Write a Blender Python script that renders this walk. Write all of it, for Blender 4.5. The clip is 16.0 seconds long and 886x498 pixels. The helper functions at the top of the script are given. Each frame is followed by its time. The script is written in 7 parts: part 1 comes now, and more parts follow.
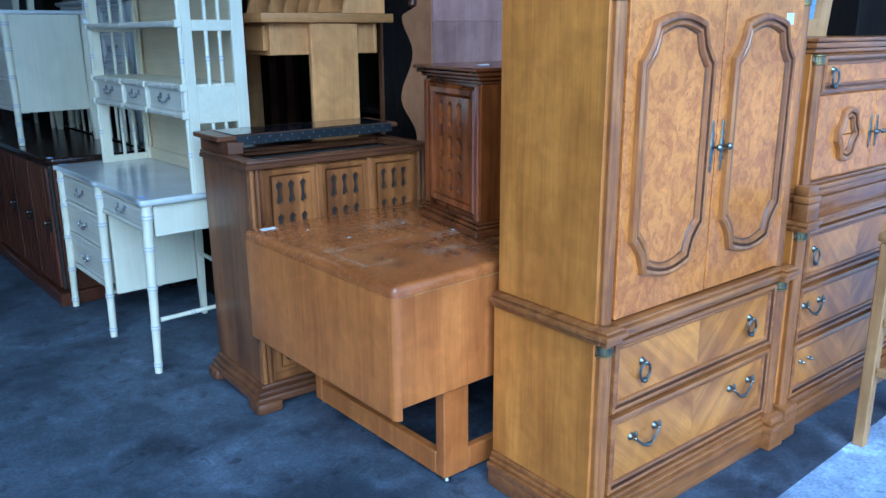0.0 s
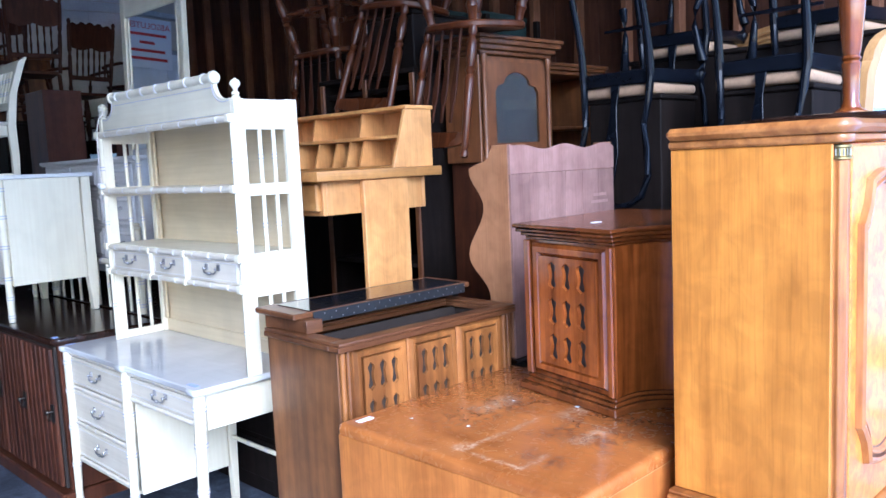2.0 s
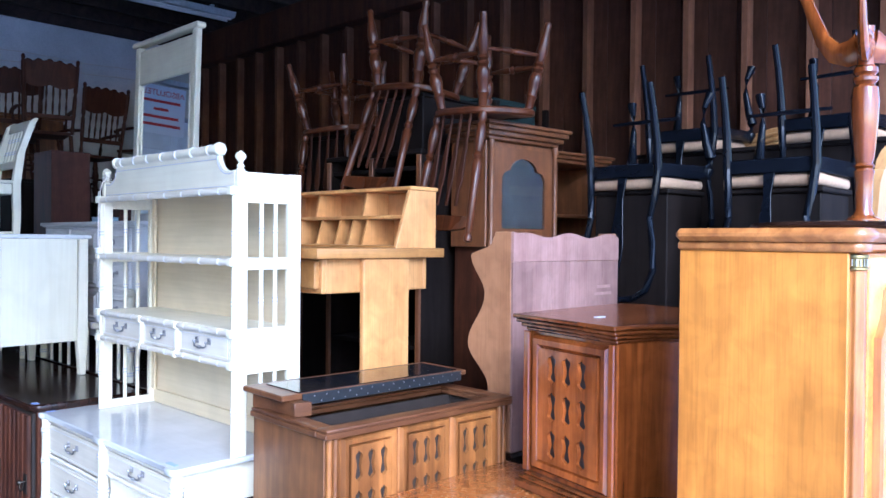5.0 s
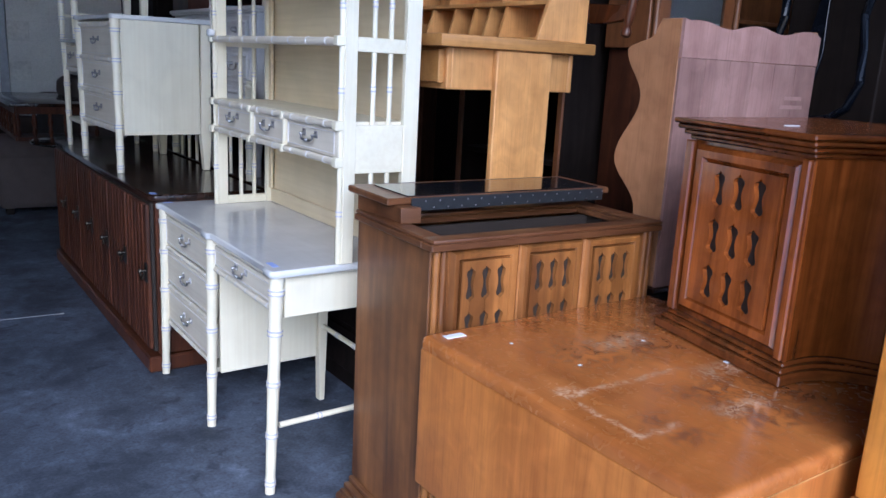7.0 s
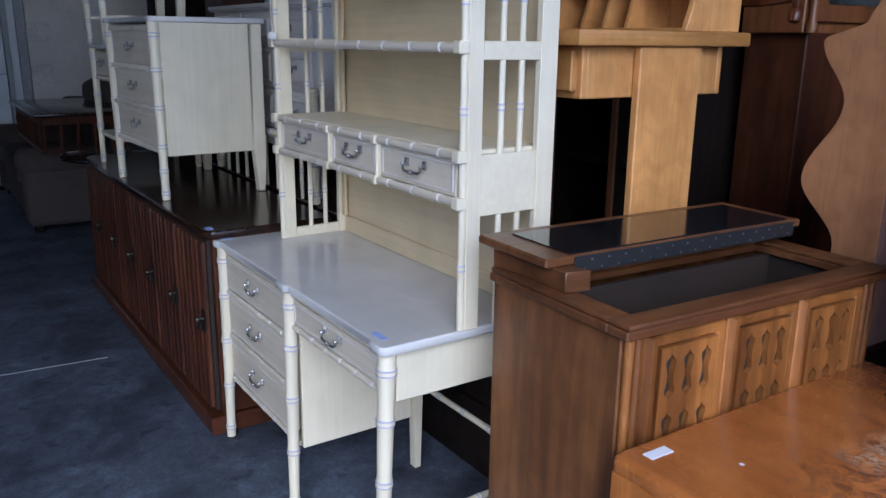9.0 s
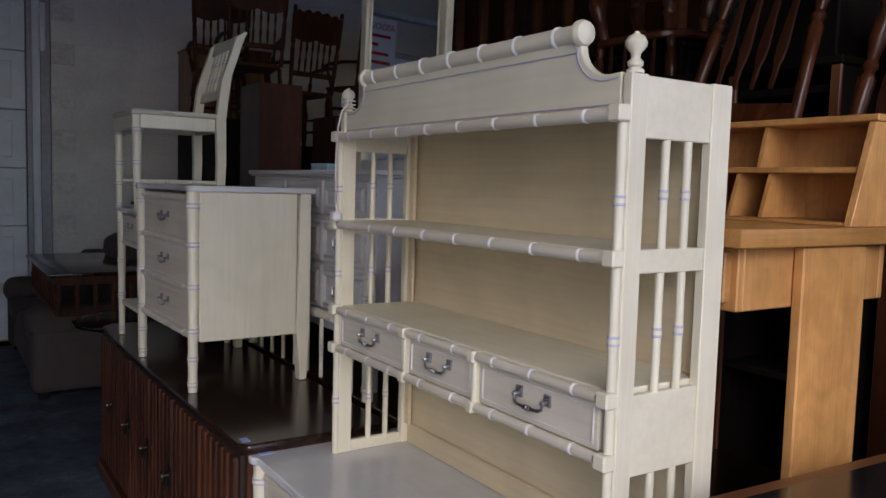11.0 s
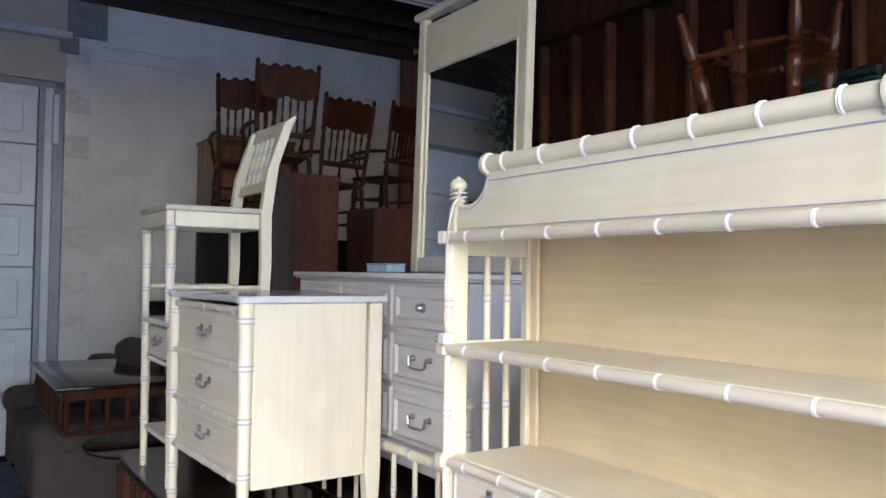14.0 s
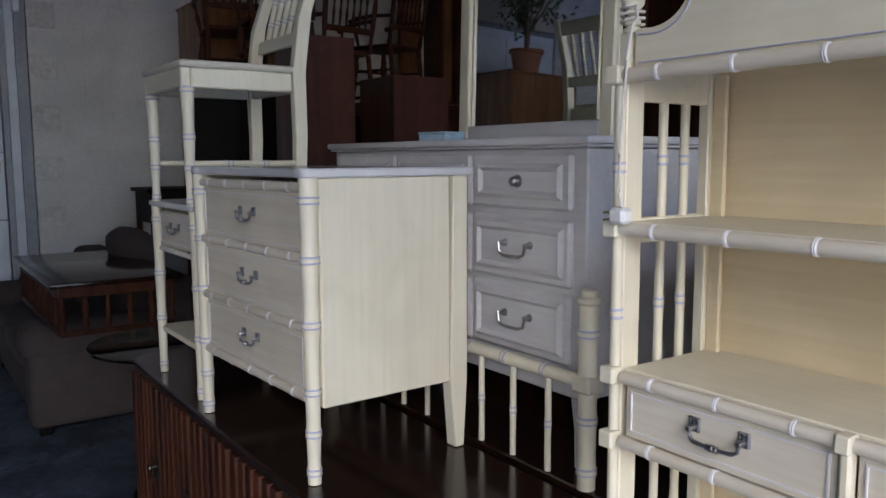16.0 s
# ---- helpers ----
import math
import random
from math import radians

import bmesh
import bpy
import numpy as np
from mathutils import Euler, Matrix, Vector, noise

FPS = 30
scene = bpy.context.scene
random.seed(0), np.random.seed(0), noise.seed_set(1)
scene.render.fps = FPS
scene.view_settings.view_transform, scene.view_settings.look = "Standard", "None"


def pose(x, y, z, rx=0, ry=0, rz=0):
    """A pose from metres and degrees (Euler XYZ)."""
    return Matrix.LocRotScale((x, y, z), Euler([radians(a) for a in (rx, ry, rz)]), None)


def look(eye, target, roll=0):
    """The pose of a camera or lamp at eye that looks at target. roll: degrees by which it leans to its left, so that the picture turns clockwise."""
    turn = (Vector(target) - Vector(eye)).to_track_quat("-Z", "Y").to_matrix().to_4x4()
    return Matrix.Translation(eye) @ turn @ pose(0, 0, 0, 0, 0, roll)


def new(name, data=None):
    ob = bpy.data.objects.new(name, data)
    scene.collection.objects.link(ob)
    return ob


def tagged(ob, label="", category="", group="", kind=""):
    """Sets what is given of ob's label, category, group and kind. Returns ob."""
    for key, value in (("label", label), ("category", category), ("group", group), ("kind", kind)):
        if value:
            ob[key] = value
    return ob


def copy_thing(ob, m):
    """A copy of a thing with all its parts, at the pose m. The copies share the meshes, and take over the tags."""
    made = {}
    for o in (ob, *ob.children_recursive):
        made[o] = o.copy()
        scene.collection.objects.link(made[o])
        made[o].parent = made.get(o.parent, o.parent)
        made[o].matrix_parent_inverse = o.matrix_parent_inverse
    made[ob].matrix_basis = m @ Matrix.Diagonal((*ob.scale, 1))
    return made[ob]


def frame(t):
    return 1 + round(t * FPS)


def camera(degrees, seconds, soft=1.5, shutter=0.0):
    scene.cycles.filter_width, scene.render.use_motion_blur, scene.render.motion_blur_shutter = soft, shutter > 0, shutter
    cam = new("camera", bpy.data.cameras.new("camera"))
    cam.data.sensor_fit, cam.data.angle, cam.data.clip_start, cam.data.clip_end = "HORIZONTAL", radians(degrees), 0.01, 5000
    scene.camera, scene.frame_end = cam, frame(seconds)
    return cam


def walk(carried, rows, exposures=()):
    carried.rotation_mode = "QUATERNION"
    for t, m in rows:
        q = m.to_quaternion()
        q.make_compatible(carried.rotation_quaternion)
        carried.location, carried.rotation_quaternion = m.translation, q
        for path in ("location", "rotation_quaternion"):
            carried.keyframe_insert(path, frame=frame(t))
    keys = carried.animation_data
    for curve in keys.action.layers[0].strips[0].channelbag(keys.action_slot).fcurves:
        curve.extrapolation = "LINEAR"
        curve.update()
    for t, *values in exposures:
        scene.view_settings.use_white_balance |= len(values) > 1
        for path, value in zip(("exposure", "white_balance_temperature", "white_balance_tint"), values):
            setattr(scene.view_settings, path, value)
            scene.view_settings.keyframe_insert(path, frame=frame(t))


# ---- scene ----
cam = camera(58.6, 16.0)
PATH = [
    (0, (0.116, -0.187, 1.419), (1.368, 1.28, 0.89), -0.4),
    (0.5, (0.053, -0.028, 1.439), (1.31, 1.457, 0.975), -0.4),
    (1, (0.03, 0.157, 1.451), (1.343, 1.617, 1.073), -1.0),
    (1.5, (-0.038, 0.338, 1.49), (1.313, 1.784, 1.201), -1.0),
    (2, (-0.09, 0.483, 1.526), (1.337, 1.868, 1.306), -2.6),
    (2.5, (-0.116, 0.522, 1.56), (1.359, 1.87, 1.46), -0.1),
    (3, (-0.131, 0.522, 1.578), (1.359, 1.856, 1.589), 0.6),
    (3.2, (-0.137, 0.521, 1.584), (1.354, 1.853, 1.623), 0.6),
    (5.3, (-0.032, 0.534, 1.53), (1.383, 1.946, 1.467), 0.2),
    (5.5, (-0.026, 0.548, 1.516), (1.376, 1.969, 1.386), 0.2),
    (6, (0.046, 0.665, 1.47), (1.39, 2.119, 1.182), 1.0),
    (6.5, (0.156, 0.762, 1.435), (1.406, 2.265, 1.014), 1.3),
    (7, (0.295, 0.814, 1.414), (1.429, 2.396, 0.954), 3.0),
    (7.5, (0.359, 0.926, 1.396), (1.39, 2.556, 0.866), 2.7),
    (8, (0.337, 1.118, 1.416), (1.366, 2.745, 0.876), 0.9),
    (8.2, (0.339, 1.18, 1.428), (1.371, 2.8, 0.87), 0.2),
    (10.3, (0.428, 1.879, 1.55), (1.608, 3.472, 1.287), 1.1),
    (10.5, (0.436, 1.907, 1.559), (1.598, 3.521, 1.349), 1.4),
    (11, (0.435, 2.013, 1.58), (1.528, 3.681, 1.421), 1.6),
    (11.5, (0.392, 2.174, 1.602), (1.498, 3.837, 1.507), 0.1),
    (12, (0.356, 2.248, 1.602), (1.383, 3.964, 1.558), 1.4),
    (12.5, (0.343, 2.275, 1.618), (1.363, 3.995, 1.638), 2.0),
    (13, (0.362, 2.336, 1.63), (1.417, 4.035, 1.676), 1.5),
    (13.5, (0.419, 2.479, 1.637), (1.482, 4.172, 1.708), 0.6),
    (14, (0.445, 2.614, 1.632), (1.538, 4.288, 1.694), 0.8),
    (14.5, (0.407, 2.811, 1.621), (1.543, 4.458, 1.629), 0.0),
    (15, (0.395, 2.986, 1.593), (1.61, 4.569, 1.467), -0.7),
    (15.5, (0.44, 3.12, 1.588), (1.638, 4.708, 1.387), -1.5),
    (16, (0.439, 3.21, 1.58), (1.583, 4.834, 1.351), -0.2),
]
EXPOSURES = [(0.0, 0.70, 3950, -5), (0.5, 1.12, 4300, 2), (1.0, 1.55, 4700, 11), (1.5, 1.95, 4800, 13), (2.0, 2.05, 4850, 14), (2.5, 1.3, 4700, 15), (3.0, 1.3, 4600, 15), (5.5, 2.35, 4750, 14), (6.0, 1.65, 4900, 14), (6.5, 1.56, 5000, 15), (7.0, 1.24, 5050, 15), (7.5, 1.03, 5050, 15), (8.0, 0.96, 4950, 15), (10.5, 0.52, 5850, 18), (11.0, 0.57, 6000, 19), (11.5, 0.62, 6000, 18), (12.0, 0.92, 6050, 17), (12.5, 1.55, 6000, 15), (13.0, 1.55, 6000, 15), (14.0, 2.2, 6000, 15), (15.0, 1.40, 5950, 16), (15.5, 1.32, 5750, 16), (16.0, 1.34, 5800, 16)]
walk(cam, [(t, look(eye, target, roll)) for t, eye, target, roll in PATH], EXPOSURES)

# ---- light: a soft, bright sky through the open shop front ----
world = bpy.data.worlds.new("overcast_sky")
scene.world = world
world.use_nodes = True
wn = world.node_tree.nodes
sky = wn.new("ShaderNodeTexSky")
sky.sky_type = "NISHITA"
sky.sun_disc = False
sky.sun_elevation, sky.sun_rotation = radians(35), radians(213)
wn["Background"].inputs["Strength"].default_value = 0.15
world.node_tree.links.new(sky.outputs["Color"], wn["Background"].inputs["Color"])
SUN_TO = (0.45, 0.70, -0.555)
sun = new("sun", bpy.data.lights.new("sun", "SUN"))
sun.data.energy, sun.data.angle, sun.data.color = 1.5, radians(40), (1.0, 0.97, 0.93)
sun.matrix_world = look((0, -8, 12), (0 + SUN_TO[0], -8 + SUN_TO[1], 12 + SUN_TO[2]))


# ---- materials ----
def nodes_of(name, rough=0.5, metal=0.0, spec=0.5, coat=0.0):
    m = bpy.data.materials.new(name)
    m.use_nodes = True
    n = m.node_tree.nodes
    b = n["Principled BSDF"]
    b.inputs["Roughness"].default_value = rough
    b.inputs["Metallic"].default_value = metal
    b.inputs["Specular IOR Level"].default_value = spec
    b.inputs["Coat Weight"].default_value = coat
    b.inputs["Coat Roughness"].default_value = 0.10
    return m, n, m.node_tree.links, b


def noise_node(n, l, vec, scale, detail=4.0, dist=0.0):
    x = n.new("ShaderNodeTexNoise")
    x.inputs["Scale"].default_value = scale
    x.inputs["Detail"].default_value = detail
    x.inputs["Distortion"].default_value = dist
    l.new(vec, x.inputs["Vector"])
    return x.outputs["Fac"]


def ramp(n, l, fac, stops):
    r = n.new("ShaderNodeValToRGB")
    e = r.color_ramp.elements
    while len(e) < len(stops):
        e.new(0.5)
    for i, (p, c) in enumerate(stops):
        e[i].position, e[i].color = p, (*c, 1)
    l.new(fac, r.inputs["Fac"])
    return r.outputs["Color"]


def mix(n, l, a, b, fac, mode="MIX"):
    x = n.new("ShaderNodeMix")
    x.data_type, x.blend_type = "RGBA", mode
    if hasattr(fac, "is_linked"):
        l.new(fac, x.inputs[0])
    else:
        x.inputs[0].default_value = fac
    for v, i in ((a, 6), (b, 7)):
        if hasattr(v, "is_linked"):
            l.new(v, x.inputs[i])
        else:
            x.inputs[i].default_value = (*v, 1)
    return x.outputs[2]


def coords(n, l, scale=(1, 1, 1)):
    t = n.new("ShaderNodeTexCoord")
    mp = n.new("ShaderNodeMapping")
    mp.inputs["Scale"].default_value = scale
    l.new(t.outputs["Object"], mp.inputs["Vector"])
    return t.outputs["Object"], mp.outputs["Vector"]


def bump(n, l, b, h, strength, dist=0.002):
    x = n.new("ShaderNodeBump")
    x.inputs["Strength"].default_value, x.inputs["Distance"].default_value = strength, dist
    l.new(h, x.inputs["Height"])
    l.new(x.outputs["Normal"], b.inputs["Normal"])


def vary(n, l, col, amount):
    info = n.new("ShaderNodeObjectInfo")
    hsv = n.new("ShaderNodeHueSaturation")
    mr = n.new("ShaderNodeMapRange")
    mr.inputs["To Min"].default_value, mr.inputs["To Max"].default_value = 1 - amount, 1 + amount
    l.new(info.outputs["Random"], mr.inputs["Value"])
    l.new(mr.outputs["Result"], hsv.inputs["Value"])
    l.new(col, hsv.inputs["Color"])
    return hsv.outputs["Color"]


def wood(name, light, dark, rough=0.38, axis="z", fine=1.0, coat=0.0, spread=0.10, turn=0.0):
    """Varnished timber: long streaks along the axis, broad figure, pores."""
    m, n, l, b = nodes_of(name, rough, coat=coat)
    s = {"z": (17, 17, 1.5), "x": (1.5, 17, 17), "y": (17, 1.5, 17)}[axis]
    s2 = {"z": (5, 5, 0.7), "x": (0.7, 5, 5), "y": (5, 0.7, 5)}[axis]
    raw, v = coords(n, l, tuple(k * fine for k in s))
    if turn:
        rot = n.new("ShaderNodeMapping")
        rot.inputs["Rotation"].default_value = (0, radians(turn), 0)
        l.new(raw, rot.inputs["Vector"])
        raw = rot.outputs["Vector"]
        l.new(raw, v.node.inputs["Vector"])
    mp = n.new("ShaderNodeMapping")
    mp.inputs["Scale"].default_value = s2
    l.new(raw, mp.inputs["Vector"])
    g = noise_node(n, l, v, 1.0, 8, 0.9)
    f2 = noise_node(n, l, mp.outputs["Vector"], 1.3, 4, 1.6)
    mid = tuple((a + c) / 2 for a, c in zip(light, dark))
    c1 = ramp(n, l, g, [(0.36, dark), (0.50, mid), (0.63, light)])
    c2 = ramp(n, l, f2, [(0.38, dark), (0.60, light)])
    col = mix(n, l, c1, c2, 0.36)
    s3 = {"z": (150, 150, 5), "x": (5, 150, 150), "y": (150, 5, 150)}[axis]
    mp3 = n.new("ShaderNodeMapping")
    mp3.inputs["Scale"].default_value = s3
    l.new(raw, mp3.inputs["Vector"])
    pores = noise_node(n, l, mp3.outputs["Vector"], 1.0, 5, 0.6)
    col = mix(n, l, col, ramp(n, l, pores, [(0.34, (0.62, 0.58, 0.55)), (0.50, (1.0, 1.0, 1.0)), (0.68, (1.10, 1.09, 1.08))]), 0.32, "MULTIPLY")
    mott = noise_node(n, l, raw, 14, 6, 0.8)
    col = mix(n, l, col, ramp(n, l, mott, [(0.36, (0.80, 0.78, 0.76)), (0.62, (1.10, 1.10, 1.10))]), 0.6, "MULTIPLY")
    blot = noise_node(n, l, raw, 2.2, 3)
    col = mix(n, l, col, ramp(n, l, blot, [(0.32, (0.70, 0.67, 0.64)), (0.66, (1.15, 1.15, 1.15))]), 0.7, "MULTIPLY")
    col = vary(n, l, col, spread)
    l.new(col, b.inputs["Base Color"])
    bump(n, l, b, g, 0.12, 0.001)
    rr = n.new("ShaderNodeMapRange")
    rr.inputs["To Min"].default_value, rr.inputs["To Max"].default_value = rough * 0.8, rough * 1.35
    l.new(blot, rr.inputs["Value"])
    l.new(rr.outputs["Result"], b.inputs["Roughness"])
    return m


def burl(name, light, dark, rough=0.28):
    """Burl veneer: swirling clouds with dark eyes."""
    m, n, l, b = nodes_of(name, rough, coat=0.35)
    raw, v = coords(n, l, (1, 1, 0.8))
    a = noise_node(n, l, v, 24, 8, 1.3)
    c = noise_node(n, l, v, 110, 6, 1.0)
    col = mix(n, l, ramp(n, l, a, [(0.38, dark), (0.58, light)]), ramp(n, l, c, [(0.36, dark), (0.5, light)]), 0.35)
    eyes = n.new("ShaderNodeTexVoronoi")
    eyes.inputs["Scale"].default_value = 70
    l.new(v, eyes.inputs["Vector"])
    col = mix(n, l, col, ramp(n, l, eyes.outputs["Distance"], [(0.10, (0.42, 0.34, 0.28)), (0.26, (1, 1, 1))]), ramp(n, l, noise_node(n, l, v, 9, 4, 1.0), [(0.48, (0, 0, 0)), (0.60, (0.8, 0.8, 0.8))]), "MULTIPLY")
    big = noise_node(n, l, v, 3.0, 4, 0.8)
    col = mix(n, l, col, ramp(n, l, big, [(0.35, (0.72, 0.66, 0.62)), (0.65, (1.15, 1.15, 1.15))]), 0.8, "MULTIPLY")
    l.new(col, b.inputs["Base Color"])
    bump(n, l, b, a, 0.05, 0.001)
    return m


def enamel(name, base, streak, rough=0.42, axis="z", amount=0.5):
    """Old brushed paint: faint drag lines and yellowed patches."""
    m, n, l, b = nodes_of(name, rough)
    s = {"z": (60, 60, 2.5), "x": (2.5, 60, 60), "y": (60, 2.5, 60)}[axis]
    raw, v = coords(n, l, s)
    g = noise_node(n, l, v, 1.0, 6, 0.3)
    p = noise_node(n, l, raw, 5, 4, 0.5)
    col = mix(n, l, ramp(n, l, g, [(0.35, streak), (0.62, base)]), base, 1 - amount)
    col = mix(n, l, col, ramp(n, l, p, [(0.35, (0.90, 0.89, 0.86)), (0.65, (1.03, 1.02, 1.0))]), 0.8, "MULTIPLY")
    col = vary(n, l, col, 0.03)
    l.new(col, b.inputs["Base Color"])
    bump(n, l, b, g, 0.08, 0.0006)
    return m


def plain(name, c, rough=0.5, metal=0.0, scale=30.0, amount=0.25, bumpy=0.1, coat=0.0):
    m, n, l, b = nodes_of(name, rough, metal, coat=coat)
    raw, v = coords(n, l)
    f = noise_node(n, l, raw, scale, 5)
    f2 = noise_node(n, l, raw, scale * 0.12, 3)
    lo, hi = tuple(k * (1 - amount) for k in c), tuple(min(1, k * (1 + amount)) for k in c)
    col = mix(n, l, ramp(n, l, f, [(0.3, lo), (0.7, hi)]), ramp(n, l, f2, [(0.3, lo), (0.7, hi)]), 0.5)
    l.new(col, b.inputs["Base Color"])
    bump(n, l, b, f, bumpy, 0.002)
    return m


def concrete_floor(name, gain):
    m, n, l, b = nodes_of(name, 0.72)
    raw, v = coords(n, l)
    a = noise_node(n, l, raw, 1.1, 6, 0.6)
    c = noise_node(n, l, raw, 6, 8, 1.2)
    d = noise_node(n, l, raw, 90, 4)
    e = noise_node(n, l, raw, 2.6, 3, 0.2)
    col = ramp(n, l, a, [(0.3, (0.054, 0.062, 0.077)), (0.7, (0.125, 0.138, 0.162))])
    col = mix(n, l, col, ramp(n, l, c, [(0.35, (0.68, 0.68, 0.68)), (0.62, (1.15, 1.15, 1.15))]), 0.6, "MULTIPLY")
    col = mix(n, l, col, ramp(n, l, d, [(0.35, (0.68, 0.68, 0.68)), (0.6, (1.15, 1.15, 1.15))]), 0.7, "MULTIPLY")
    col = mix(n, l, col, ramp(n, l, e, [(0.50, (1, 1, 1)), (0.64, (0.42, 0.42, 0.44))]), 0.85, "MULTIPLY")
    spots = noise_node(n, l, raw, 9, 5, 0.4)
    col = mix(n, l, col, ramp(n, l, spots, [(0.60, (1, 1, 1)), (0.68, (0.40, 0.40, 0.42))]), 0.8, "MULTIPLY")
    rub = noise_node(n, l, raw, 3.4, 7, 1.4)
    col = mix(n, l, col, ramp(n, l, rub, [(0.54, (1, 1, 1)), (0.70, (1.7, 1.7, 1.7))]), 0.7, "MULTIPLY")
    g2 = noise_node(n, l, raw, 24, 6, 1.0)
    col = mix(n, l, col, ramp(n, l, g2, [(0.38, (0.80, 0.80, 0.80)), (0.55, (1, 1, 1)), (0.68, (1.35, 1.35, 1.35))]), 0.7, "MULTIPLY")
    # gain sets painted-in daylight; the blue tint adds the sky's colour
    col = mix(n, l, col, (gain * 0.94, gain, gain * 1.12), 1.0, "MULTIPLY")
    l.new(col, b.inputs["Base Color"])
    bump(n, l, b, d, 0.25, 0.003)
    return m


def block_paint():
    m, n, l, b = nodes_of("whitewashed_block", 0.8)
    raw = n.new("ShaderNodeNewGeometry").outputs["Position"]
    a = noise_node(n, l, raw, 1.6, 5, 0.5)
    d = noise_node(n, l, raw, 60, 5)
    col = ramp(n, l, a, [(0.3, (0.64, 0.62, 0.58)), (0.65, (0.80, 0.78, 0.74))])
    col = mix(n, l, col, ramp(n, l, d, [(0.3, (0.9, 0.9, 0.9)), (0.6, (1.04, 1.04, 1.04))]), 0.7, "MULTIPLY")
    col = vary(n, l, col, 0.004)
    l.new(col, b.inputs["Base Color"])
    bump(n, l, b, d, 0.35, 0.004)
    return m


def glass_mat(name, tint=(0.9, 0.95, 0.95), rough=0.02):
    m, n, l, b = nodes_of(name, rough)
    b.inputs["Base Color"].default_value = (*tint, 1)
    b.inputs["Transmission Weight"].default_value = 1.0
    b.inputs["IOR"].default_value = 1.45
    return m


def blob_mask(n, l, sep, x0, x1, y0, y1, soft):
    """One inside a soft-edged patch in x and y, nought outside it."""
    def away(socket, lo, hi):
        a, b, c = n.new("ShaderNodeMath"), n.new("ShaderNodeMath"), n.new("ShaderNodeMath")
        a.operation, b.operation, c.operation = "SUBTRACT", "ABSOLUTE", "SUBTRACT"
        l.new(socket, a.inputs[0])
        a.inputs[1].default_value = (lo + hi) / 2
        l.new(a.outputs[0], b.inputs[0])
        l.new(b.outputs[0], c.inputs[0])
        c.inputs[1].default_value = (hi - lo) / 2
        return c.outputs[0]
    top = n.new("ShaderNodeMath")
    top.operation = "MAXIMUM"
    l.new(away(sep.outputs["X"], x0, x1), top.inputs[0])
    l.new(away(sep.outputs["Y"], y0, y1), top.inputs[1])
    mr = n.new("ShaderNodeMapRange")
    mr.inputs["From Min"].default_value, mr.inputs["From Max"].default_value = soft, -soft
    l.new(top.outputs[0], mr.inputs["Value"])
    return mr.outputs["Result"]


def worn_top(name):
    """Orange-brown veneer with rubbed scratches across it, and crazed, water-stained finish."""
    m = wood(name, (0.55, 0.195, 0.042), (0.36, 0.112, 0.024), 0.20, "y", 0.6, 0.5)
    n, l = m.node_tree.nodes, m.node_tree.links
    b = n["Principled BSDF"]
    raw, v = coords(n, l)
    jit = n.new("ShaderNodeTexNoise")
    jit.inputs["Scale"].default_value, jit.inputs["Detail"].default_value = 22, 5
    l.new(raw, jit.inputs["Vector"])
    off = n.new("ShaderNodeVectorMath")
    off.operation = "MULTIPLY_ADD"
    off.inputs[1].default_value, off.inputs[2].default_value = (0.05, 0.05, 0), (-0.025, -0.025, 0)
    l.new(jit.outputs["Color"], off.inputs[0])
    add = n.new("ShaderNodeVectorMath")
    l.new(raw, add.inputs[0])
    l.new(off.outputs[0], add.inputs[1])
    sep = n.new("ShaderNodeSeparateXYZ")
    l.new(add.outputs[0], sep.inputs[0])
    col = b.inputs["Base Color"].links[0].from_socket
    fine = noise_node(n, l, raw, 60, 6, 1.2)
    craze = noise_node(n, l, raw, 26, 10, 1.6)

    def lay(col, area, tint, broken, amount):
        k = n.new("ShaderNodeMath")
        k.operation = "MULTIPLY"
        l.new(area, k.inputs[0])
        l.new(ramp(n, l, broken, [(0.40, (0, 0, 0)), (0.58, (amount, amount, amount))]), k.inputs[1])
        return mix(n, l, col, tint, k.outputs[0])
    for x0, x1, y0, y1, soft in ((0.28, 0.47, 0.10, 0.36, 0.04), (0.10, 0.19, 0.235, 0.29, 0.02), (0.11, 0.20, 0.15, 0.205, 0.02), (0.48, 0.62, 0.10, 0.34, 0.05), (0.20, 0.55, 0.52, 0.70, 0.06)):
        col = lay(col, blob_mask(n, l, sep, x0, x1, y0, y1, soft), (0.15, 0.052, 0.020), craze, 0.9)
    for x0, x1, y0, y1, soft in ((0.085, 0.42, 0.424, 0.436, 0.008), (0.055, 0.12, 0.435, 0.47, 0.012), (0.055, 0.17, 0.216, 0.232, 0.010), (0.058, 0.068, 0.22, 0.45, 0.006), (0.452, 0.459, 0.12, 0.42, 0.004), (0.30, 0.44, 0.20, 0.24, 0.02), (0.45, 0.60, 0.35, 0.40, 0.02), (0.36, 0.52, 0.60, 0.66, 0.03)):
        col = lay(col, blob_mask(n, l, sep, x0, x1, y0, y1, soft), (0.62, 0.40, 0.24), fine, 0.75)
    l.new(col, b.inputs["Base Color"])
    rg = n.new("ShaderNodeMapRange")
    rg.inputs["To Min"].default_value, rg.inputs["To Max"].default_value = 0.10, 0.40
    l.new(craze, rg.inputs["Value"])
    l.new(rg.outputs["Result"], b.inputs["Roughness"])
    bump(n, l, b, craze, 0.10, 0.0012)
    return m


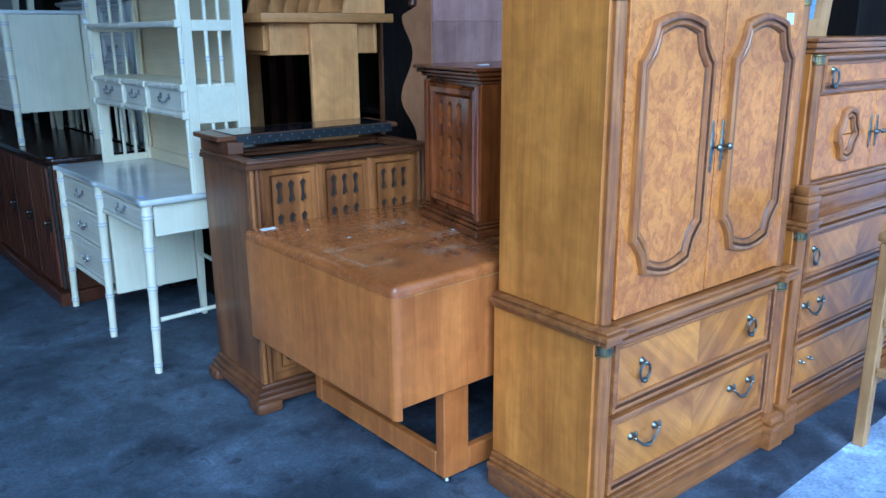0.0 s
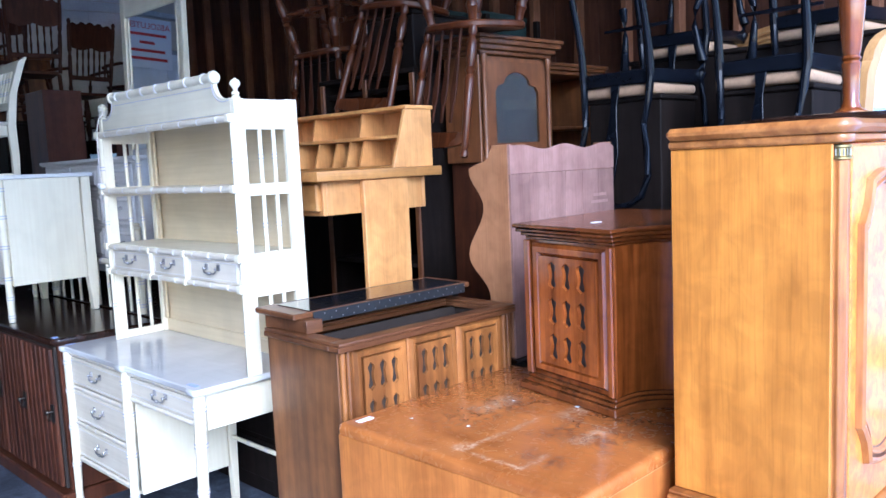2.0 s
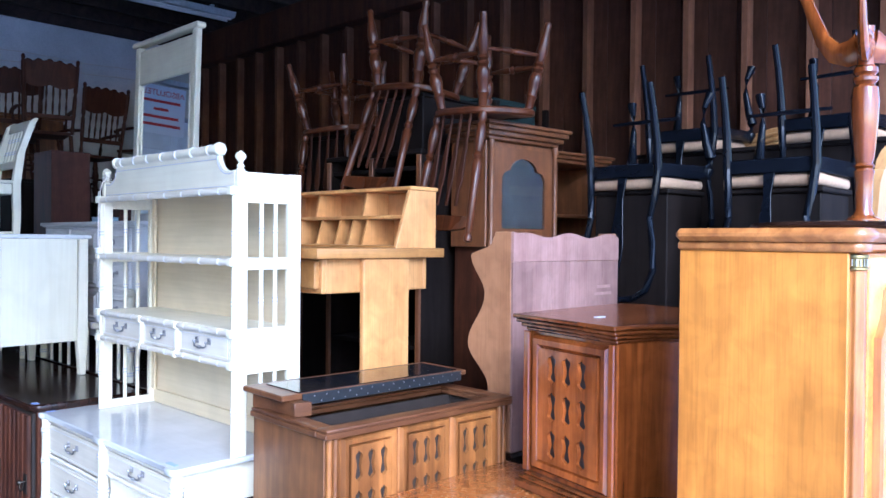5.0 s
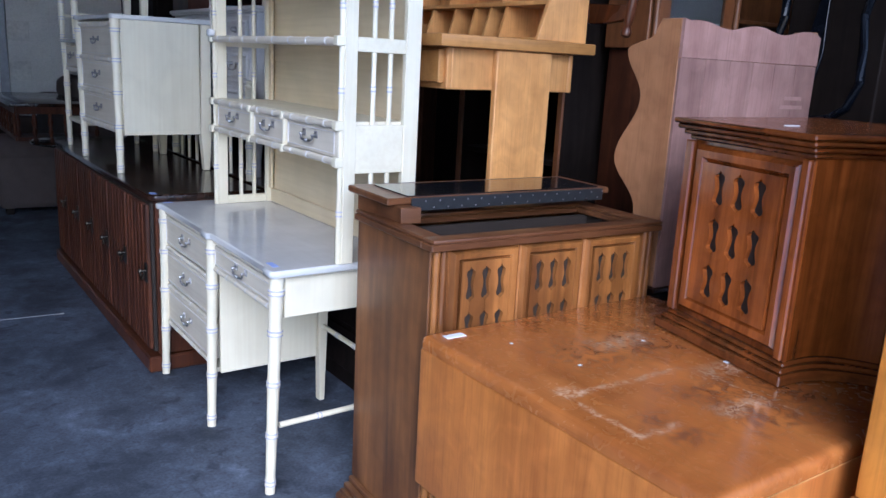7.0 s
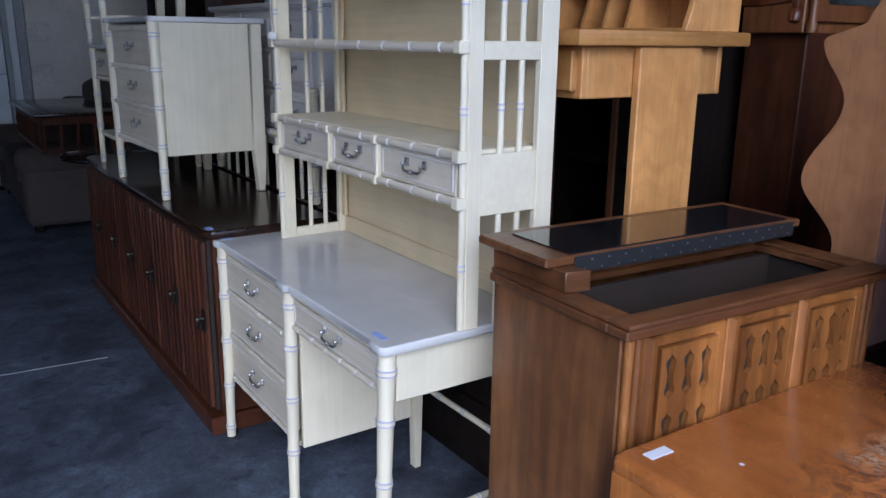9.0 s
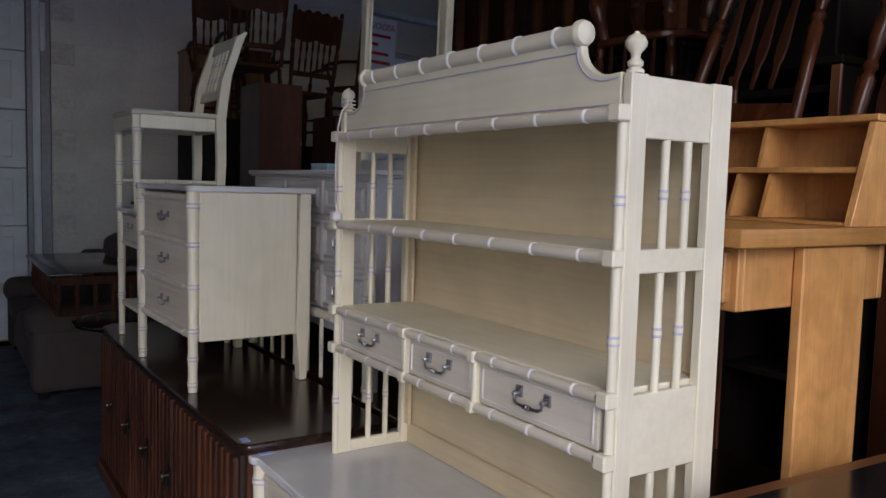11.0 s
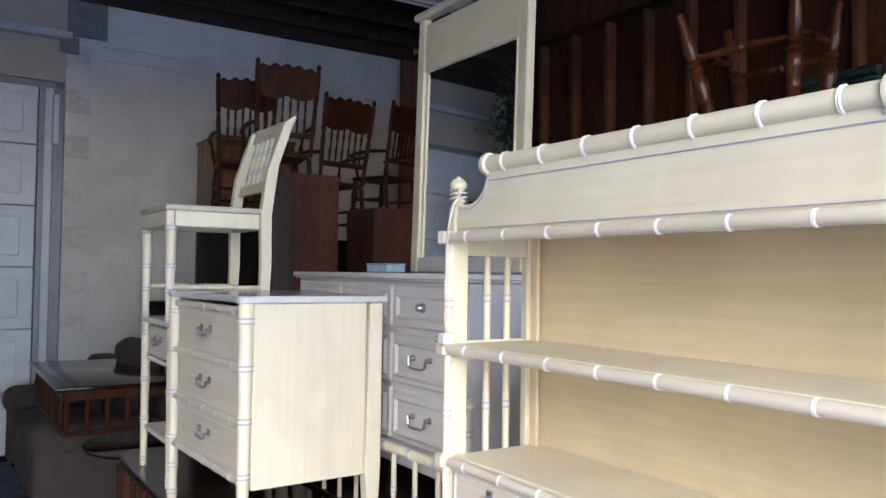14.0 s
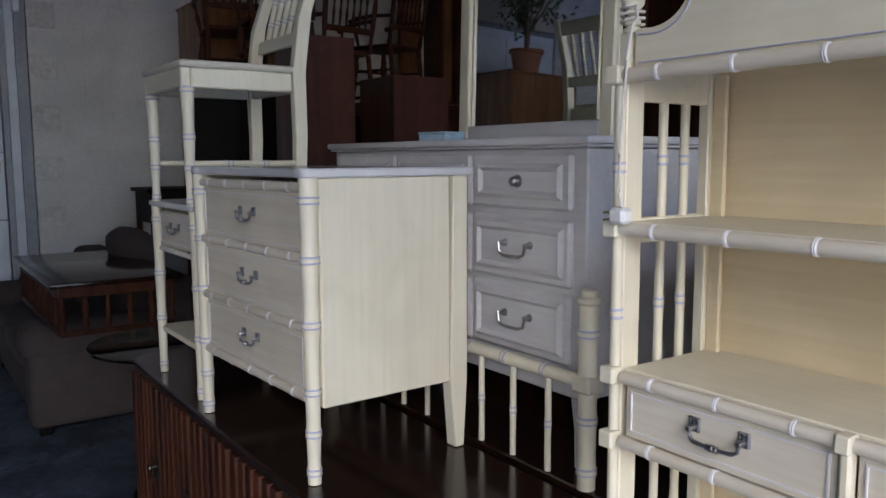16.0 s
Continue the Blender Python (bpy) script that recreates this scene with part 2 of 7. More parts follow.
M = {}
M["honey"] = wood("honey_walnut", (0.66, 0.262, 0.036), (0.42, 0.148, 0.018), 0.34, "z", 0.8, 0.12)
M["honey_x"] = wood("honey_walnut_long", (0.60, 0.25, 0.050), (0.34, 0.118, 0.019), 0.30, "x", 0.8, 0.25)
M["veneer_a"] = wood("matched_veneer_rising", (0.64, 0.262, 0.040), (0.34, 0.115, 0.016), 0.28, "z", 1.0, 0.2, 0.05, 48)
M["veneer_b"] = wood("matched_veneer_falling", (0.64, 0.262, 0.040), (0.34, 0.115, 0.016), 0.28, "z", 1.0, 0.2, 0.05, -48)
M["honey_trim"] = wood("honey_moulding", (0.47, 0.190, 0.042), (0.25, 0.088, 0.018), 0.28, "z", 1.6, 0.4)
M["honey_trim_x"] = wood("honey_moulding_long", (0.42, 0.168, 0.040), (0.21, 0.073, 0.016), 0.28, "x", 1.6, 0.4)
M["burl"] = burl("burl_veneer", (0.68, 0.255, 0.034), (0.40, 0.118, 0.013))
M["orange"] = wood("orange_teak", (0.57, 0.208, 0.042), (0.41, 0.132, 0.026), 0.34, "z", 1.1, 0.1, 0.05)
M["worn"] = worn_top("worn_table_veneer")
M["bar"] = wood("oak_brown", (0.38, 0.155, 0.038), (0.110, 0.040, 0.011), 0.32, "z", 1.0, 0.1)
M["bar_side"] = wood("walnut_brown", (0.27, 0.112, 0.034), (0.080, 0.030, 0.010), 0.36, "z", 0.75, 0.1)
M["bar_x"] = wood("oak_brown_long", (0.18, 0.074, 0.026), (0.085, 0.032, 0.012), 0.36, "x", 1.0, 0.1)
M["mahog"] = wood("red_brown_pecan", (0.36, 0.098, 0.016), (0.115, 0.028, 0.006), 0.17, "z", 1.0, 0.6)
M["mahog_x"] = wood("red_brown_pecan_long", (0.24, 0.070, 0.015), (0.085, 0.024, 0.006), 0.20, "x", 1.0, 0.2)
# near-black colour stands in for shade in slots, gaps and the bar well
M["recess"] = plain("recess_shade", (0.022, 0.014, 0.009), 0.7)
M["dark"] = wood("dark_rosewood", (0.105, 0.034, 0.015), (0.030, 0.011, 0.006), 0.36, "z", 0.9, 0.1)
M["dark_top"] = wood("dark_rosewood_top", (0.030, 0.013, 0.008), (0.012, 0.006, 0.004), 0.16, "x", 0.9, 0.2)
# near black all over; fills the black areas below and behind the piles
M["black_wood"] = wood("near_black_wood", (0.017, 0.012, 0.010), (0.008, 0.006, 0.005), 0.6)
M["maple"] = wood("pale_maple", (0.68, 0.355, 0.120), (0.55, 0.26, 0.075), 0.42, "z", 0.7)
M["maple_x"] = wood("pale_maple_long", (0.62, 0.32, 0.100), (0.49, 0.235, 0.062), 0.40, "y", 0.7)
M["pine_pink"] = wood("bare_pinkish_pine", (0.33, 0.19, 0.155), (0.24, 0.125, 0.10), 0.75, "z", 0.5, 0.0, 0.14)
M["pine"] = wood("pine_side", (0.42, 0.20, 0.085), (0.34, 0.15, 0.06), 0.6, "z", 0.6)
M["chair"] = wood("turned_maple_dark", (0.12, 0.036, 0.012), (0.048, 0.015, 0.006), 0.27, "z", 1.2, 0.1)
M["clock"] = wood("clock_oak", (0.23, 0.090, 0.030), (0.12, 0.043, 0.015), 0.38)
M["oak_red"] = wood("pressed_oak", (0.075, 0.025, 0.011), (0.032, 0.011, 0.006), 0.5)
M["red_panel"] = wood("reddish_back_panel", (0.11, 0.037, 0.023), (0.07, 0.022, 0.015), 0.7, "z", 0.5)
M["cream"] = enamel("cream_enamel", (0.77, 0.715, 0.55), (0.70, 0.63, 0.46), 0.40, "z")
M["cream_x"] = enamel("cream_enamel_long", (0.77, 0.715, 0.55), (0.70, 0.63, 0.46), 0.40, "x")
# cream with its yellow taken out, painting in the cool sky reflection
M["cream_top"] = enamel("cream_laminate_skylit", (0.60, 0.60, 0.59), (0.56, 0.55, 0.53), 0.14, "x", 0.3)
M["cream_back"] = enamel("cream_back_panel", (0.73, 0.61, 0.40), (0.64, 0.52, 0.32), 0.5, "x", 0.5)
M["drawer"] = enamel("cream_drawer_face", (0.70, 0.64, 0.52), (0.58, 0.51, 0.39), 0.42, "x")
M["ring"] = plain("pale_lilac_band", (0.67, 0.64, 0.61), 0.5, 0, 60, 0.06, 0.02)
M["lilac"] = plain("lilac_line", (0.46, 0.45, 0.55), 0.6, 0, 60, 0.1, 0.02)
M["grey_paint"] = enamel("greyed_white_paint", (0.62, 0.605, 0.60), (0.53, 0.515, 0.505), 0.45, "x", 0.5)
M["pewter"] = plain("antique_pewter", (0.34, 0.33, 0.33), 0.32, 1.0, 80, 0.35)
M["bronze"] = plain("dark_bronze", (0.23, 0.225, 0.19), 0.36, 1.0, 80, 0.4)
M["old_bronze"] = plain("blackened_bronze", (0.085, 0.075, 0.06), 0.42, 1.0, 80, 0.4)
M["scratch"] = plain("pale_scratch", (0.30, 0.31, 0.33), 0.9)
M["brass"] = plain("dull_brass", (0.36, 0.28, 0.12), 0.36, 1.0, 80, 0.3)
M["black_lam"] = plain("black_laminate", (0.012, 0.012, 0.014), 0.12, 0, 20, 0.3, 0.02, 0.3)
M["black_lac"] = plain("black_lacquer", (0.004, 0.005, 0.008), 0.22, 0, 20, 0.3, 0.03, 0.1)
M["strip"] = plain("black_hinge_strip", (0.03, 0.032, 0.035), 0.4, 0.3, 40, 0.3)
M["tan"] = plain("tan_velvet", (0.36, 0.235, 0.14), 0.95, 0, 60, 0.2, 0.3)
# dust cover's blue is sky light put into the colour
M["underseat"] = plain("skylit_dust_cover", (0.16, 0.20, 0.28), 0.9, 0, 60, 0.2, 0.2)
M["pad"] = plain("worn_cream_seat_pad", (0.60, 0.56, 0.45), 0.7, 0, 18, 0.10, 0.1)
# taupe lowered to hold the dimness of the far corner in its colour
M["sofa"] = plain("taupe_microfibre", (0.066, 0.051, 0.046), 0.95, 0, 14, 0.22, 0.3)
M["paper"] = plain("white_label", (0.78, 0.80, 0.84), 0.7, 0, 50, 0.05)
M["blue_tag"] = plain("blue_label", (0.34, 0.42, 0.74), 0.7, 0, 50, 0.1)
M["green_box"] = plain("dark_green_cloth", (0.010, 0.030, 0.028), 0.8)
M["cable"] = plain("ivory_cable", (0.70, 0.64, 0.55), 0.5, 0, 40, 0.08)
M["plug"] = plain("white_plug", (0.76, 0.74, 0.70), 0.4, 0, 40, 0.06)
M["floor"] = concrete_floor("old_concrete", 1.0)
M["block"] = block_paint()
M["mortar"] = plain("painted_mortar", (0.64, 0.62, 0.58), 0.9)
M["grey_render"] = plain("bare_cement", (0.23, 0.23, 0.235), 0.9, 0, 12, 0.2, 0.3)
M["beige_wall"] = plain("beige_painted_plaster", (0.52, 0.47, 0.37), 0.8, 0, 8, 0.08, 0.15)
M["door"] = enamel("white_door_paint", (0.70, 0.74, 0.80), (0.66, 0.70, 0.76), 0.4, "x", 0.4)
M["frame_grey"] = plain("grey_door_track", (0.30, 0.31, 0.33), 0.5, 0.3, 20, 0.2)
M["plank"] = wood("old_wall_boards", (0.105, 0.042, 0.022), (0.045, 0.018, 0.011), 0.6, "z", 0.5, 0.0, 0.22)
M["stud"] = wood("old_wall_studs", (0.23, 0.105, 0.052), (0.115, 0.048, 0.026), 0.65, "z", 0.6, 0.0, 0.25)
M["joist"] = wood("dark_joists", (0.06, 0.035, 0.025), (0.022, 0.014, 0.011), 0.8, "y", 0.5)
M["fixture"] = plain("white_lamp_housing", (0.55, 0.57, 0.58), 0.4)
M["mirror"] = plain("silvered_glass", (0.86, 0.88, 0.88), 0.02, 1.0, 5, 0.01, 0.0)
M["glass"] = glass_mat("clear_glass")
M["green_glass"] = glass_mat("greenish_table_glass", (0.62, 0.80, 0.76), 0.05)
M["leaf"] = plain("ficus_leaf", (0.055, 0.10, 0.028), 0.5, 0, 20, 0.35)
M["trunk"] = plain("ficus_bark", (0.16, 0.11, 0.07), 0.9)
M["pot"] = plain("terracotta_pot", (0.30, 0.13, 0.07), 0.8)
M["red_ink"] = plain("red_print", (0.55, 0.035, 0.03), 0.7)
# the floor's concrete again, brightened to carry daylight and bounce
M["floor_daylit"] = concrete_floor("daylit_concrete", 5.2)
M["blue_box"] = plain("pale_blue_card", (0.34, 0.46, 0.55), 0.7)
M["oak_light"] = wood("light_oak", (0.50, 0.29, 0.11), (0.36, 0.185, 0.06), 0.42)
M["stamp"] = plain("faded_stamp", (0.30, 0.17, 0.14), 0.8)
M["clock_face"] = plain("dim_clock_interior", (0.10, 0.09, 0.09), 0.5)
for key, spec in (("black_lac", 0.13), ("black_wood", 0.10), ("chair", 0.28), ("oak_red", 0.15), ("dark", 0.3), ("dark_top", 0.32), ("plank", 0.2), ("stud", 0.2)):
    M[key].node_tree.nodes["Principled BSDF"].inputs["Specular IOR Level"].default_value = spec


# ---- mesh tools ----
def bm_new():
    return bmesh.new()


def box(bm, x0, x1, y0, y1, z0, z1, r=0.0, seg=1, m=None):
    t = Matrix.LocRotScale(((x0 + x1) / 2, (y0 + y1) / 2, (z0 + z1) / 2), None, (abs(x1 - x0), abs(y1 - y0), abs(z1 - z0)))
    tmp = bmesh.new()
    bmesh.ops.create_cube(tmp, size=1.0, matrix=t)
    if r > 0:
        bmesh.ops.bevel(tmp, geom=tmp.edges[:], offset=r, segments=seg, affect="EDGES", profile=0.5)
    weld(bm, tmp, m)


def weld(bm, tmp, m=None):
    """Moves all of tmp into bm."""
    if m is not None:
        bmesh.ops.transform(tmp, matrix=m, verts=tmp.verts[:])
    tmp.verts.index_update()
    vs = [bm.verts.new(v.co) for v in tmp.verts]
    for f in tmp.faces:
        bm.faces.new([vs[v.index] for v in f.verts])
    tmp.free()


def lathe(bm, prof, m=None, n=14):
    """Turns (radius, height) pairs round z."""
    m = m or Matrix()
    rows = []
    for r, z in prof:
        rows.append([bm.verts.new(m @ Vector((r * math.cos(a), r * math.sin(a), z))) for a in (2 * math.pi * k / n for k in range(n))])
    for a, b in zip(rows, rows[1:]):
        for k in range(n):
            bm.faces.new((a[k], a[(k + 1) % n], b[(k + 1) % n], b[k]))
    bm.faces.new(rows[0][::-1])
    bm.faces.new(rows[-1])


def axis_to(p, q):
    p, q = Vector(p), Vector(q)
    return Matrix.Translation(p) @ (q - p).to_track_quat("Z", "Y").to_matrix().to_4x4(), (q - p).length


def rod(bm, p, q, prof, n=12):
    """Turns (radius, fraction of the length) pairs between two points."""
    m, length = axis_to(p, q)
    lathe(bm, [(r, f * length) for r, f in prof], m, n)


def sweep(bm, pts, radii, n=10, flat=1.0):
    """A tube through points, with a radius at each; flat squeezes it across."""
    rows = []
    pts = [Vector(p) for p in pts]
    for i, p in enumerate(pts):
        d = (pts[min(i + 1, len(pts) - 1)] - pts[max(i - 1, 0)]).normalized()
        side = d.cross(Vector((0, 0, 1)))
        if side.length < 0.05:
            side = d.cross(Vector((0, 1, 0)))
        side.normalize()
        up = side.cross(d)
        r = radii[i] if hasattr(radii, "__len__") else radii
        rows.append([bm.verts.new(p + side * r * flat * math.cos(a) + up * r * math.sin(a)) for a in (2 * math.pi * k / n for k in range(n))])
    for a, b in zip(rows, rows[1:]):
        for k in range(n):
            bm.faces.new((a[k], a[(k + 1) % n], b[(k + 1) % n], b[k]))
    bm.faces.new(rows[0][::-1])
    bm.faces.new(rows[-1])


def prism(bm, pts, d0, d1, m=None, bevel=0.0):
    """A closed outline in x and z, given depth from y = d0 to d1."""
    tmp = bmesh.new()
    vs = [tmp.verts.new((x, d0, z)) for x, z in pts]
    f = tmp.faces.new(vs)
    r = bmesh.ops.extrude_face_region(tmp, geom=[f])
    bmesh.ops.translate(tmp, verts=[v for v in r["geom"] if isinstance(v, bmesh.types.BMVert)], vec=(0, d1 - d0, 0))
    bmesh.ops.recalc_face_normals(tmp, faces=tmp.faces[:])
    if bevel:
        bmesh.ops.bevel(tmp, geom=tmp.edges[:], offset=bevel, segments=1, affect="EDGES")
    weld(bm, tmp, m)


def slab(bm, pts, z0, z1, bevel=0.0, m=None):
    """A closed outline in x and y, given height from z0 to z1."""
    turn = Matrix(((1, 0, 0, 0), (0, 0, 1, 0), (0, 1, 0, 0), (0, 0, 0, 1)))
    prism(bm, pts, z0, z1, (m or Matrix()) @ turn, bevel)


def ring_frame(bm, outer, inner, d0, d1):
    """A band between two outlines of as many points in x and z, from y = d0 at the outside to d1 inside."""
    a = [bm.verts.new((x, d0, z)) for x, z in outer]
    b = [bm.verts.new((x, d1, z)) for x, z in inner]
    n = len(a)
    for k in range(n):
        bm.faces.new((a[k], a[(k + 1) % n], b[(k + 1) % n], b[k]))


def to_mesh(name, bm, mat, smooth=35):
    bmesh.ops.recalc_face_normals(bm, faces=bm.faces[:])
    me = bpy.data.meshes.new(name)
    bm.to_mesh(me)
    bm.free()
    me.materials.append(M[mat])
    if smooth:
        me.shade_smooth()
        me.set_sharp_from_angle(angle=radians(smooth))
    return me


def part(name, bm, mat, parent, label="", smooth=35, at=None):
    ob = new(name, to_mesh(name, bm, mat, smooth))
    ob.parent = parent
    if at is not None:
        ob.matrix_basis = at
    return tagged(ob, label)


def thing(name, m, label, category, group="", kind=""):
    ob = new(name)
    ob.empty_display_size = 0.1
    ob.matrix_basis = m
    return tagged(ob, label, category, group, kind)


def solid(name, bm, mat, m, label, category, group="", kind="", smooth=35):
    ob = new(name, to_mesh(name, bm, mat, smooth))
    ob.matrix_basis = m
    return tagged(ob, label, category, group, kind)


def boxed(name, mat, parent, x0, x1, y0, y1, z0, z1, r=0.003, label=""):
    bm = bm_new()
    box(bm, x0, x1, y0, y1, z0, z1, r)
    return part(name, bm, mat, parent, label)


WEST = -90.0      # turn for pieces whose front looks along -x

# ---- the building ----
X0, X1, Y0, Y1, TOP = -3.2, 5.1, 0.80, 10.2, 4.1
bm = bm_new()
box(bm, X0 - 0.2, X1 + 0.2, Y0, Y1 + 0.2, -0.15, 0.0)
solid("floor", bm, "floor", Matrix(), "stained grey concrete shop floor", "floor", kind="structure", smooth=0)
# same slab as the floor, with daylight put into its colour
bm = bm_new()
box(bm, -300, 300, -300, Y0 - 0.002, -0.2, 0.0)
solid("ground", bm, "floor_daylit", Matrix(), "concrete yard outside the shop, coloured brighter for daylight", "ground", kind="structure", smooth=0)
bm = bm_new()
sweep(bm, [(-0.9, 5.55, 0.001), (0.1, 5.35, 0.001), (0.6, 5.28, 0.001), (1.0, 5.25, 0.001)], 0.0025, 5)
solid("floor_scratch", bm, "scratch", Matrix(), "thin pale scratch on the concrete floor", "scratch", kind="structure")

ceiling = bm_new()
box(ceiling, X0, X1, Y0, Y1, TOP + 0.18, TOP + 0.3)
for k in range(17):
    y = Y0 + 0.3 + k * 0.55
    box(ceiling, X0, X1, y, y + 0.05, TOP - 0.02, TOP + 0.18)
box(ceiling, 1.0, 1.16, Y0, Y1, TOP - 0.12, TOP - 0.022)
solid("ceiling", ceiling, "joist", Matrix(), "dark open timber joists under boards", "ceiling", kind="structure", smooth=0)

# north wall: painted block, with a wide sectional door in it
wall_n = thing("wall_north", pose(0, Y1, 0), "white painted concrete block wall with stains", "wall", kind="structure")
DX0, DX1, DZ = -2.2, 1.26, 3.2
boxed("wall_core", "mortar", wall_n, DX1 + 0.16, X1 + 0.2, 0.012, 0.2, 0, TOP + 0.3, 0)
boxed("wall_core", "mortar", wall_n, X0, DX0, 0.012, 0.2, 0, TOP + 0.3, 0)
boxed("lintel", "beige_wall", wall_n, DX0, DX1 + 0.16, 0.0, 0.2, DZ + 0.06, TOP - 0.5, 0.004, "beige plaster lintel")
boxed("lintel", "beige_wall", wall_n, DX0, DX1 + 0.16, 0.02, 0.2, TOP - 0.5, TOP + 0.3, 0.004)
boxed("ledge", "fixture", wall_n, DX0, 1.45, -0.10, 0.0, TOP - 0.47, TOP - 0.41, 0.004, "white metal ledge")
boxed("cement_patch", "grey_render", wall_n, DX1 + 0.16, 1.75, -0.006, 0.011, TOP - 0.42, TOP, 0.004, "bare grey cement patch")
boxed("cement_patch", "grey_render", wall_n, DX1 + 0.10, 1.52, -0.008, 0.009, TOP - 0.58, TOP - 0.43, 0.004, "bare grey cement patch")
door = thing("door_1", pose(0, Y1 + 0.03, 0), "closed white sectional overhead door", "door", kind="structure")
for k in range(6):
    z0, z1 = 0.05 + k * 0.53, 0.05 + k * 0.53 + 0.522
    sec = boxed("door_section", "door", door, DX0 + 0.02, DX1 - 0.05, 0.0, 0.05, z0, z1, 0.006)
    for j in range(5):
        a = DX1 - 0.16 - j * 0.64
        bm = bm_new()
        box(bm, a - 0.54, a, -0.012, 0.002, z0 + 0.09, z1 - 0.09, 0.010)
        part("raised_panel", bm, "door", sec)
boxed("door_track", "frame_grey", door, DX1 - 0.045, DX1, -0.05, 0.03, 0, DZ, 0.004, "grey steel track")
boxed("jamb", "door", door, DX1 + 0.002, DX1 + 0.07, -0.02, 0.10, 0, DZ, 0.004)
boxed("jamb", "frame_grey", door, DX1 + 0.072, DX1 + 0.155, -0.012, 0.10, 0, DZ + 0.05, 0.004)
boxed("head_jamb", "frame_grey", door, DX0, DX1 + 0.155, -0.012, 0.0, DZ + 0.0, DZ + 0.055, 0.004)
boxed("door_closer", "door", door, DX1 + 0.06, DX1 + 0.11, -0.09, -0.022, DZ - 0.50, DZ - 0.06, 0.01)
boxed("door_core", "frame_grey", door, DX0, DX1 + 0.10, 0.055, 0.16, 0.0, DZ + 0.055, 0)
boxed("threshold", "black_lam", door, DX0, DX1, -0.03, 0.0, 0.0, 0.045, 0.004)
for zc in (3.62, 3.50):
    bm = bm_new()
    pts = [(1.7 + 0.35 * k, -0.02, zc + 0.012 * math.sin(k * 1.9)) for k in range(10)]
    sweep(bm, pts, 0.006, 6)
    solid("wall_cable", bm, "cable", pose(0, Y1, 0), "thin painted cable along the block wall", "cable")

boxed("wall_plate", "joist", wall_n, X0, X1 - 0.17, -0.06, -0.013, TOP - 0.10, TOP + 0.17, 0.004, "dark timber wall plate")

# east wall: dark boards behind rough studs
wall_e = thing("wall_east", pose(X1, 0, 0), "dark stained board wall with exposed studs", "wall", kind="structure")
boxed("wall_core", "joist", wall_e, 0.029, 0.2, Y0, Y1 + 0.008, 0, TOP + 0.3, 0)
boxed("top_plate", "plank", wall_e, -0.16, 0.0, Y0 + 0.2, Y1 - 0.02, TOP - 0.40, TOP - 0.025, 0.006, "heavy dark timber beam")
wall_w = bm_new()
box(wall_w, X0 - 0.2, X0, Y0, Y1, 0, TOP + 0.3)
solid("wall_west", wall_w, "block", Matrix(), "white painted block wall", "wall", kind="structure", smooth=0)
# shop front: wide opening to the yard
front = bm_new()
box(front, X0 - 0.2, X1 + 0.2, Y0 - 0.2, Y0, 3.5, TOP + 0.3)
box(front, X0 - 0.2, X0 + 0.3, Y0 - 0.2, Y0, 0.001, 3.496)
box(front, X1 - 0.3, X1 + 0.2, Y0 - 0.2, Y0, 0.001, 3.496)
solid("wall_south", front, "block", Matrix(), "painted block shop front with a wide opening", "wall", kind="structure", smooth=0)

lamp = thing("ceiling_light", pose(3.4, 8.4, TOP - 0.115, 0, 0, -2), "unlit white fluorescent strip light under the joists", "light")
bm = bm_new()
prism(bm, [(-0.08, 0.06), (0.08, 0.06), (0.055, 0.0), (-0.055, 0.0)], -1.25, 1.25, pose(0, 0, 0, 0, 0, 90), 0.004)
part("housing", bm, "fixture", lamp)
for s in (-0.04, 0.04):
    bm = bm_new()
    rod(bm, (-1.2, s, -0.022), (1.2, s, -0.022), [(0.013, 0), (0.013, 1)], 10)
    part("tube", bm, "plug", lamp)
for s in (-1.0, 1.0):
    bm = bm_new()
    box(bm, s - 0.02, s + 0.02, -0.02, 0.02, 0.058, 0.104)
    part("bracket", bm, "fixture", lamp)


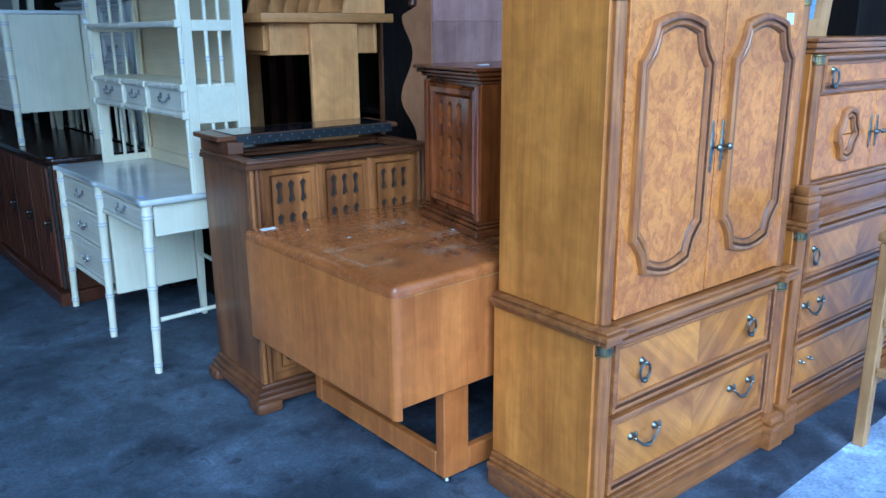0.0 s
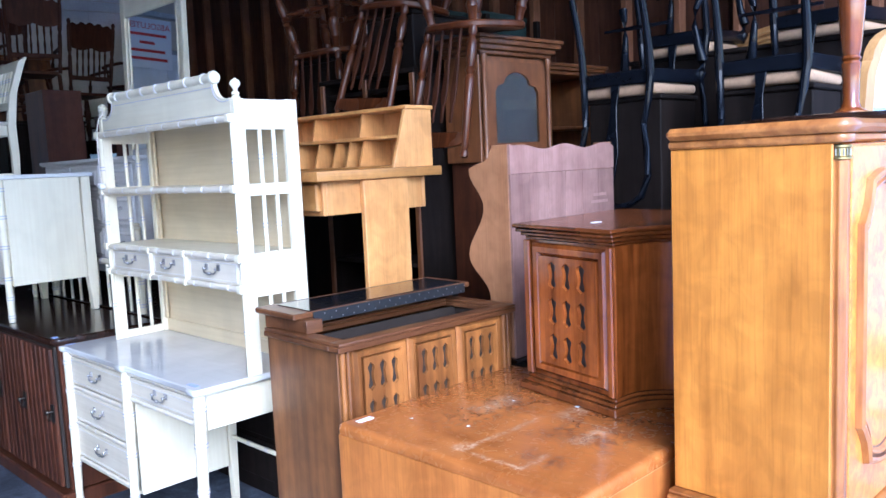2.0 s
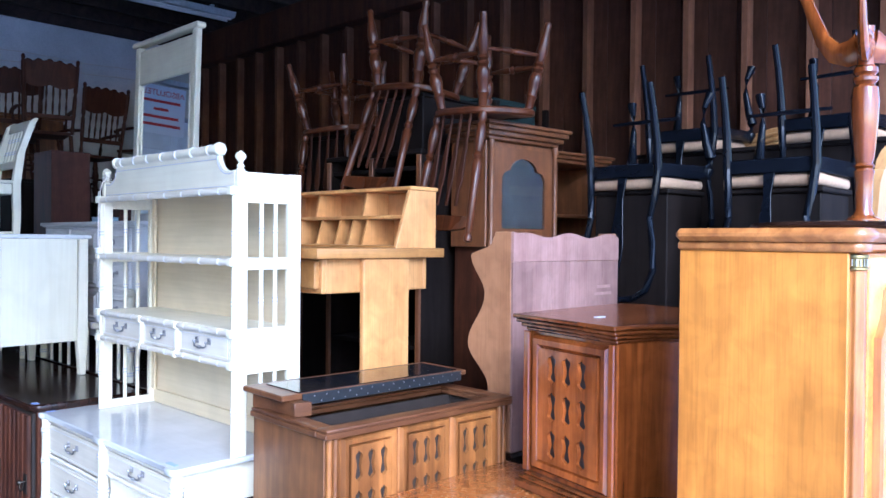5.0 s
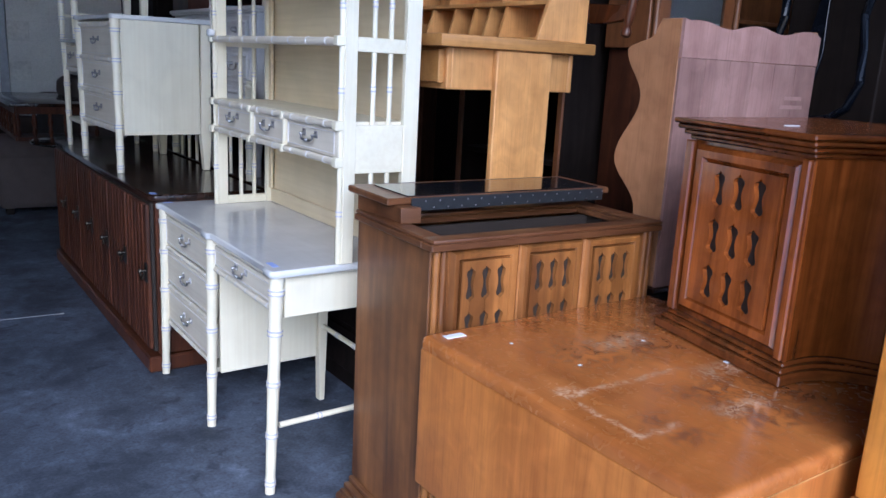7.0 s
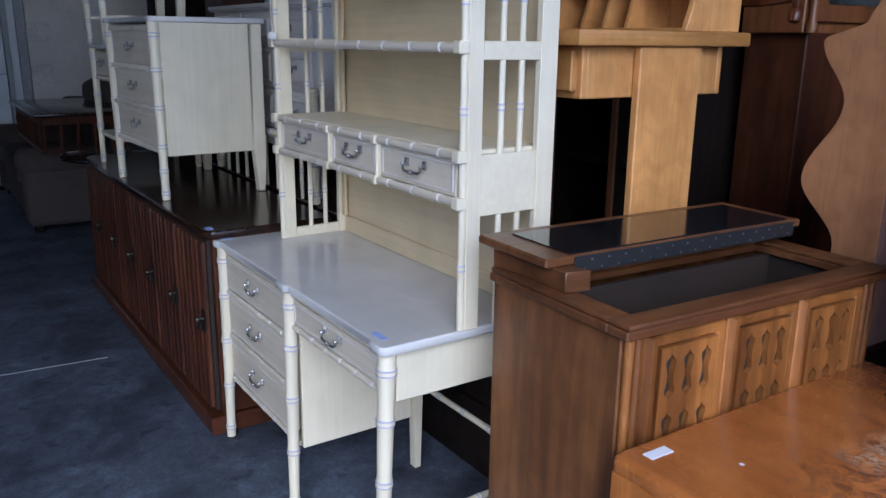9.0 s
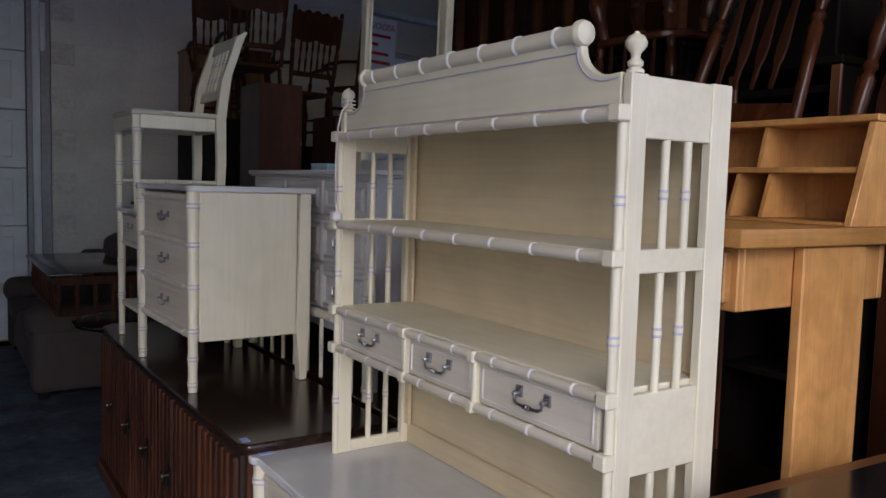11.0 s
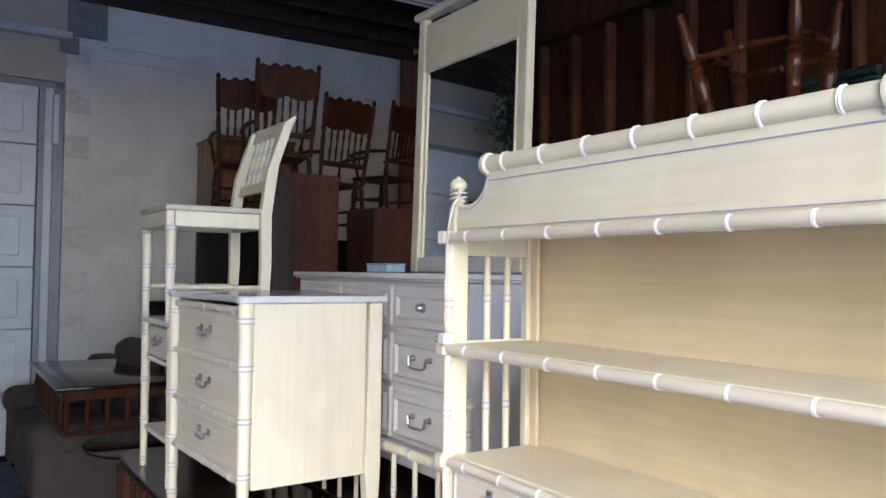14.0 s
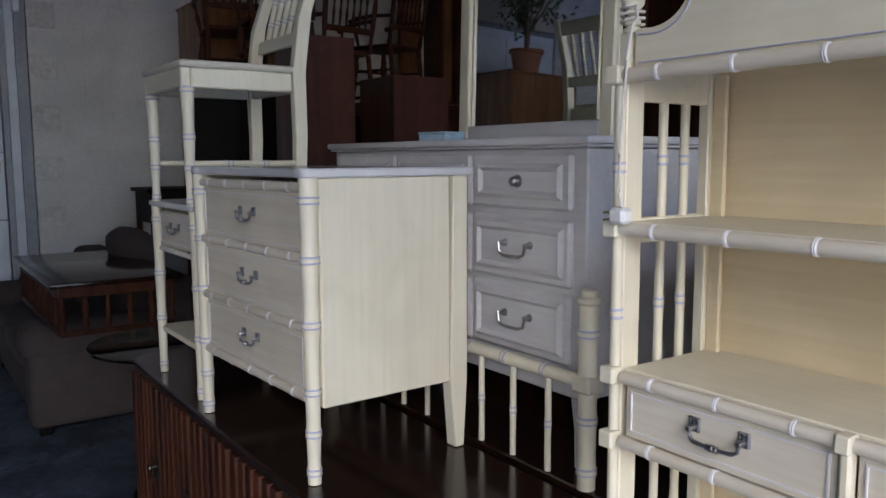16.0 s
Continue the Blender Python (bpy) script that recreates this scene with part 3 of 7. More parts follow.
# ---- shared fittings ----
def bail_handle(parent, x, y, z, w=0.088, mat="pewter"):
    """A square-plated drop handle on a front that looks along -y."""
    bm = bm_new()
    for s in (-1, 1):
        xp, zp = x + s * w / 2, z + 0.010
        box(bm, xp - 0.0105, xp + 0.0105, y - 0.0035, y + 0.001, zp - 0.012, zp + 0.012, 0.0012)
        for a in (-0.007, 0.0, 0.007):
            for b in (-0.0085, -0.003, 0.003, 0.0085):
                lathe(bm, [(0.0028, 0), (0.0022, 0.0014), (0.0006, 0.0020)], pose(xp + a, y - 0.0034, zp + b, 90, 0, 0), 6)
        lathe(bm, [(0.0045, 0), (0.0035, 0.010), (0.0055, 0.012), (0.004, 0.016)], pose(xp, y - 0.003, zp - 0.004, 90, 0, 0), 8)
    pts = [(x - w / 2, y - 0.013, z + 0.006), (x - w / 2 + 0.002, y - 0.015, z - 0.007), (x - w / 2 + 0.010, y - 0.017, z - 0.0115), (x - 0.011, y - 0.018, z - 0.0125), (x - 0.010, y - 0.018, z - 0.0125), (x - 0.006, y - 0.018, z - 0.0125), (x - 0.005, y - 0.018, z - 0.0125), (x - 0.003, y - 0.018, z - 0.0125)]
    rad = [0.0028, 0.0032, 0.0038, 0.0030, 0.0055, 0.0055, 0.0032, 0.0062]
    pts, rad = pts + [(2 * x - a, b, c) for a, b, c in pts[::-1]], rad + rad[::-1]
    sweep(bm, pts, rad, 8)
    return part("handle", bm, mat, parent, "pewter drop handle with square plates")


def bamboo(parent, name, p, q, r0, r1, nodes, mat="cream", label=""):
    """A turned mock-bamboo pole from p to q, with a pair of pale bands at each node."""
    m, length = axis_to(p, q)
    prof = [(r0, 0.0)]
    for f in nodes:
        r = r0 + (r1 - r0) * f
        d = 0.012 / length
        prof += [(r * 0.97, max(0.002, f - 2.2 * d)), (r * 1.0, f - d), (r * 1.10, f - 0.35 * d), (r * 1.10, f + 0.35 * d), (r, f + d), (r * 0.97, min(0.998, f + 2.2 * d))]
    prof.append((r1, 1.0))
    bm = bm_new()
    rod(bm, p, q, prof, 14)
    ob = part(name, bm, mat, parent, label)
    for f in nodes:
        r = (r0 + (r1 - r0) * f) * 1.10
        bm = bm_new()
        for s in (-0.5, 0.5):
            z = f * length + s * 0.013
            lathe(bm, [(r * 0.95, z - 0.0028), (r * 1.04, z - 0.0015), (r * 1.04, z + 0.0015), (r * 0.95, z + 0.0028)], m, 14)
        part("node_ring", bm, "lilac", ob)
    return ob


def cane_rail(parent, x0, x1, y, z, r, n, mat="drawer", first=0.5):
    """A half-round rail along x with evenly spaced pale knuckles."""
    bm = bm_new()
    rod(bm, (x0, y, z), (x1, y, z), [(r, 0), (r, 1)], 12)
    ob = part("cane_rail", bm, mat, parent)
    for k in range(n):
        x = x0 + (x1 - x0) * (k + first) / n
        bm = bm_new()
        rod(bm, (x - 0.0038, y, z), (x + 0.0038, y, z), [(r * 1.02, 0), (r * 1.16, 0.25), (r * 1.06, 0.5), (r * 1.16, 0.75), (r * 1.02, 1)], 12)
        part("node_ring", bm, "ring", ob)
    return ob


def cane_drawer(parent, x0, x1, y, z0, z1, handle=True, mat="drawer"):
    bm = bm_new()
    box(bm, x0, x1, y - 0.012, y + 0.02, z0, z1, 0.003)
    ob = part("drawer", bm, mat, parent)
    i, w = 0.012, 0.0028
    bm = bm_new()
    for a, b, c, d in ((x0 + i, x1 - i, z0 + i, z0 + i + w), (x0 + i, x1 - i, z1 - i - w, z1 - i), (x0 + i, x0 + i + w, z0 + i + w, z1 - i - w), (x1 - i - w, x1 - i, z0 + i + w, z1 - i - w)):
        box(bm, a, b, y - 0.0150, y - 0.011, c, d)
    part("bead", bm, "ring", ob)
    if handle:
        bail_handle(ob, (x0 + x1) / 2, y - 0.012, (z0 + z1) / 2 + 0.004)
    return ob


LEG_NODES = [0.05, 0.28, 0.52, 0.75, 0.93]


# ---- cream mock-bamboo writing desk and its hutch ----
desk = thing("writing_desk", pose(1.222, 4.27, 0, 0, 0, WEST), "cream painted mock-bamboo desk with pewter-handled drawers", "desk")
W, D, H = 1.27, 0.55, 0.765
for x, foot in ((0.045, 0.075), (0.645, 0.672), (1.235, 1.237)):
    bamboo(desk, "leg", (foot, 0.012, 0.0), (x, 0.035, H - 0.025), 0.0165, 0.024, LEG_NODES)
for x in (0.03, 0.645, 1.225):
    bm = bm_new()
    prism(bm, [(0.475, 0.0), (0.50, 0.0), (0.51, 0.40), (0.51, H - 0.026), (0.465, H - 0.026), (0.465, 0.45)], x - 0.018, x + 0.018, pose(0, 0, 0, 0, 0, 90) @ Matrix.Diagonal((1, -1, 1, 1)), 0.003)
    part("rear_leg", bm, "cream", desk)
bm = bm_new()
ear = [(0.0, 0.010), (0.005, 0.0), (0.055, 0.0), (0.065, 0.014), (0.605, 0.014), (0.615, 0.0), (0.675, 0.0), (0.685, 0.014), (1.195, 0.014), (1.205, 0.0), (1.258, 0.0), (1.27, 0.012), (1.27, D), (0.0, D)]
slab(bm, ear, H - 0.024, H, 0.004)
part("desktop", bm, "cream_top", desk, "glossy cream desktop")
boxed("side_panel", "cream", desk, 0.022, 0.040, 0.05, 0.47, 0.20, H - 0.026)
boxed("side_panel", "cream", desk, 0.635, 0.655, 0.058, 0.464, 0.20, H - 0.026)
boxed("back_panel", "cream_back", desk, 0.05, 0.626, 0.485, 0.5, 0.20, H - 0.026)
boxed("case_bottom", "cream", desk, 0.04, 0.634, 0.05, 0.484, 0.20, 0.218)
boxed("apron", "cream", desk, 1.222, 1.240, 0.06, 0.464, 0.60, H - 0.026)
boxed("back_apron", "cream", desk, 0.665, 1.205, 0.485, 0.5, 0.60, H - 0.026)
boxed("drawer_bottom", "cream", desk, 0.657, 1.21, 0.05, 0.46, 0.612, 0.622)
for z0, z1 in ((0.250, 0.392), (0.420, 0.562), (0.590, 0.715)):
    cane_drawer(desk, 0.058, 0.620, 0.045, z0, z1)
for z in (0.236, 0.406, 0.576):
    cane_rail(desk, 0.052, 0.624, 0.036, z, 0.009, 6)
cane_rail(desk, 0.052, 0.624, 0.036, 0.728, 0.007, 6)
cane_drawer(desk, 0.672, 1.208, 0.045, 0.635, 0.715)
cane_rail(desk, 0.668, 1.212, 0.036, 0.624, 0.009, 6)
cane_rail(desk, 0.668, 1.212, 0.036, 0.728, 0.007, 6)
bamboo(desk, "stretcher", (1.235, 0.045, 0.235), (1.225, 0.48, 0.235), 0.010, 0.010, [0.33, 0.66])
bamboo(desk, "stretcher", (0.66, 0.487, 0.33), (1.215, 0.487, 0.33), 0.010, 0.010, [0.25, 0.5, 0.75])
boxed("price_tag", "blue_tag", desk, 0.02, 0.05, 0.03, 0.07, H, H + 0.0015, 0)
boxed("price_tag", "blue_tag", desk, 1.16, 1.22, 0.03, 0.05, H, H + 0.0015, 0)

hut = thing("desk_hutch", pose(1.46, 4.145, H + 0.001, 0, 0, WEST), "cream painted mock-bamboo open hutch standing on the desk", "hutch")
W, D, T = 1.15, 0.272, 1.02           # width, depth, height of the sides
RZ = [0.948, 0.694, 0.440, 0.326]     # heights of the four cane rails
for side in (0, 1):
    xa, xb = (0.0, 0.022) if side == 0 else (W - 0.022, W)
    lo = 0.035 if side == 0 else 0.0
    for y0, y1 in ((0.0, 0.042), (D - 0.055, D)):
        boxed("side_stile", "cream", hut, xa, xb, y0, y1, 0.0, T, 0.002)
    for z0, z1 in ((T - 0.112, T - 0.002), (0.666, 0.710), (0.29, 0.443), (0.0, lo)):
        if z1 > z0:
            boxed("side_rail", "cream_x", hut, xa + 0.003, xb - 0.003, 0.0421, D - 0.0551, z0, z1, 0.002)
    xm = (xa + xb) / 2
    for z0, z1 in ((0.710, T - 0.112), (0.443, 0.666), (lo, 0.29)):
        for yy in (0.042 + (D - 0.097) * 0.36, 0.042 + (D - 0.097) * 0.70):
            bamboo(hut, "spindle", (xm, yy, z0), (xm, yy, z1), 0.0085, 0.0085, [0.5])
    xp = 0.012 if side == 0 else W - 0.012
    bamboo(hut, "front_post", (xp, -0.006, 0.0), (xp, -0.006, T - 0.06), 0.010, 0.010, [0.17, 0.57, 0.83])
    for z in RZ:
        boxed("corner_block", "cream", hut, xp - 0.015, xp + 0.015, -0.030, -0.0005, z - 0.014, z + 0.016, 0.003)
    bm = bm_new()
    lathe(bm, [(0.016, 0), (0.016, 0.006), (0.010, 0.010), (0.014, 0.014), (0.014, 0.020), (0.008, 0.026), (0.009, 0.034), (0.019, 0.046), (0.020, 0.054), (0.014, 0.064), (0.006, 0.068), (0.004, 0.072)], pose(xp, 0.018, T))
    part("finial", bm, "cream", hut)
boxed("back_panel", "cream_back", hut, 0.0225, W - 0.0225, D - 0.020, D - 0.010, 0.0, T - 0.03, 0.001, "warm cream plain back panel")
boxed("back_strip", "cream_back", hut, 0.0225, W - 0.0225, D - 0.034, D - 0.0205, 0.0, 0.062, 0.003)
boxed("inner_stile", "cream_back", hut, 0.0225, 0.05, D - 0.045, D - 0.0345, 0.063, T - 0.06, 0.002)
boxed("top_board", "cream", hut, 0.0225, W - 0.0225, 0.03, D - 0.0205, T - 0.030, T - 0.010, 0.002)
for z in RZ[1:3]:
    boxed("shelf", "cream_x", hut, 0.0225, W - 0.0225, 0.004, D - 0.0205, z - 0.008, z + 0.012, 0.002)
boxed("drawer_case_bottom", "cream_x", hut, 0.0225, W - 0.0225, 0.01, D - 0.0205, RZ[3] - 0.006, RZ[3] + 0.006, 0.002)
cuts = [0.026, 0.423, 0.728, W - 0.026]
for z, n in zip(RZ, (8, 8, 0, 0)):
    if n:
        cane_rail(hut, 0.028, W - 0.028, -0.012, z, 0.012, n, "drawer")
for z in RZ[2:]:
    for (a, b), n in zip(zip(cuts, cuts[1:]), (3, 2, 3)):
        cane_rail(hut, a + 0.010, b - 0.010, -0.012, z, 0.011, n, "drawer")
for c in cuts[1:3]:
    boxed("drawer_divider", "cream", hut, c - 0.008, c + 0.008, -0.018, 0.004, RZ[3], RZ[2], 0.004)
    for z in RZ[2:]:
        boxed("corner_block", "cream", hut, c - 0.011, c + 0.011, -0.028, -0.0005, z - 0.013, z + 0.013, 0.003)
for a, b in zip(cuts, cuts[1:]):
    cane_drawer(hut, a + 0.012, b - 0.012, 0.006, RZ[3] + 0.010, RZ[2] - 0.010)
# crest board with a concave shoulder at each end and a cane roll along its top
xs = 0.145
pts = [(0.030, RZ[0] + 0.006), (0.030, T + 0.004)]
for k in range(9):
    a = math.pi / 2 * k / 8
    pts.append((0.062 + 0.075 * math.sin(a) * 1.0, T + 0.002 + 0.064 * (1 - math.cos(a))))
pts += [(xs, T + 0.072)]
mirror_pts = [(W - x, z) for x, z in pts[::-1]]
bm = bm_new()
prism(bm, pts + mirror_pts, 0.004, 0.022, None, 0.002)
crest = part("crest_board", bm, "cream_x", hut)
bm = bm_new()
for k in range(len(pts) - 1):
    if k >= 1:
        for sgn in (0, 1):
            p, q = pts[k], pts[k + 1]
            if sgn:
                p, q = (W - p[0], p[1]), (W - q[0], q[1])
            dx = 0.008 if not sgn else -0.008
            rod(bm, (p[0] + dx, 0.002, p[1] - 0.010), (q[0] + dx, 0.002, q[1] - 0.010), [(0.0016, 0), (0.0016, 1)], 6)
rod(bm, (xs, 0.002, T + 0.050), (W - xs, 0.002, T + 0.050), [(0.0014, 0), (0.0014, 1)], 6)
rod(bm, (0.04, 0.002, RZ[0] + 0.020), (W - 0.04, 0.002, RZ[0] + 0.020), [(0.0014, 0), (0.0014, 1)], 6)
part("painted_line", bm, "lilac", crest)
roll = cane_rail(hut, xs, W - xs, 0.010, T + 0.086, 0.019, 7, "cream_x", 0.5)
for x, s in ((xs, -1), (W - xs, 1)):
    bm = bm_new()
    rod(bm, (x - s * 0.006, 0.010, T + 0.086), (x + s * 0.022, 0.010, T + 0.086), [(0.020, 0), (0.025, 0.12), (0.026, 0.4), (0.022, 0.75), (0.012, 0.95), (0.004, 1)], 16)
    part("roll_end", bm, "cream", roll)

# power cord looped on a hutch finial
cord = thing("power_cord", hut.matrix_basis @ pose(0.012, 0, T), "ivory power cord looped round a hutch finial", "cord")
bm = bm_new()
pts = []
for k in range(33):
    a = k * 2 * math.pi / 11
    pts.append((0.019 * math.cos(a), 0.018 + 0.019 * math.sin(a), 0.012 + 0.0016 * k * 0.6))
pts += [(0.024, 0.004, 0.020), (0.030, -0.016, 0.004), (0.032, -0.030, -0.05), (0.028, -0.032, -0.13), (0.022, -0.030, -0.20), (0.020, -0.028, -0.265), (0.026, -0.026, -0.29)]
sweep(bm, pts, 0.0026, 6)
part("cable", bm, "cable", cord)
bm = bm_new()
box(bm, 0.010, 0.044, -0.044, -0.016, -0.316, -0.288, 0.006, 1)
part("plug", bm, "plug", cord)
for dz in (0.006, -0.006):
    bm = bm_new()
    rod(bm, (0.012, -0.032, -0.302 + dz), (-0.006, -0.036, -0.304 + dz), [(0.002, 0), (0.002, 1)], 6)
    part("prong", bm, "brass", cord)


# ---- cream chest of drawers, side chair and night stand ----
def cane_chest(m, W, D, H, bottom, label):
    ob = thing("chest_of_drawers", m, label, "chest of drawers")
    for x in (0.024, W - 0.024):
        bamboo(ob, "leg", (x, 0.026, 0.0), (x, 0.026, H - 0.022), 0.0165, 0.0245, [0.04, 0.17, 0.31, 0.53, 0.74, 0.93])
    for x in (0.022, W - 0.022):
        bm = bm_new()
        prism(bm, [(D - 0.045, 0.0), (D - 0.015, 0.0), (D - 0.004, bottom), (D - 0.004, H - 0.023), (D - 0.05, H - 0.023), (D - 0.06, bottom)], x - 0.02, x + 0.02, pose(0, 0, 0, 0, 0, 90) @ Matrix.Diagonal((1, -1, 1, 1)), 0.003)
        part("rear_leg", bm, "cream", ob)
    bm = bm_new()
    slab(bm, [(0.0, 0.012), (0.012, 0.0), (0.05, 0.0), (0.06, 0.010), (W - 0.06, 0.010), (W - 0.05, 0.0), (W - 0.012, 0.0), (W, 0.012), (W + 0.003, D + 0.012), (-0.003, D + 0.012)], H - 0.022, H, 0.004)
    part("top", bm, "cream_top", ob)
    for xa in (0.006, W - 0.024):
        boxed("side_panel", "cream", ob, xa, xa + 0.018, 0.045, D - 0.061, bottom, H - 0.023)
    boxed("back_panel", "cream_back", ob, 0.03, W - 0.03, D - 0.03, D - 0.02, bottom, H - 0.023)
    boxed("case_bottom", "cream", ob, 0.025, W - 0.025, 0.045, D - 0.062, bottom, bottom + 0.015)
    n, z0, z1 = 3, bottom + 0.022, H - 0.045
    h = (z1 - z0) / n
    for k in range(n):
        cane_drawer(ob, 0.052, W - 0.052, 0.036, z0 + k * h + 0.012, z0 + (k + 1) * h - 0.012)
    for k in range(n + 1):
        cane_rail(ob, 0.046, W - 0.046, 0.025, z0 + k * h, 0.0125, 5)
    return ob


cane_chest(pose(1.186, 5.592, 0.802, 0, 0, WEST + 2.0), 0.735, 0.485, 0.755, 0.185, "cream painted mock-bamboo three-drawer chest on a dark sideboard")

stand = thing("night_stand", pose(1.213, 6.155, 0.802, 0, 0, WEST), "cream mock-bamboo one-drawer night stand on a dark sideboard", "night stand")
W, D, H = 0.47, 0.44, 0.632
for x in (0.022, W - 0.022):
    for y in (0.024, D - 0.022):
        bamboo(stand, "leg", (x, y, 0.0), (x, y, H - 0.02), 0.014, 0.021, [0.05, 0.33, 0.60, 0.92])
boxed("top", "cream_top", stand, 0, W, 0, D, H - 0.02, H, 0.004)
boxed("shelf", "cream_x", stand, 0.012, W - 0.012, 0.02, D - 0.01, 0.155, 0.175, 0.003)
for xa in (0.012, W - 0.028):
    boxed("side_panel", "cream", stand, xa, xa + 0.016, 0.05, D - 0.045, 0.44, H - 0.021)
cane_drawer(stand, 0.048, W - 0.048, 0.034, 0.475, 0.595)
cane_rail(stand, 0.044, W - 0.044, 0.026, 0.46, 0.009, 5)
boxed("back_panel", "cream", stand, 0.045, W - 0.045, D - 0.03, D - 0.02, 0.44, H - 0.021)


def cane_chair(m):
    ob = thing("side_chair", m, "cream mock-bamboo side chair with slatted back on a night stand", "chair")
    w, d, s = 0.42, 0.40, 0.425
    for x in (0.02, w - 0.02):
        bamboo(ob, "leg", (x, 0.022, 0.0), (x, 0.022, s - 0.06), 0.0135, 0.021, [0.04, 0.32, 0.58, 0.97])
        bm = bm_new()
        pts = [(d - 0.035, 0.0), (d - 0.000, 0.0), (d + 0.012, 0.22), (d + 0.010, s), (d + 0.035, 0.62), (d + 0.095, 0.80), (d + 0.110, 0.825), (d + 0.096, 0.832), (d + 0.055, 0.80), (d - 0.012, 0.60), (d - 0.036, s), (d - 0.030, 0.22)]
        prism(bm, pts, x - 0.017, x + 0.017, pose(0, 0, 0, 0, 0, 90) @ Matrix.Diagonal((1, -1, 1, 1)), 0.003)
        part("back_post", bm, "cream", ob)
    bm = bm_new()
    box(bm, 0.005, w - 0.005, 0.0, 0.030, s - 0.065, s - 0.005, 0.004)
    part("front_rail", bm, "cream_x", ob)
    for x in (0.005, w - 0.035):
        boxed("side_rail", "cream", ob, x, x + 0.030, 0.031, d - 0.040, s - 0.065, s - 0.005, 0.004)
    boxed("rear_rail", "cream_x", ob, 0.038, w - 0.038, d - 0.03, d - 0.005, s - 0.065, s - 0.005, 0.004)
    bm = bm_new()
    box(bm, -0.002, w + 0.002, -0.006, d - 0.034, s - 0.004, s + 0.018, 0.010, 3)
    part("seat", bm, "pad", ob, "worn cream seat pad")
    lean = lambda z: d - 0.012 + max(0.0, (z - s) * 0.20) + max(0.0, z - 0.62) * 0.08
    for z0, z1 in ((0.52, 0.565), (0.755, 0.815)):
        bm = bm_new()
        pts = [(lean(z0) - 0.010, z0), (lean(z0) + 0.010, z0), (lean(z1) + 0.010, z1), (lean(z1) - 0.010, z1)]
        prism(bm, pts, 0.038, w - 0.038, pose(0, 0, 0, 0, 0, 90) @ Matrix.Diagonal((1, -1, 1, 1)), 0.003)
        part("back_rail", bm, "cream_x", ob)
    for k in range(5):
        x = 0.038 + (w - 0.076) * (k + 1) / 6
        bamboo(ob, "back_slat", (x, lean(0.565), 0.56), (x, lean(0.755), 0.76), 0.010, 0.010, [0.3, 0.7])
    for x in (0.02, w - 0.02):
        bamboo(ob, "stretcher", (x, 0.03, 0.13), (x, d - 0.03, 0.13), 0.009, 0.009, [0.35, 0.7])
    bamboo(ob, "stretcher", (0.03, 0.2, 0.13), (w - 0.03, 0.2, 0.13), 0.009, 0.009, [0.5])
    return ob


cane_chair(pose(1.185, 6.045, 1.435, 0, 0, WEST))

# ---- dark sideboard under them, and a second dark case behind ----
side = thing("sideboard", pose(1.19, 6.46, 0, 0, 0, WEST), "long dark red-brown sideboard with fluted doors", "sideboard")
W, D, H = 2.235, 0.50, 0.80
boxed("body", "dark", side, 0.012, W - 0.012, 0.03, D, 0.075, H - 0.032, 0.003)
bm = bm_new()
slab(bm, [(0.0, 0.06), (0.06, 0.0), (0.5, -0.008), (W / 2, -0.012), (W - 0.5, -0.008), (W - 0.03, 0.0), (W, 0.03), (W, D + 0.01), (0, D + 0.01)], H - 0.030, H, 0.006)
part("top", bm, "dark_top", side, "dark polished top")
boxed("plinth", "dark", side, -0.008, W + 0.010, -0.020, D, 0.0, 0.072, 0.008, "dark moulded plinth")
for k in range(6):
    x0 = 0.03 + k * 0.363
    # near-black door ground paints the shade between the flutes
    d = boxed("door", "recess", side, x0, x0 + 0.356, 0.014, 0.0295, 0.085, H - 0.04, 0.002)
    for j in range(6):
        xa = x0 + 0.008 + j * 0.0575
        bm = bm_new()
        prism(bm, [(0, 0.006), (0.006, 0.014), (0.024, 0.009), (0.042, 0.014), (0.048, 0.006), (0.048, -0.003), (0, -0.003)], 0.095, H - 0.05, Matrix.Translation((xa, 0.010, 0)) @ Matrix(((1, 0, 0, 0), (0, 0, -1, 0), (0, 1, 0, 0), (0, 0, 0, 1))), 0.001)
        part("flute", bm, "dark", d)
    bm = bm_new()
    box(bm, x0 + 0.30, x0 + 0.345, -0.006, 0.000, 0.40, 0.49, 0.003)
    lathe(bm, [(0.006, 0), (0.005, 0.018), (0.013, 0.022), (0.011, 0.030), (0.004, 0.034)], pose(x0 + 0.322, -0.005, 0.455, 90, 0, 0), 10)
    sweep(bm, [(x0 + 0.30, -0.018, 0.452), (x0 + 0.305, -0.022, 0.425), (x0 + 0.322, -0.024, 0.415), (x0 + 0.339, -0.022, 0.425), (x0 + 0.344, -0.018, 0.452)], 0.004, 7)
    part("handle", bm, "old_bronze", d, "dark metal drop pull")
boxed("price_tag", "blue_tag", side, W - 0.07, W - 0.03, 0.02, 0.045, H, H + 0.0015, 0)

rear = thing("low_cabinet", pose(1.735, 6.15, 0, 0, 0, WEST), "dark wooden low cabinet behind the sideboard", "cabinet")
boxed("body", "black_wood", rear, 0, 2.0, 0.01, 0.66, 0, 0.775, 0.004)
boxed("top", "dark_top", rear, -0.01, 2.01, 0.0, 0.67, 0.776, 0.80, 0.004)

# ---- greyed white dresser with mirror ----
dres = thing("dresser", pose(1.785, 5.84, 0.802, 0, 0, WEST), "greyed white dresser with panelled drawers on a dark cabinet", "dresser")
W, D, H = 1.30, 0.52, 0.83
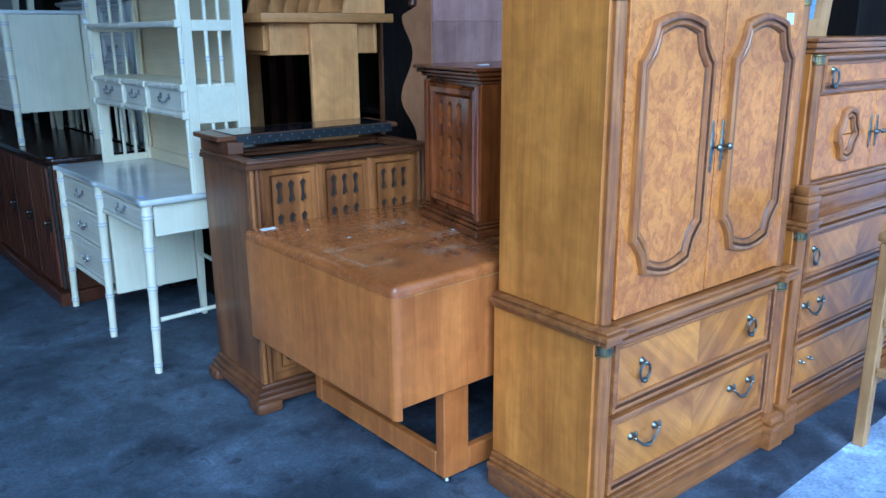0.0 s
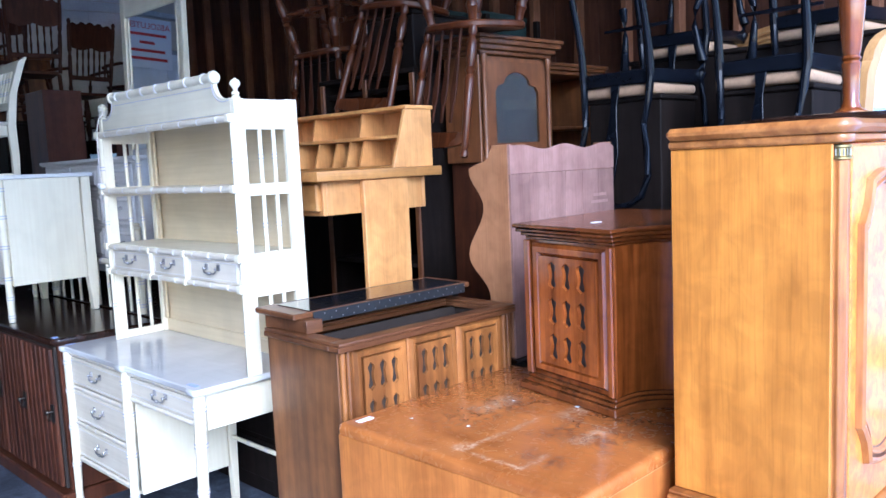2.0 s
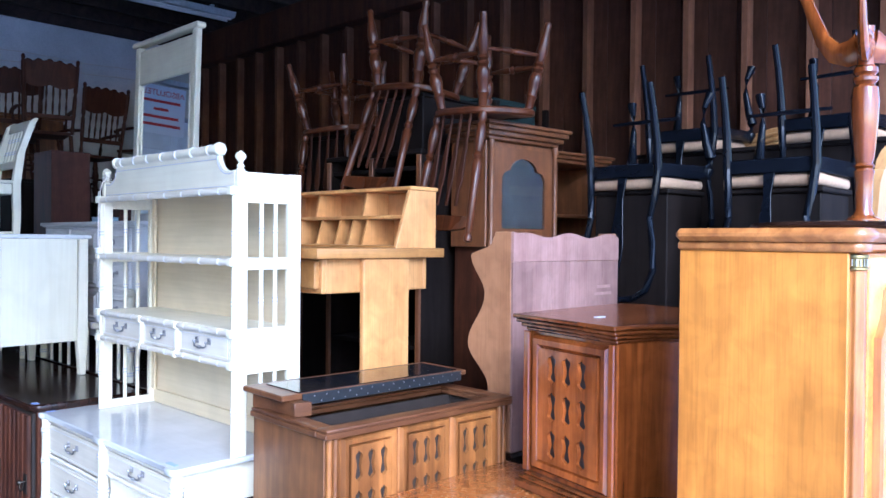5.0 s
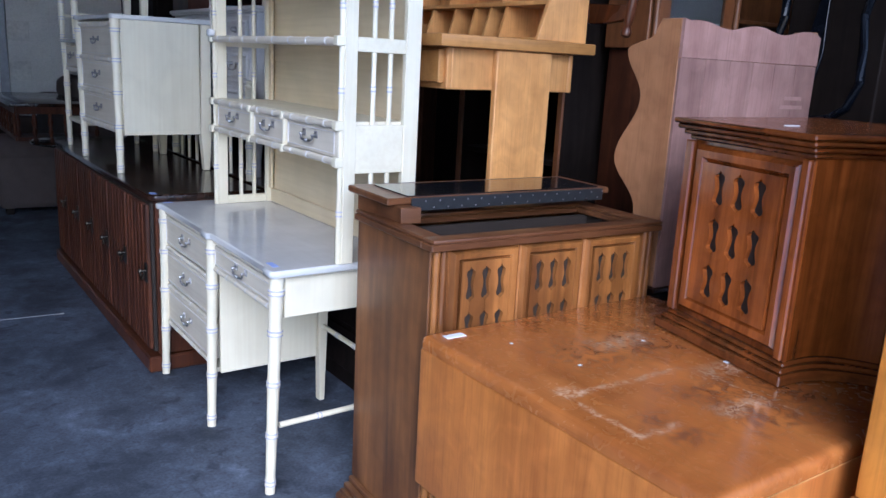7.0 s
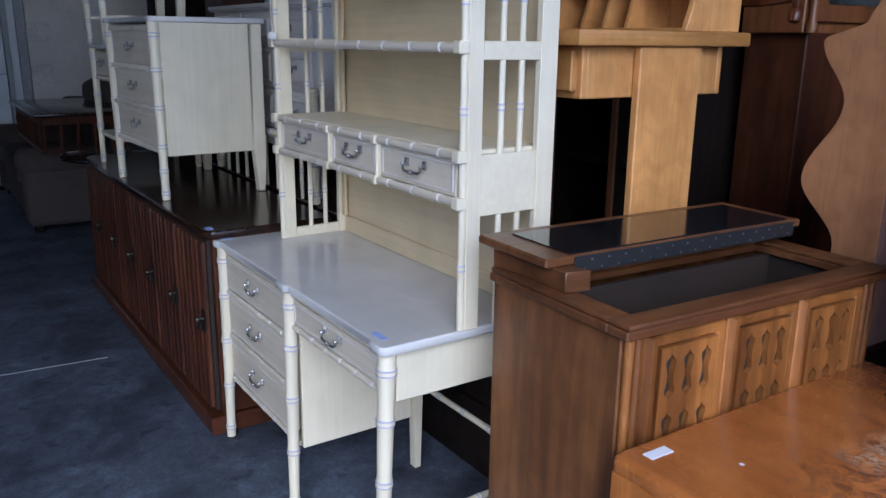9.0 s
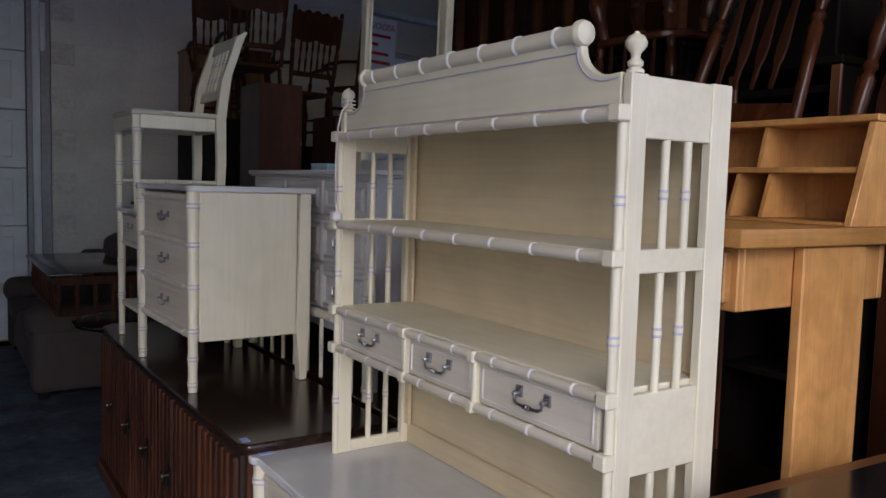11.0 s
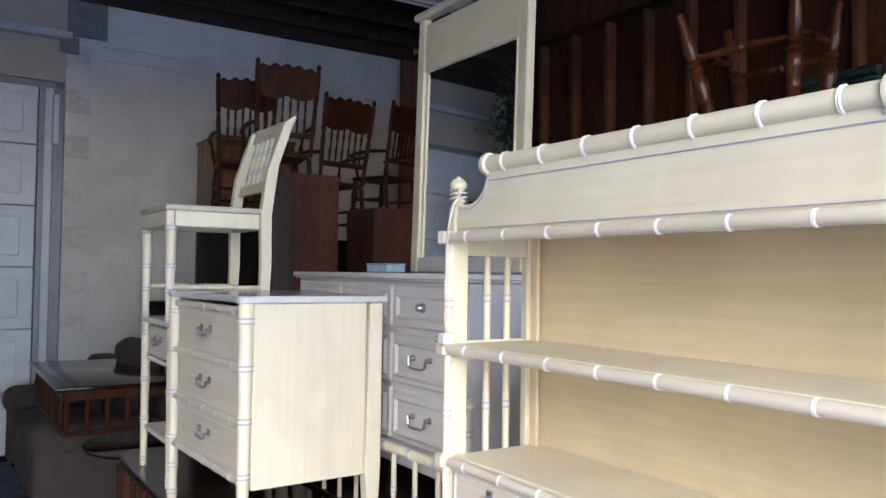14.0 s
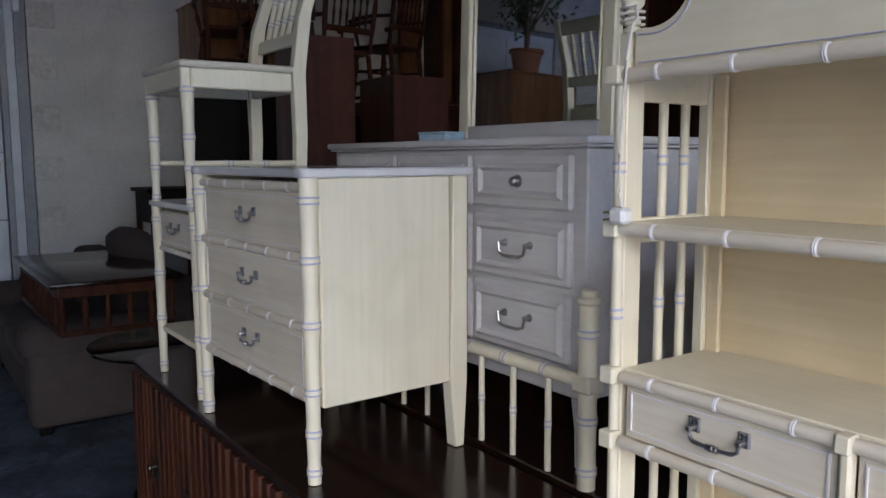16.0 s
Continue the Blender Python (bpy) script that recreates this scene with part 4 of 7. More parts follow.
boxed("body", "grey_paint", dres, 0.01, W - 0.01, 0.02, D, 0.18, H - 0.028, 0.004)
bm = bm_new()
box(bm, -0.012, W + 0.012, -0.006, D + 0.004, H - 0.020, H, 0.006, 2)
box(bm, -0.004, W + 0.004, 0.004, D, H - 0.0275, H - 0.0205, 0.002)
part("top", bm, "grey_paint", dres)
for x in (0.03, W - 0.05):
    for y in (0.03, D - 0.05):
        bm = bm_new()
        lathe(bm, [(0.014, 0), (0.016, 0.10), (0.024, 0.17), (0.024, 0.18)], pose(x + 0.01, y + 0.01, 0), 10)
        part("leg", bm, "grey_paint", dres)
for r, (z0, z1) in enumerate(((0.645, 0.790), (0.455, 0.625), (0.260, 0.440))):
    for c in range(3):
        x0 = 0.050 + c * 0.403
        x1 = x0 + 0.390
        bm = bm_new()
        box(bm, x0, x1, 0.006, 0.030, z0, z1, 0.008)
        d = part("drawer", bm, "grey_paint", dres)
        bm = bm_new()
        i = 0.020 if r else 0.026
        ring_frame(bm, [(x0 + i, z0 + i), (x1 - i, z0 + i), (x1 - i, z1 - i), (x0 + i, z1 - i)], [(x0 + i + 0.012, z0 + i + 0.012), (x1 - i - 0.012, z0 + i + 0.012), (x1 - i - 0.012, z1 - i - 0.012), (x0 + i + 0.012, z1 - i - 0.012)], 0.0055, -0.004)
        ring_frame(bm, [(x0 + i + 0.012, z0 + i + 0.012), (x1 - i - 0.012, z0 + i + 0.012), (x1 - i - 0.012, z1 - i - 0.012), (x0 + i + 0.012, z1 - i - 0.012)], [(x0 + i + 0.022, z0 + i + 0.022), (x1 - i - 0.022, z0 + i + 0.022), (x1 - i - 0.022, z1 - i - 0.022), (x0 + i + 0.022, z1 - i - 0.022)], -0.004, 0.0055)
        part("panel_moulding", bm, "grey_paint", d)
        xm, zm = (x0 + x1) / 2, (z0 + z1) / 2
        if r == 0:
            bm = bm_new()
            lathe(bm, [(0.017, 0), (0.017, 0.004), (0.012, 0.005), (0.009, 0.012), (0.013, 0.018), (0.009, 0.024), (0.003, 0.026)], pose(xm, 0.006, zm, 90, 0, 0), 14)
            part("knob", bm, "pewter", d, "pewter knob")
        else:
            bm = bm_new()
            for s in (-0.05, 0.05):
                lathe(bm, [(0.011, 0), (0.009, 0.006), (0.005, 0.016), (0.007, 0.020)], pose(xm + s, 0.006, zm + 0.012, 90, 0, 0), 10)
            sweep(bm, [(xm - 0.055, -0.014, zm + 0.016), (xm - 0.048, -0.016, zm - 0.012), (xm - 0.03, -0.018, zm - 0.018), (xm, -0.018, zm - 0.019), (xm + 0.03, -0.018, zm - 0.018), (xm + 0.048, -0.016, zm - 0.012), (xm + 0.055, -0.014, zm + 0.016)], 0.0042, 8)
            part("handle", bm, "pewter", d, "dark pewter drop handle")

mir = thing("dresser_mirror", pose(2.36, 5.815, 1.634, -1.5, 0, WEST), "cream framed dresser mirror with a panelled head", "mirror")
W, H = 0.83, 1.20
boxed("frame_stile", "cream", mir, 0.0, 0.058, -0.010, 0.03, 0.0, H, 0.006)
boxed("frame_stile", "cream", mir, W - 0.058, W, -0.010, 0.03, 0.0, H, 0.006)
boxed("frame_rail", "grey_paint", mir, 0.0581, W - 0.0581, -0.008, 0.028, 0.0, 0.07, 0.006)
boxed("head_panel", "cream_x", mir, 0.0581, W - 0.0581, -0.006, 0.028, H - 0.26, H - 0.03, 0.006)
boxed("cornice", "cream_x", mir, -0.03, W + 0.03, -0.025, 0.04, H + 0.0005, H + 0.035, 0.008)
for a, b in ((0.060, 0.067), (W - 0.067, W - 0.060)):
    boxed("inner_bead", "cream", mir, a, b, -0.014, 0.004, 0.07, H - 0.262, 0.002)
boxed("glass", "mirror", mir, 0.0581, W - 0.0581, 0.006, 0.010, 0.071, H - 0.261, 0, "silvered mirror glass")
boxed("backing", "black_wood", mir, 0.0581, W - 0.0581, 0.0115, 0.026, 0.071, H - 0.261, 0)

bx = thing("small_box", pose(1.98, 5.545, 1.634, 0, 0, -80), "pale blue card box on the dresser", "box")
boxed("carton", "blue_box", bx, 0, 0.13, 0, 0.10, 0, 0.028, 0.003)
boxed("lid", "blue_box", bx, -0.003, 0.133, -0.003, 0.103, 0.0285, 0.036, 0.003)

# mock-bamboo foot board standing on the dark top in front of the dresser
fb = thing("bed_footboard", pose(1.745, 5.70, 0.802, 0, 0, WEST), "cream mock-bamboo footboard with thin spindles", "footboard")
for x in (0.03, 1.22):
    bamboo(fb, "post", (x, 0.0, 0.0), (x, 0.0, 0.44), 0.022, 0.024, [0.10, 0.38, 0.60, 0.85])
    bm = bm_new()
    lathe(bm, [(0.020, 0.44), (0.026, 0.447), (0.026, 0.455), (0.018, 0.462), (0.020, 0.475), (0.010, 0.480)], pose(x, 0, 0))
    part("cap", bm, "cream", fb)
    boxed("joint_block", "cream", fb, x - 0.028, x + 0.028, -0.028, 0.028, 0.235, 0.275, 0.005)
bamboo(fb, "rail", (0.03, 0, 0.255), (1.22, 0, 0.255), 0.017, 0.017, [0.12, 0.25, 0.38, 0.5, 0.62, 0.75, 0.88])
for k in range(8):
    x = 0.03 + 1.19 * (k + 0.9) / 8.9
    bamboo(fb, "spindle", (x, 0, 0.0), (x, 0, 0.245), 0.0085, 0.0085, [0.5])

# ---- helpers for carved fronts ----
def wavy_slats(parent, x0, x1, z0, z1, y, n, tiers, mat, t=0.011, edge=1.0):
    """Scroll-sawn baluster slats that touch between the waisted slots of each tier; the outer two are edge wide."""
    step = (x1 - x0) / (n - 2 + 2 * edge)
    cuts = [x0] + [x0 + step * (edge + k) for k in range(n - 1)] + [x1]
    for k in range(n):
        right, left = [], []
        for j in range(tiers):
            for f in (0.0, 0.10, 0.15, 0.20, 0.26, 0.35, 0.45, 0.54, 0.63, 0.72, 0.78, 0.83, 0.88):
                u = (f - 0.13) / 0.72
                gap = 0.004
                if 0 < u < 1:
                    gap = (0.170 + 0.225 * abs(2 * u - 1) ** 1.5) * min(1.0, 8 * min(u, 1 - u))
                z = z0 + (z1 - z0) * (j + f) / tiers
                right.append((cuts[k + 1] - step * gap if k < n - 1 else x1, z))
                left.append((cuts[k] + step * gap if k > 0 else x0, z))
        right.append((cuts[k + 1] - step * 0.004 if k < n - 1 else x1, z1))
        left.append((cuts[k] + step * 0.004 if k > 0 else x0, z1))
        bm = bm_new()
        prism(bm, right + left[::-1], y - t, y)
        bm.faces.ensure_lookup_table()
        front = min(bm.faces, key=lambda q: q.calc_center_median().y - (abs(q.normal.y) > 0.9))
        bmesh.ops.inset_region(bm, faces=[front], thickness=0.0022, depth=0.0)
        for v in front.verts:
            v.co.y -= 0.0022
        part("slat", bm, mat, parent)


def fret_panel(parent, x0, x1, z0, z1, y, n, tiers, mat, w=0.035, edge=1.0):
    """A mitred frame with a sunk panel of slats."""
    bm = bm_new()
    o = [(x0, z0), (x1, z0), (x1, z1), (x0, z1)]
    i = [(x0 + w, z0 + w), (x1 - w, z0 + w), (x1 - w, z1 - w), (x0 + w, z1 - w)]
    mid = [(x0 + w * 0.3, z0 + w * 0.3), (x1 - w * 0.3, z0 + w * 0.3), (x1 - w * 0.3, z1 - w * 0.3), (x0 + w * 0.3, z1 - w * 0.3)]
    mid2 = [(x0 + w * 0.75, z0 + w * 0.75), (x1 - w * 0.75, z0 + w * 0.75), (x1 - w * 0.75, z1 - w * 0.75), (x0 + w * 0.75, z1 - w * 0.75)]
    ring_frame(bm, o, mid, y, y - 0.014)
    ring_frame(bm, mid, mid2, y - 0.014, y - 0.012)
    ring_frame(bm, mid2, i, y - 0.012, y - 0.001)
    fr = part("panel_frame", bm, mat, parent)
    # near-black sheet paints the shade behind the slots
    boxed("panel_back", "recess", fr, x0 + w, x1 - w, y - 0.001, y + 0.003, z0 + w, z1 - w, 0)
    wavy_slats(fr, x0 + w, x1 - w, z0 + w, z1 - w, y - 0.0012, n, tiers, mat, 0.011, edge)
    return fr


def moulding(parent, name, mat, x0, x1, y0, y1, steps):
    """Stacked plates with rounded edges: (z0, z1, overhang) each, open to the back."""
    bm = bm_new()
    for z0, z1, o in steps:
        box(bm, x0 - o, x1 + o, y0 - o, y1, z0, z1, min(0.006, (z1 - z0) * 0.45), 2)
    return part(name, bm, mat, parent)


def cusped(x0, x1, z0, z1, c):
    """A door panel's outline: rounded ends set in between notched shoulders."""
    w = x1 - x0
    pts = []
    top = [(x1, z1 - c * 1.35), (x1 - c * 0.10, z1 - c * 1.28), (x1 - c * 0.42, z1 - c * 0.85), (x1 - c * 0.55, z1 - c * 0.45), (x1 - c * 0.60, z1 - c * 0.25)]
    for k in range(1, 6):
        f = k / 6
        top.append((x1 - c * 0.6 - (w - 1.2 * c) * f, z1 - c * 0.25 + c * 0.25 * math.sin(f * math.pi)))
    right = top
    upper = right + [(x0 + x1 - x, z) for x, z in right[4::-1]]
    lower = [(x, z0 + z1 - z) for x, z in upper[::-1]]
    return upper + lower


def cusped_panel(parent, x0, x1, z0, z1, y, c, trim, face):
    def inset(d):
        s = min(x1 - x0, z1 - z0)
        return cusped(x0 + d, x1 - d, z0 + d, z1 - d, c * (1 - d / s))
    bm = bm_new()
    lv = [(0.0, 0.0), (0.003, -0.014), (0.010, -0.019), (0.017, -0.016), (0.019, -0.008), (0.022, -0.008), (0.026, -0.014), (0.032, -0.013), (0.036, -0.004), (0.039, -0.001), (0.044, -0.0015)]
    # groove rings go to a separate, darker mesh as accent lines
    dark = bm_new()
    for k, ((a, ya), (b, yb)) in enumerate(zip(lv, lv[1:])):
        ring_frame(dark if k in (3, 4, 8) else bm, inset(a), inset(b), y + ya, y + yb)
    pm = part("panel_moulding", bm, trim, parent)
    part("groove", dark, "bar_x", pm, "groove in darker brown")
    bm = bm_new()
    prism(bm, inset(0.042), y - 0.0025, y + 0.001)
    part("panel", bm, face, parent, "burl veneer panel")


def ring_pull(parent, x, y, z, s=1.0):
    bm = bm_new()
    lathe(bm, [(0.012 * s, 0), (0.010 * s, 0.004), (0.005 * s, 0.008), (0.006 * s, 0.018), (0.003 * s, 0.021)], pose(x, y, z + 0.02 * s, 90, 0, 0), 12)
    pts = []
    for k in range(17):
        a = 2 * math.pi * k / 16
        pts.append((x + 0.021 * s * math.sin(a), y - 0.014, z + 0.026 * s * math.cos(a) - 0.006 * s))
    sweep(bm, pts, 0.0042 * s, 8)
    lathe(bm, [(0.003, -0.012 * s), (0.008 * s, -0.004), (0.008 * s, 0.004), (0.003, 0.012 * s)], pose(x, y - 0.014, z - 0.032 * s, 0, 90, 0), 10)
    return part("handle", bm, "bronze", parent, "dark bronze ring pull")


def swag_pull(parent, x, y, z, w=0.11):
    bm = bm_new()
    for s in (-1, 1):
        lathe(bm, [(0.013, 0), (0.011, 0.004), (0.005, 0.008), (0.006, 0.020), (0.003, 0.024)], pose(x + s * w / 2, y, z + 0.012, 90, 0, 0), 12)
        lathe(bm, [(0.002, 0), (0.006, 0.005), (0.007, 0.012), (0.002, 0.022)], pose(x + s * w / 2, y - 0.017, z + 0.014), 8)
    pts, rad = [], []
    for k in range(13):
        f = k / 12
        pts.append((x - w / 2 + w * f, y - 0.018 - 0.006 * math.sin(f * math.pi), z + 0.012 - 0.034 * math.sin(f * math.pi)))
        rad.append(0.004 + 0.004 * max(0, 1 - abs(f - 0.5) * 7) + 0.0015 * (k in (3, 9)))
    sweep(bm, pts, rad, 8)
    return part("handle", bm, "bronze", parent, "dark bronze swag pull")


def drawer_front(parent, x0, x1, y, z0, z1, face="honey_x", trim="honey_trim_x"):
    bm = bm_new()
    lv = [(0.0, 0.0), (0.003, -0.018), (0.011, -0.022), (0.016, -0.018), (0.018, -0.010), (0.021, -0.010), (0.026, -0.014), (0.030, -0.012), (0.034, -0.004)]
    sq = lambda d: [(x0 + d, z0 + d), (x1 - d, z0 + d), (x1 - d, z1 - d), (x0 + d, z1 - d)]
    # two groove rings kept apart for a darker colour
    dark = bm_new()
    for k, ((a, ya), (b, yb)) in enumerate(zip(lv, lv[1:])):
        ring_frame(dark if k in (3, 4) else bm, sq(a), sq(b), y + ya, y + yb)
    d = part("drawer", bm, trim, parent)
    part("groove", dark, "bar_x", d, "groove in darker brown")
    xm = (x0 + x1) / 2
    for a, b, mt in ((x0 + 0.033, xm - 0.0002, "veneer_a"), (xm + 0.0002, x1 - 0.033, "veneer_b")):
        boxed("drawer_face", mt if face == "honey_x" else face, d, a, b, y - 0.005, y + 0.002, z0 + 0.033, z1 - 0.033, 0)
    return d


def column(parent, x, y, z0, z1, r=0.020):
    """A quarter column with reeds and a ribbed brass collar."""
    bm = bm_new()
    n = 40
    rows = []
    for z in (z0, z1):
        rows.append([bm.verts.new((x + (r + 0.0028 * abs(math.sin(4 * a))) * math.cos(a), y + (r + 0.0028 * abs(math.sin(4 * a))) * math.sin(a), z)) for a in (2 * math.pi * k / n for k in range(n))])
    for k in range(n):
        bm.faces.new((rows[0][k], rows[0][(k + 1) % n], rows[1][(k + 1) % n], rows[1][k]))
    bm.faces.new(rows[1])
    c = part("column", bm, "honey_trim", parent, smooth=50)
    bm = bm_new()
    lathe(bm, [(r + 0.003, z1 + 0.0005), (r + 0.007, z1 + 0.003), (r + 0.007, z1 + 0.007), (r + 0.004, z1 + 0.009), (r + 0.004, z1 + 0.026), (r + 0.007, z1 + 0.028), (r + 0.007, z1 + 0.033), (r + 0.003, z1 + 0.035)], pose(x, y, 0), 20)
    part("collar", bm, "brass", c, "ribbed brass collar")
    bm = bm_new()
    for k in range(18):
        a = 2 * math.pi * k / 18
        rod(bm, (x + (r + 0.005) * math.cos(a), y + (r + 0.005) * math.sin(a), z1 + 0.010), (x + (r + 0.005) * math.cos(a), y + (r + 0.005) * math.sin(a), z1 + 0.025), [(0.0018, 0), (0.0018, 1)], 5)
    part("collar_ribs", bm, "bronze", c)
    return c


TILT_R = -2.2

# ---- tall honey walnut wardrobe ----
arm = thing("wardrobe", pose(1.702, 1.028, 0, 0, 0, TILT_R), "tall honey walnut wardrobe with burl doors over two drawers", "wardrobe")
W, D, H, WZ = 0.955, 0.425, 1.58, 0.635
boxed("lower_case", "honey", arm, 0.0, W, 0.022, D, 0.12, WZ - 0.025, 0.003)
boxed("upper_case", "honey", arm, 0.014, W - 0.014, 0.034, D - 0.004, WZ + 0.022, H - 0.052, 0.003)
moulding(arm, "plinth", "honey_trim_x", 0.0, W, 0.012, D, [(0.0, 0.062, 0.020), (0.0625, 0.088, 0.026), (0.0885, 0.102, 0.016), (0.1025, 0.1195, 0.008)])
for xa in (-0.012, W - 0.078):
    bm = bm_new()
    for z0, z1, o in ((0.0, 0.0635, 0.0), (0.064, 0.091, 0.006), (0.0915, 0.121, -0.004)):
        box(bm, xa - o, xa + 0.09 + o, -0.040 - o, 0.03, z0, z1, 0.006, 2)
    part("plinth_block", bm, "honey_trim_x", arm)
moulding(arm, "waist_moulding", "honey_trim_x", 0.0, W, 0.008, D, [(WZ - 0.024, WZ - 0.008, 0.010), (WZ - 0.0075, WZ + 0.010, 0.022), (WZ + 0.0105, WZ + 0.0215, 0.012)])
for xa in (-0.006, W - 0.064):
    bm = bm_new()
    for z0, z1, o in ((WZ - 0.025, WZ - 0.007, 0.0), (WZ - 0.0065, WZ + 0.011, 0.010), (WZ + 0.0115, WZ + 0.0225, 0.002)):
        box(bm, xa - o, xa + 0.07 + o, -0.024 - o, 0.03, z0, z1, 0.006, 2)
    part("waist_block", bm, "honey_trim_x", arm)
bm = bm_new()
slab(bm, [(-0.008, D), (-0.008, 0.010), (0.012, -0.010), (0.075, -0.010), (0.085, 0.004), (W - 0.085, 0.004), (W - 0.075, -0.010), (W - 0.012, -0.010), (W + 0.008, 0.010), (W + 0.008, D)], H - 0.030, H, 0.011)
slab(bm, [(0.006, D - 0.001), (0.006, 0.018), (0.02, 0.004), (0.070, 0.004), (0.080, 0.020), (W - 0.080, 0.020), (W - 0.070, 0.004), (W - 0.02, 0.004), (W - 0.006, 0.018), (W - 0.006, D - 0.001)], H - 0.051, H - 0.0305, 0.005)
part("cornice", bm, "honey_trim_x", arm)
for x in (0.030, W - 0.030):
    column(arm, x, 0.016, 0.122, WZ - 0.062, 0.021)
    column(arm, x + (0.012 if x < 0.5 else -0.012), 0.030, WZ + 0.024, H - 0.090, 0.018)
drw = drawer_front(arm, 0.062, W - 0.062, 0.020, 0.385, WZ - 0.030)
for x in (0.20, W - 0.20):
    ring_pull(drw, x, 0.014, 0.490, 1.05)
drw = drawer_front(arm, 0.062, W - 0.062, 0.020, 0.130, 0.375)
for x in (0.225, W - 0.225):
    swag_pull(drw, x, 0.014, 0.270)
for k, (a, b) in enumerate(((0.066, W / 2 - 0.003), (W / 2 + 0.003, W - 0.066))):
    d = boxed("door", "burl", arm, a, b, 0.012, 0.0335, WZ + 0.030, H - 0.060, 0.003, "burl veneered door")
    cusped_panel(d, a + 0.036, b - 0.046, WZ + 0.120, H - 0.112, 0.0118, 0.090, "honey_trim", "burl")
    xh = b - 0.022 if k == 0 else a + 0.022
    bm = bm_new()
    zc = 1.10
    lathe(bm, [(0.002, -0.075), (0.007, -0.062), (0.004, -0.052), (0.009, -0.038), (0.006, -0.025), (0.012, -0.008), (0.012, 0.008), (0.006, 0.025), (0.009, 0.038), (0.004, 0.052), (0.007, 0.062), (0.002, 0.075)], Matrix.Translation((xh, 0.010, zc)) @ Matrix.Diagonal((1, 0.5, 1, 1)), 12)
    lathe(bm, [(0.005, 0), (0.004, 0.016), (0.010, 0.020), (0.011, 0.026), (0.005, 0.032)], pose(xh, 0.008, zc, 90, 0, 0), 12)
    part("handle", bm, "bronze", d, "dark bronze spindle pull")
boxed("label_sticker", "paper", arm, W - 0.165, W - 0.125, 0.0105, 0.0115, H - 0.145, H - 0.112, 0, "white paper sticker")

# ---- matching chest on chest beside it ----
hb = thing("tall_chest", pose(1.702 + 0.995 * math.cos(radians(TILT_R)), 1.028 + 0.995 * math.sin(radians(TILT_R)), 0, 0, 0, TILT_R), "honey walnut chest on chest with oval-panelled doors", "chest")
W, D, H = 0.95, 0.46, 1.395
boxed("lower_case", "honey", hb, 0.0, W, 0.022, D, 0.12, 0.765, 0.003)
boxed("upper_case", "honey", hb, 0.014, W - 0.014, 0.034, D - 0.004, 0.80, H - 0.05, 0.003)
moulding(hb, "plinth", "honey_trim_x", 0.0, W, 0.012, D, [(0.0, 0.062, 0.012), (0.0625, 0.088, 0.016), (0.0885, 0.1195, 0.008)])
moulding(hb, "waist_moulding", "honey_trim_x", 0.0, W, 0.008, D, [(0.766, 0.784, 0.010), (0.7845, 0.7995, 0.018)])
moulding(hb, "ledge", "honey_trim_x", 0.010, W - 0.010, 0.020, D, [(0.80, 0.86, 0.006), (0.8605, 0.885, -0.002), (0.8855, 0.905, 0.004), (0.9055, 0.92, -0.004)])
moulding(hb, "cornice", "honey_trim_x", 0.014, W - 0.014, 0.026, D - 0.002, [(H - 0.049, H - 0.034, 0.006), (H - 0.0335, H - 0.014, 0.014), (H - 0.0135, H, 0.020)])
for x in (0.030, W - 0.030):
    column(hb, x, 0.016, 0.122, 0.730, 0.021)
    column(hb, x + (0.012 if x < 0.5 else -0.012), 0.030, 0.921, H - 0.086, 0.018)
    bm = bm_new()
    box(bm, x - 0.042, x + 0.042, -0.030, 0.03, 0.0, 0.125, 0.006, 2)
    part("plinth_block", bm, "honey_trim_x", hb)
    bm = bm_new()
    for z0, z1, o in ((0.765, 0.785, 0.008), (0.7855, 0.801, 0.014), (0.8015, 0.862, 0.002), (0.8625, 0.886, 0.006), (0.8865, 0.921, -0.004)):
        box(bm, x - 0.036 - o, x + 0.036 + o, -0.022 - o, 0.03, z0, z1, 0.005, 2)
    part("waist_block", bm, "honey_trim_x", hb)
for (z0, z1), kind in zip(((0.130, 0.335), (0.345, 0.550), (0.560, 0.758)), "ksr"):
    d = drawer_front(hb, 0.062, W - 0.062, 0.020, z0, z1)
    for x in (0.17, W - 0.17):
        if kind == "k":
            bm = bm_new()
            for s in (-0.03, 0.03):
                lathe(bm, [(0.010, 0), (0.004, 0.006), (0.008, 0.014), (0.003, 0.02)], pose(x + s, 0.014, (z0 + z1) / 2 + 0.02, 90, 0, 0), 10)
            part("knob", bm, "bronze", d, "small bronze knobs")
        elif kind == "s":
            swag_pull(d, x, 0.014, (z0 + z1) / 2 + 0.012)
        else:
            ring_pull(d, x - 0.03, 0.014, (z0 + z1) / 2)
d = drawer_front(hb, 0.066, W - 0.066, 0.033, 1.215, H - 0.055, "burl")
for x in (0.15, W - 0.15):
    ring_pull(d, x, 0.027, 1.27)
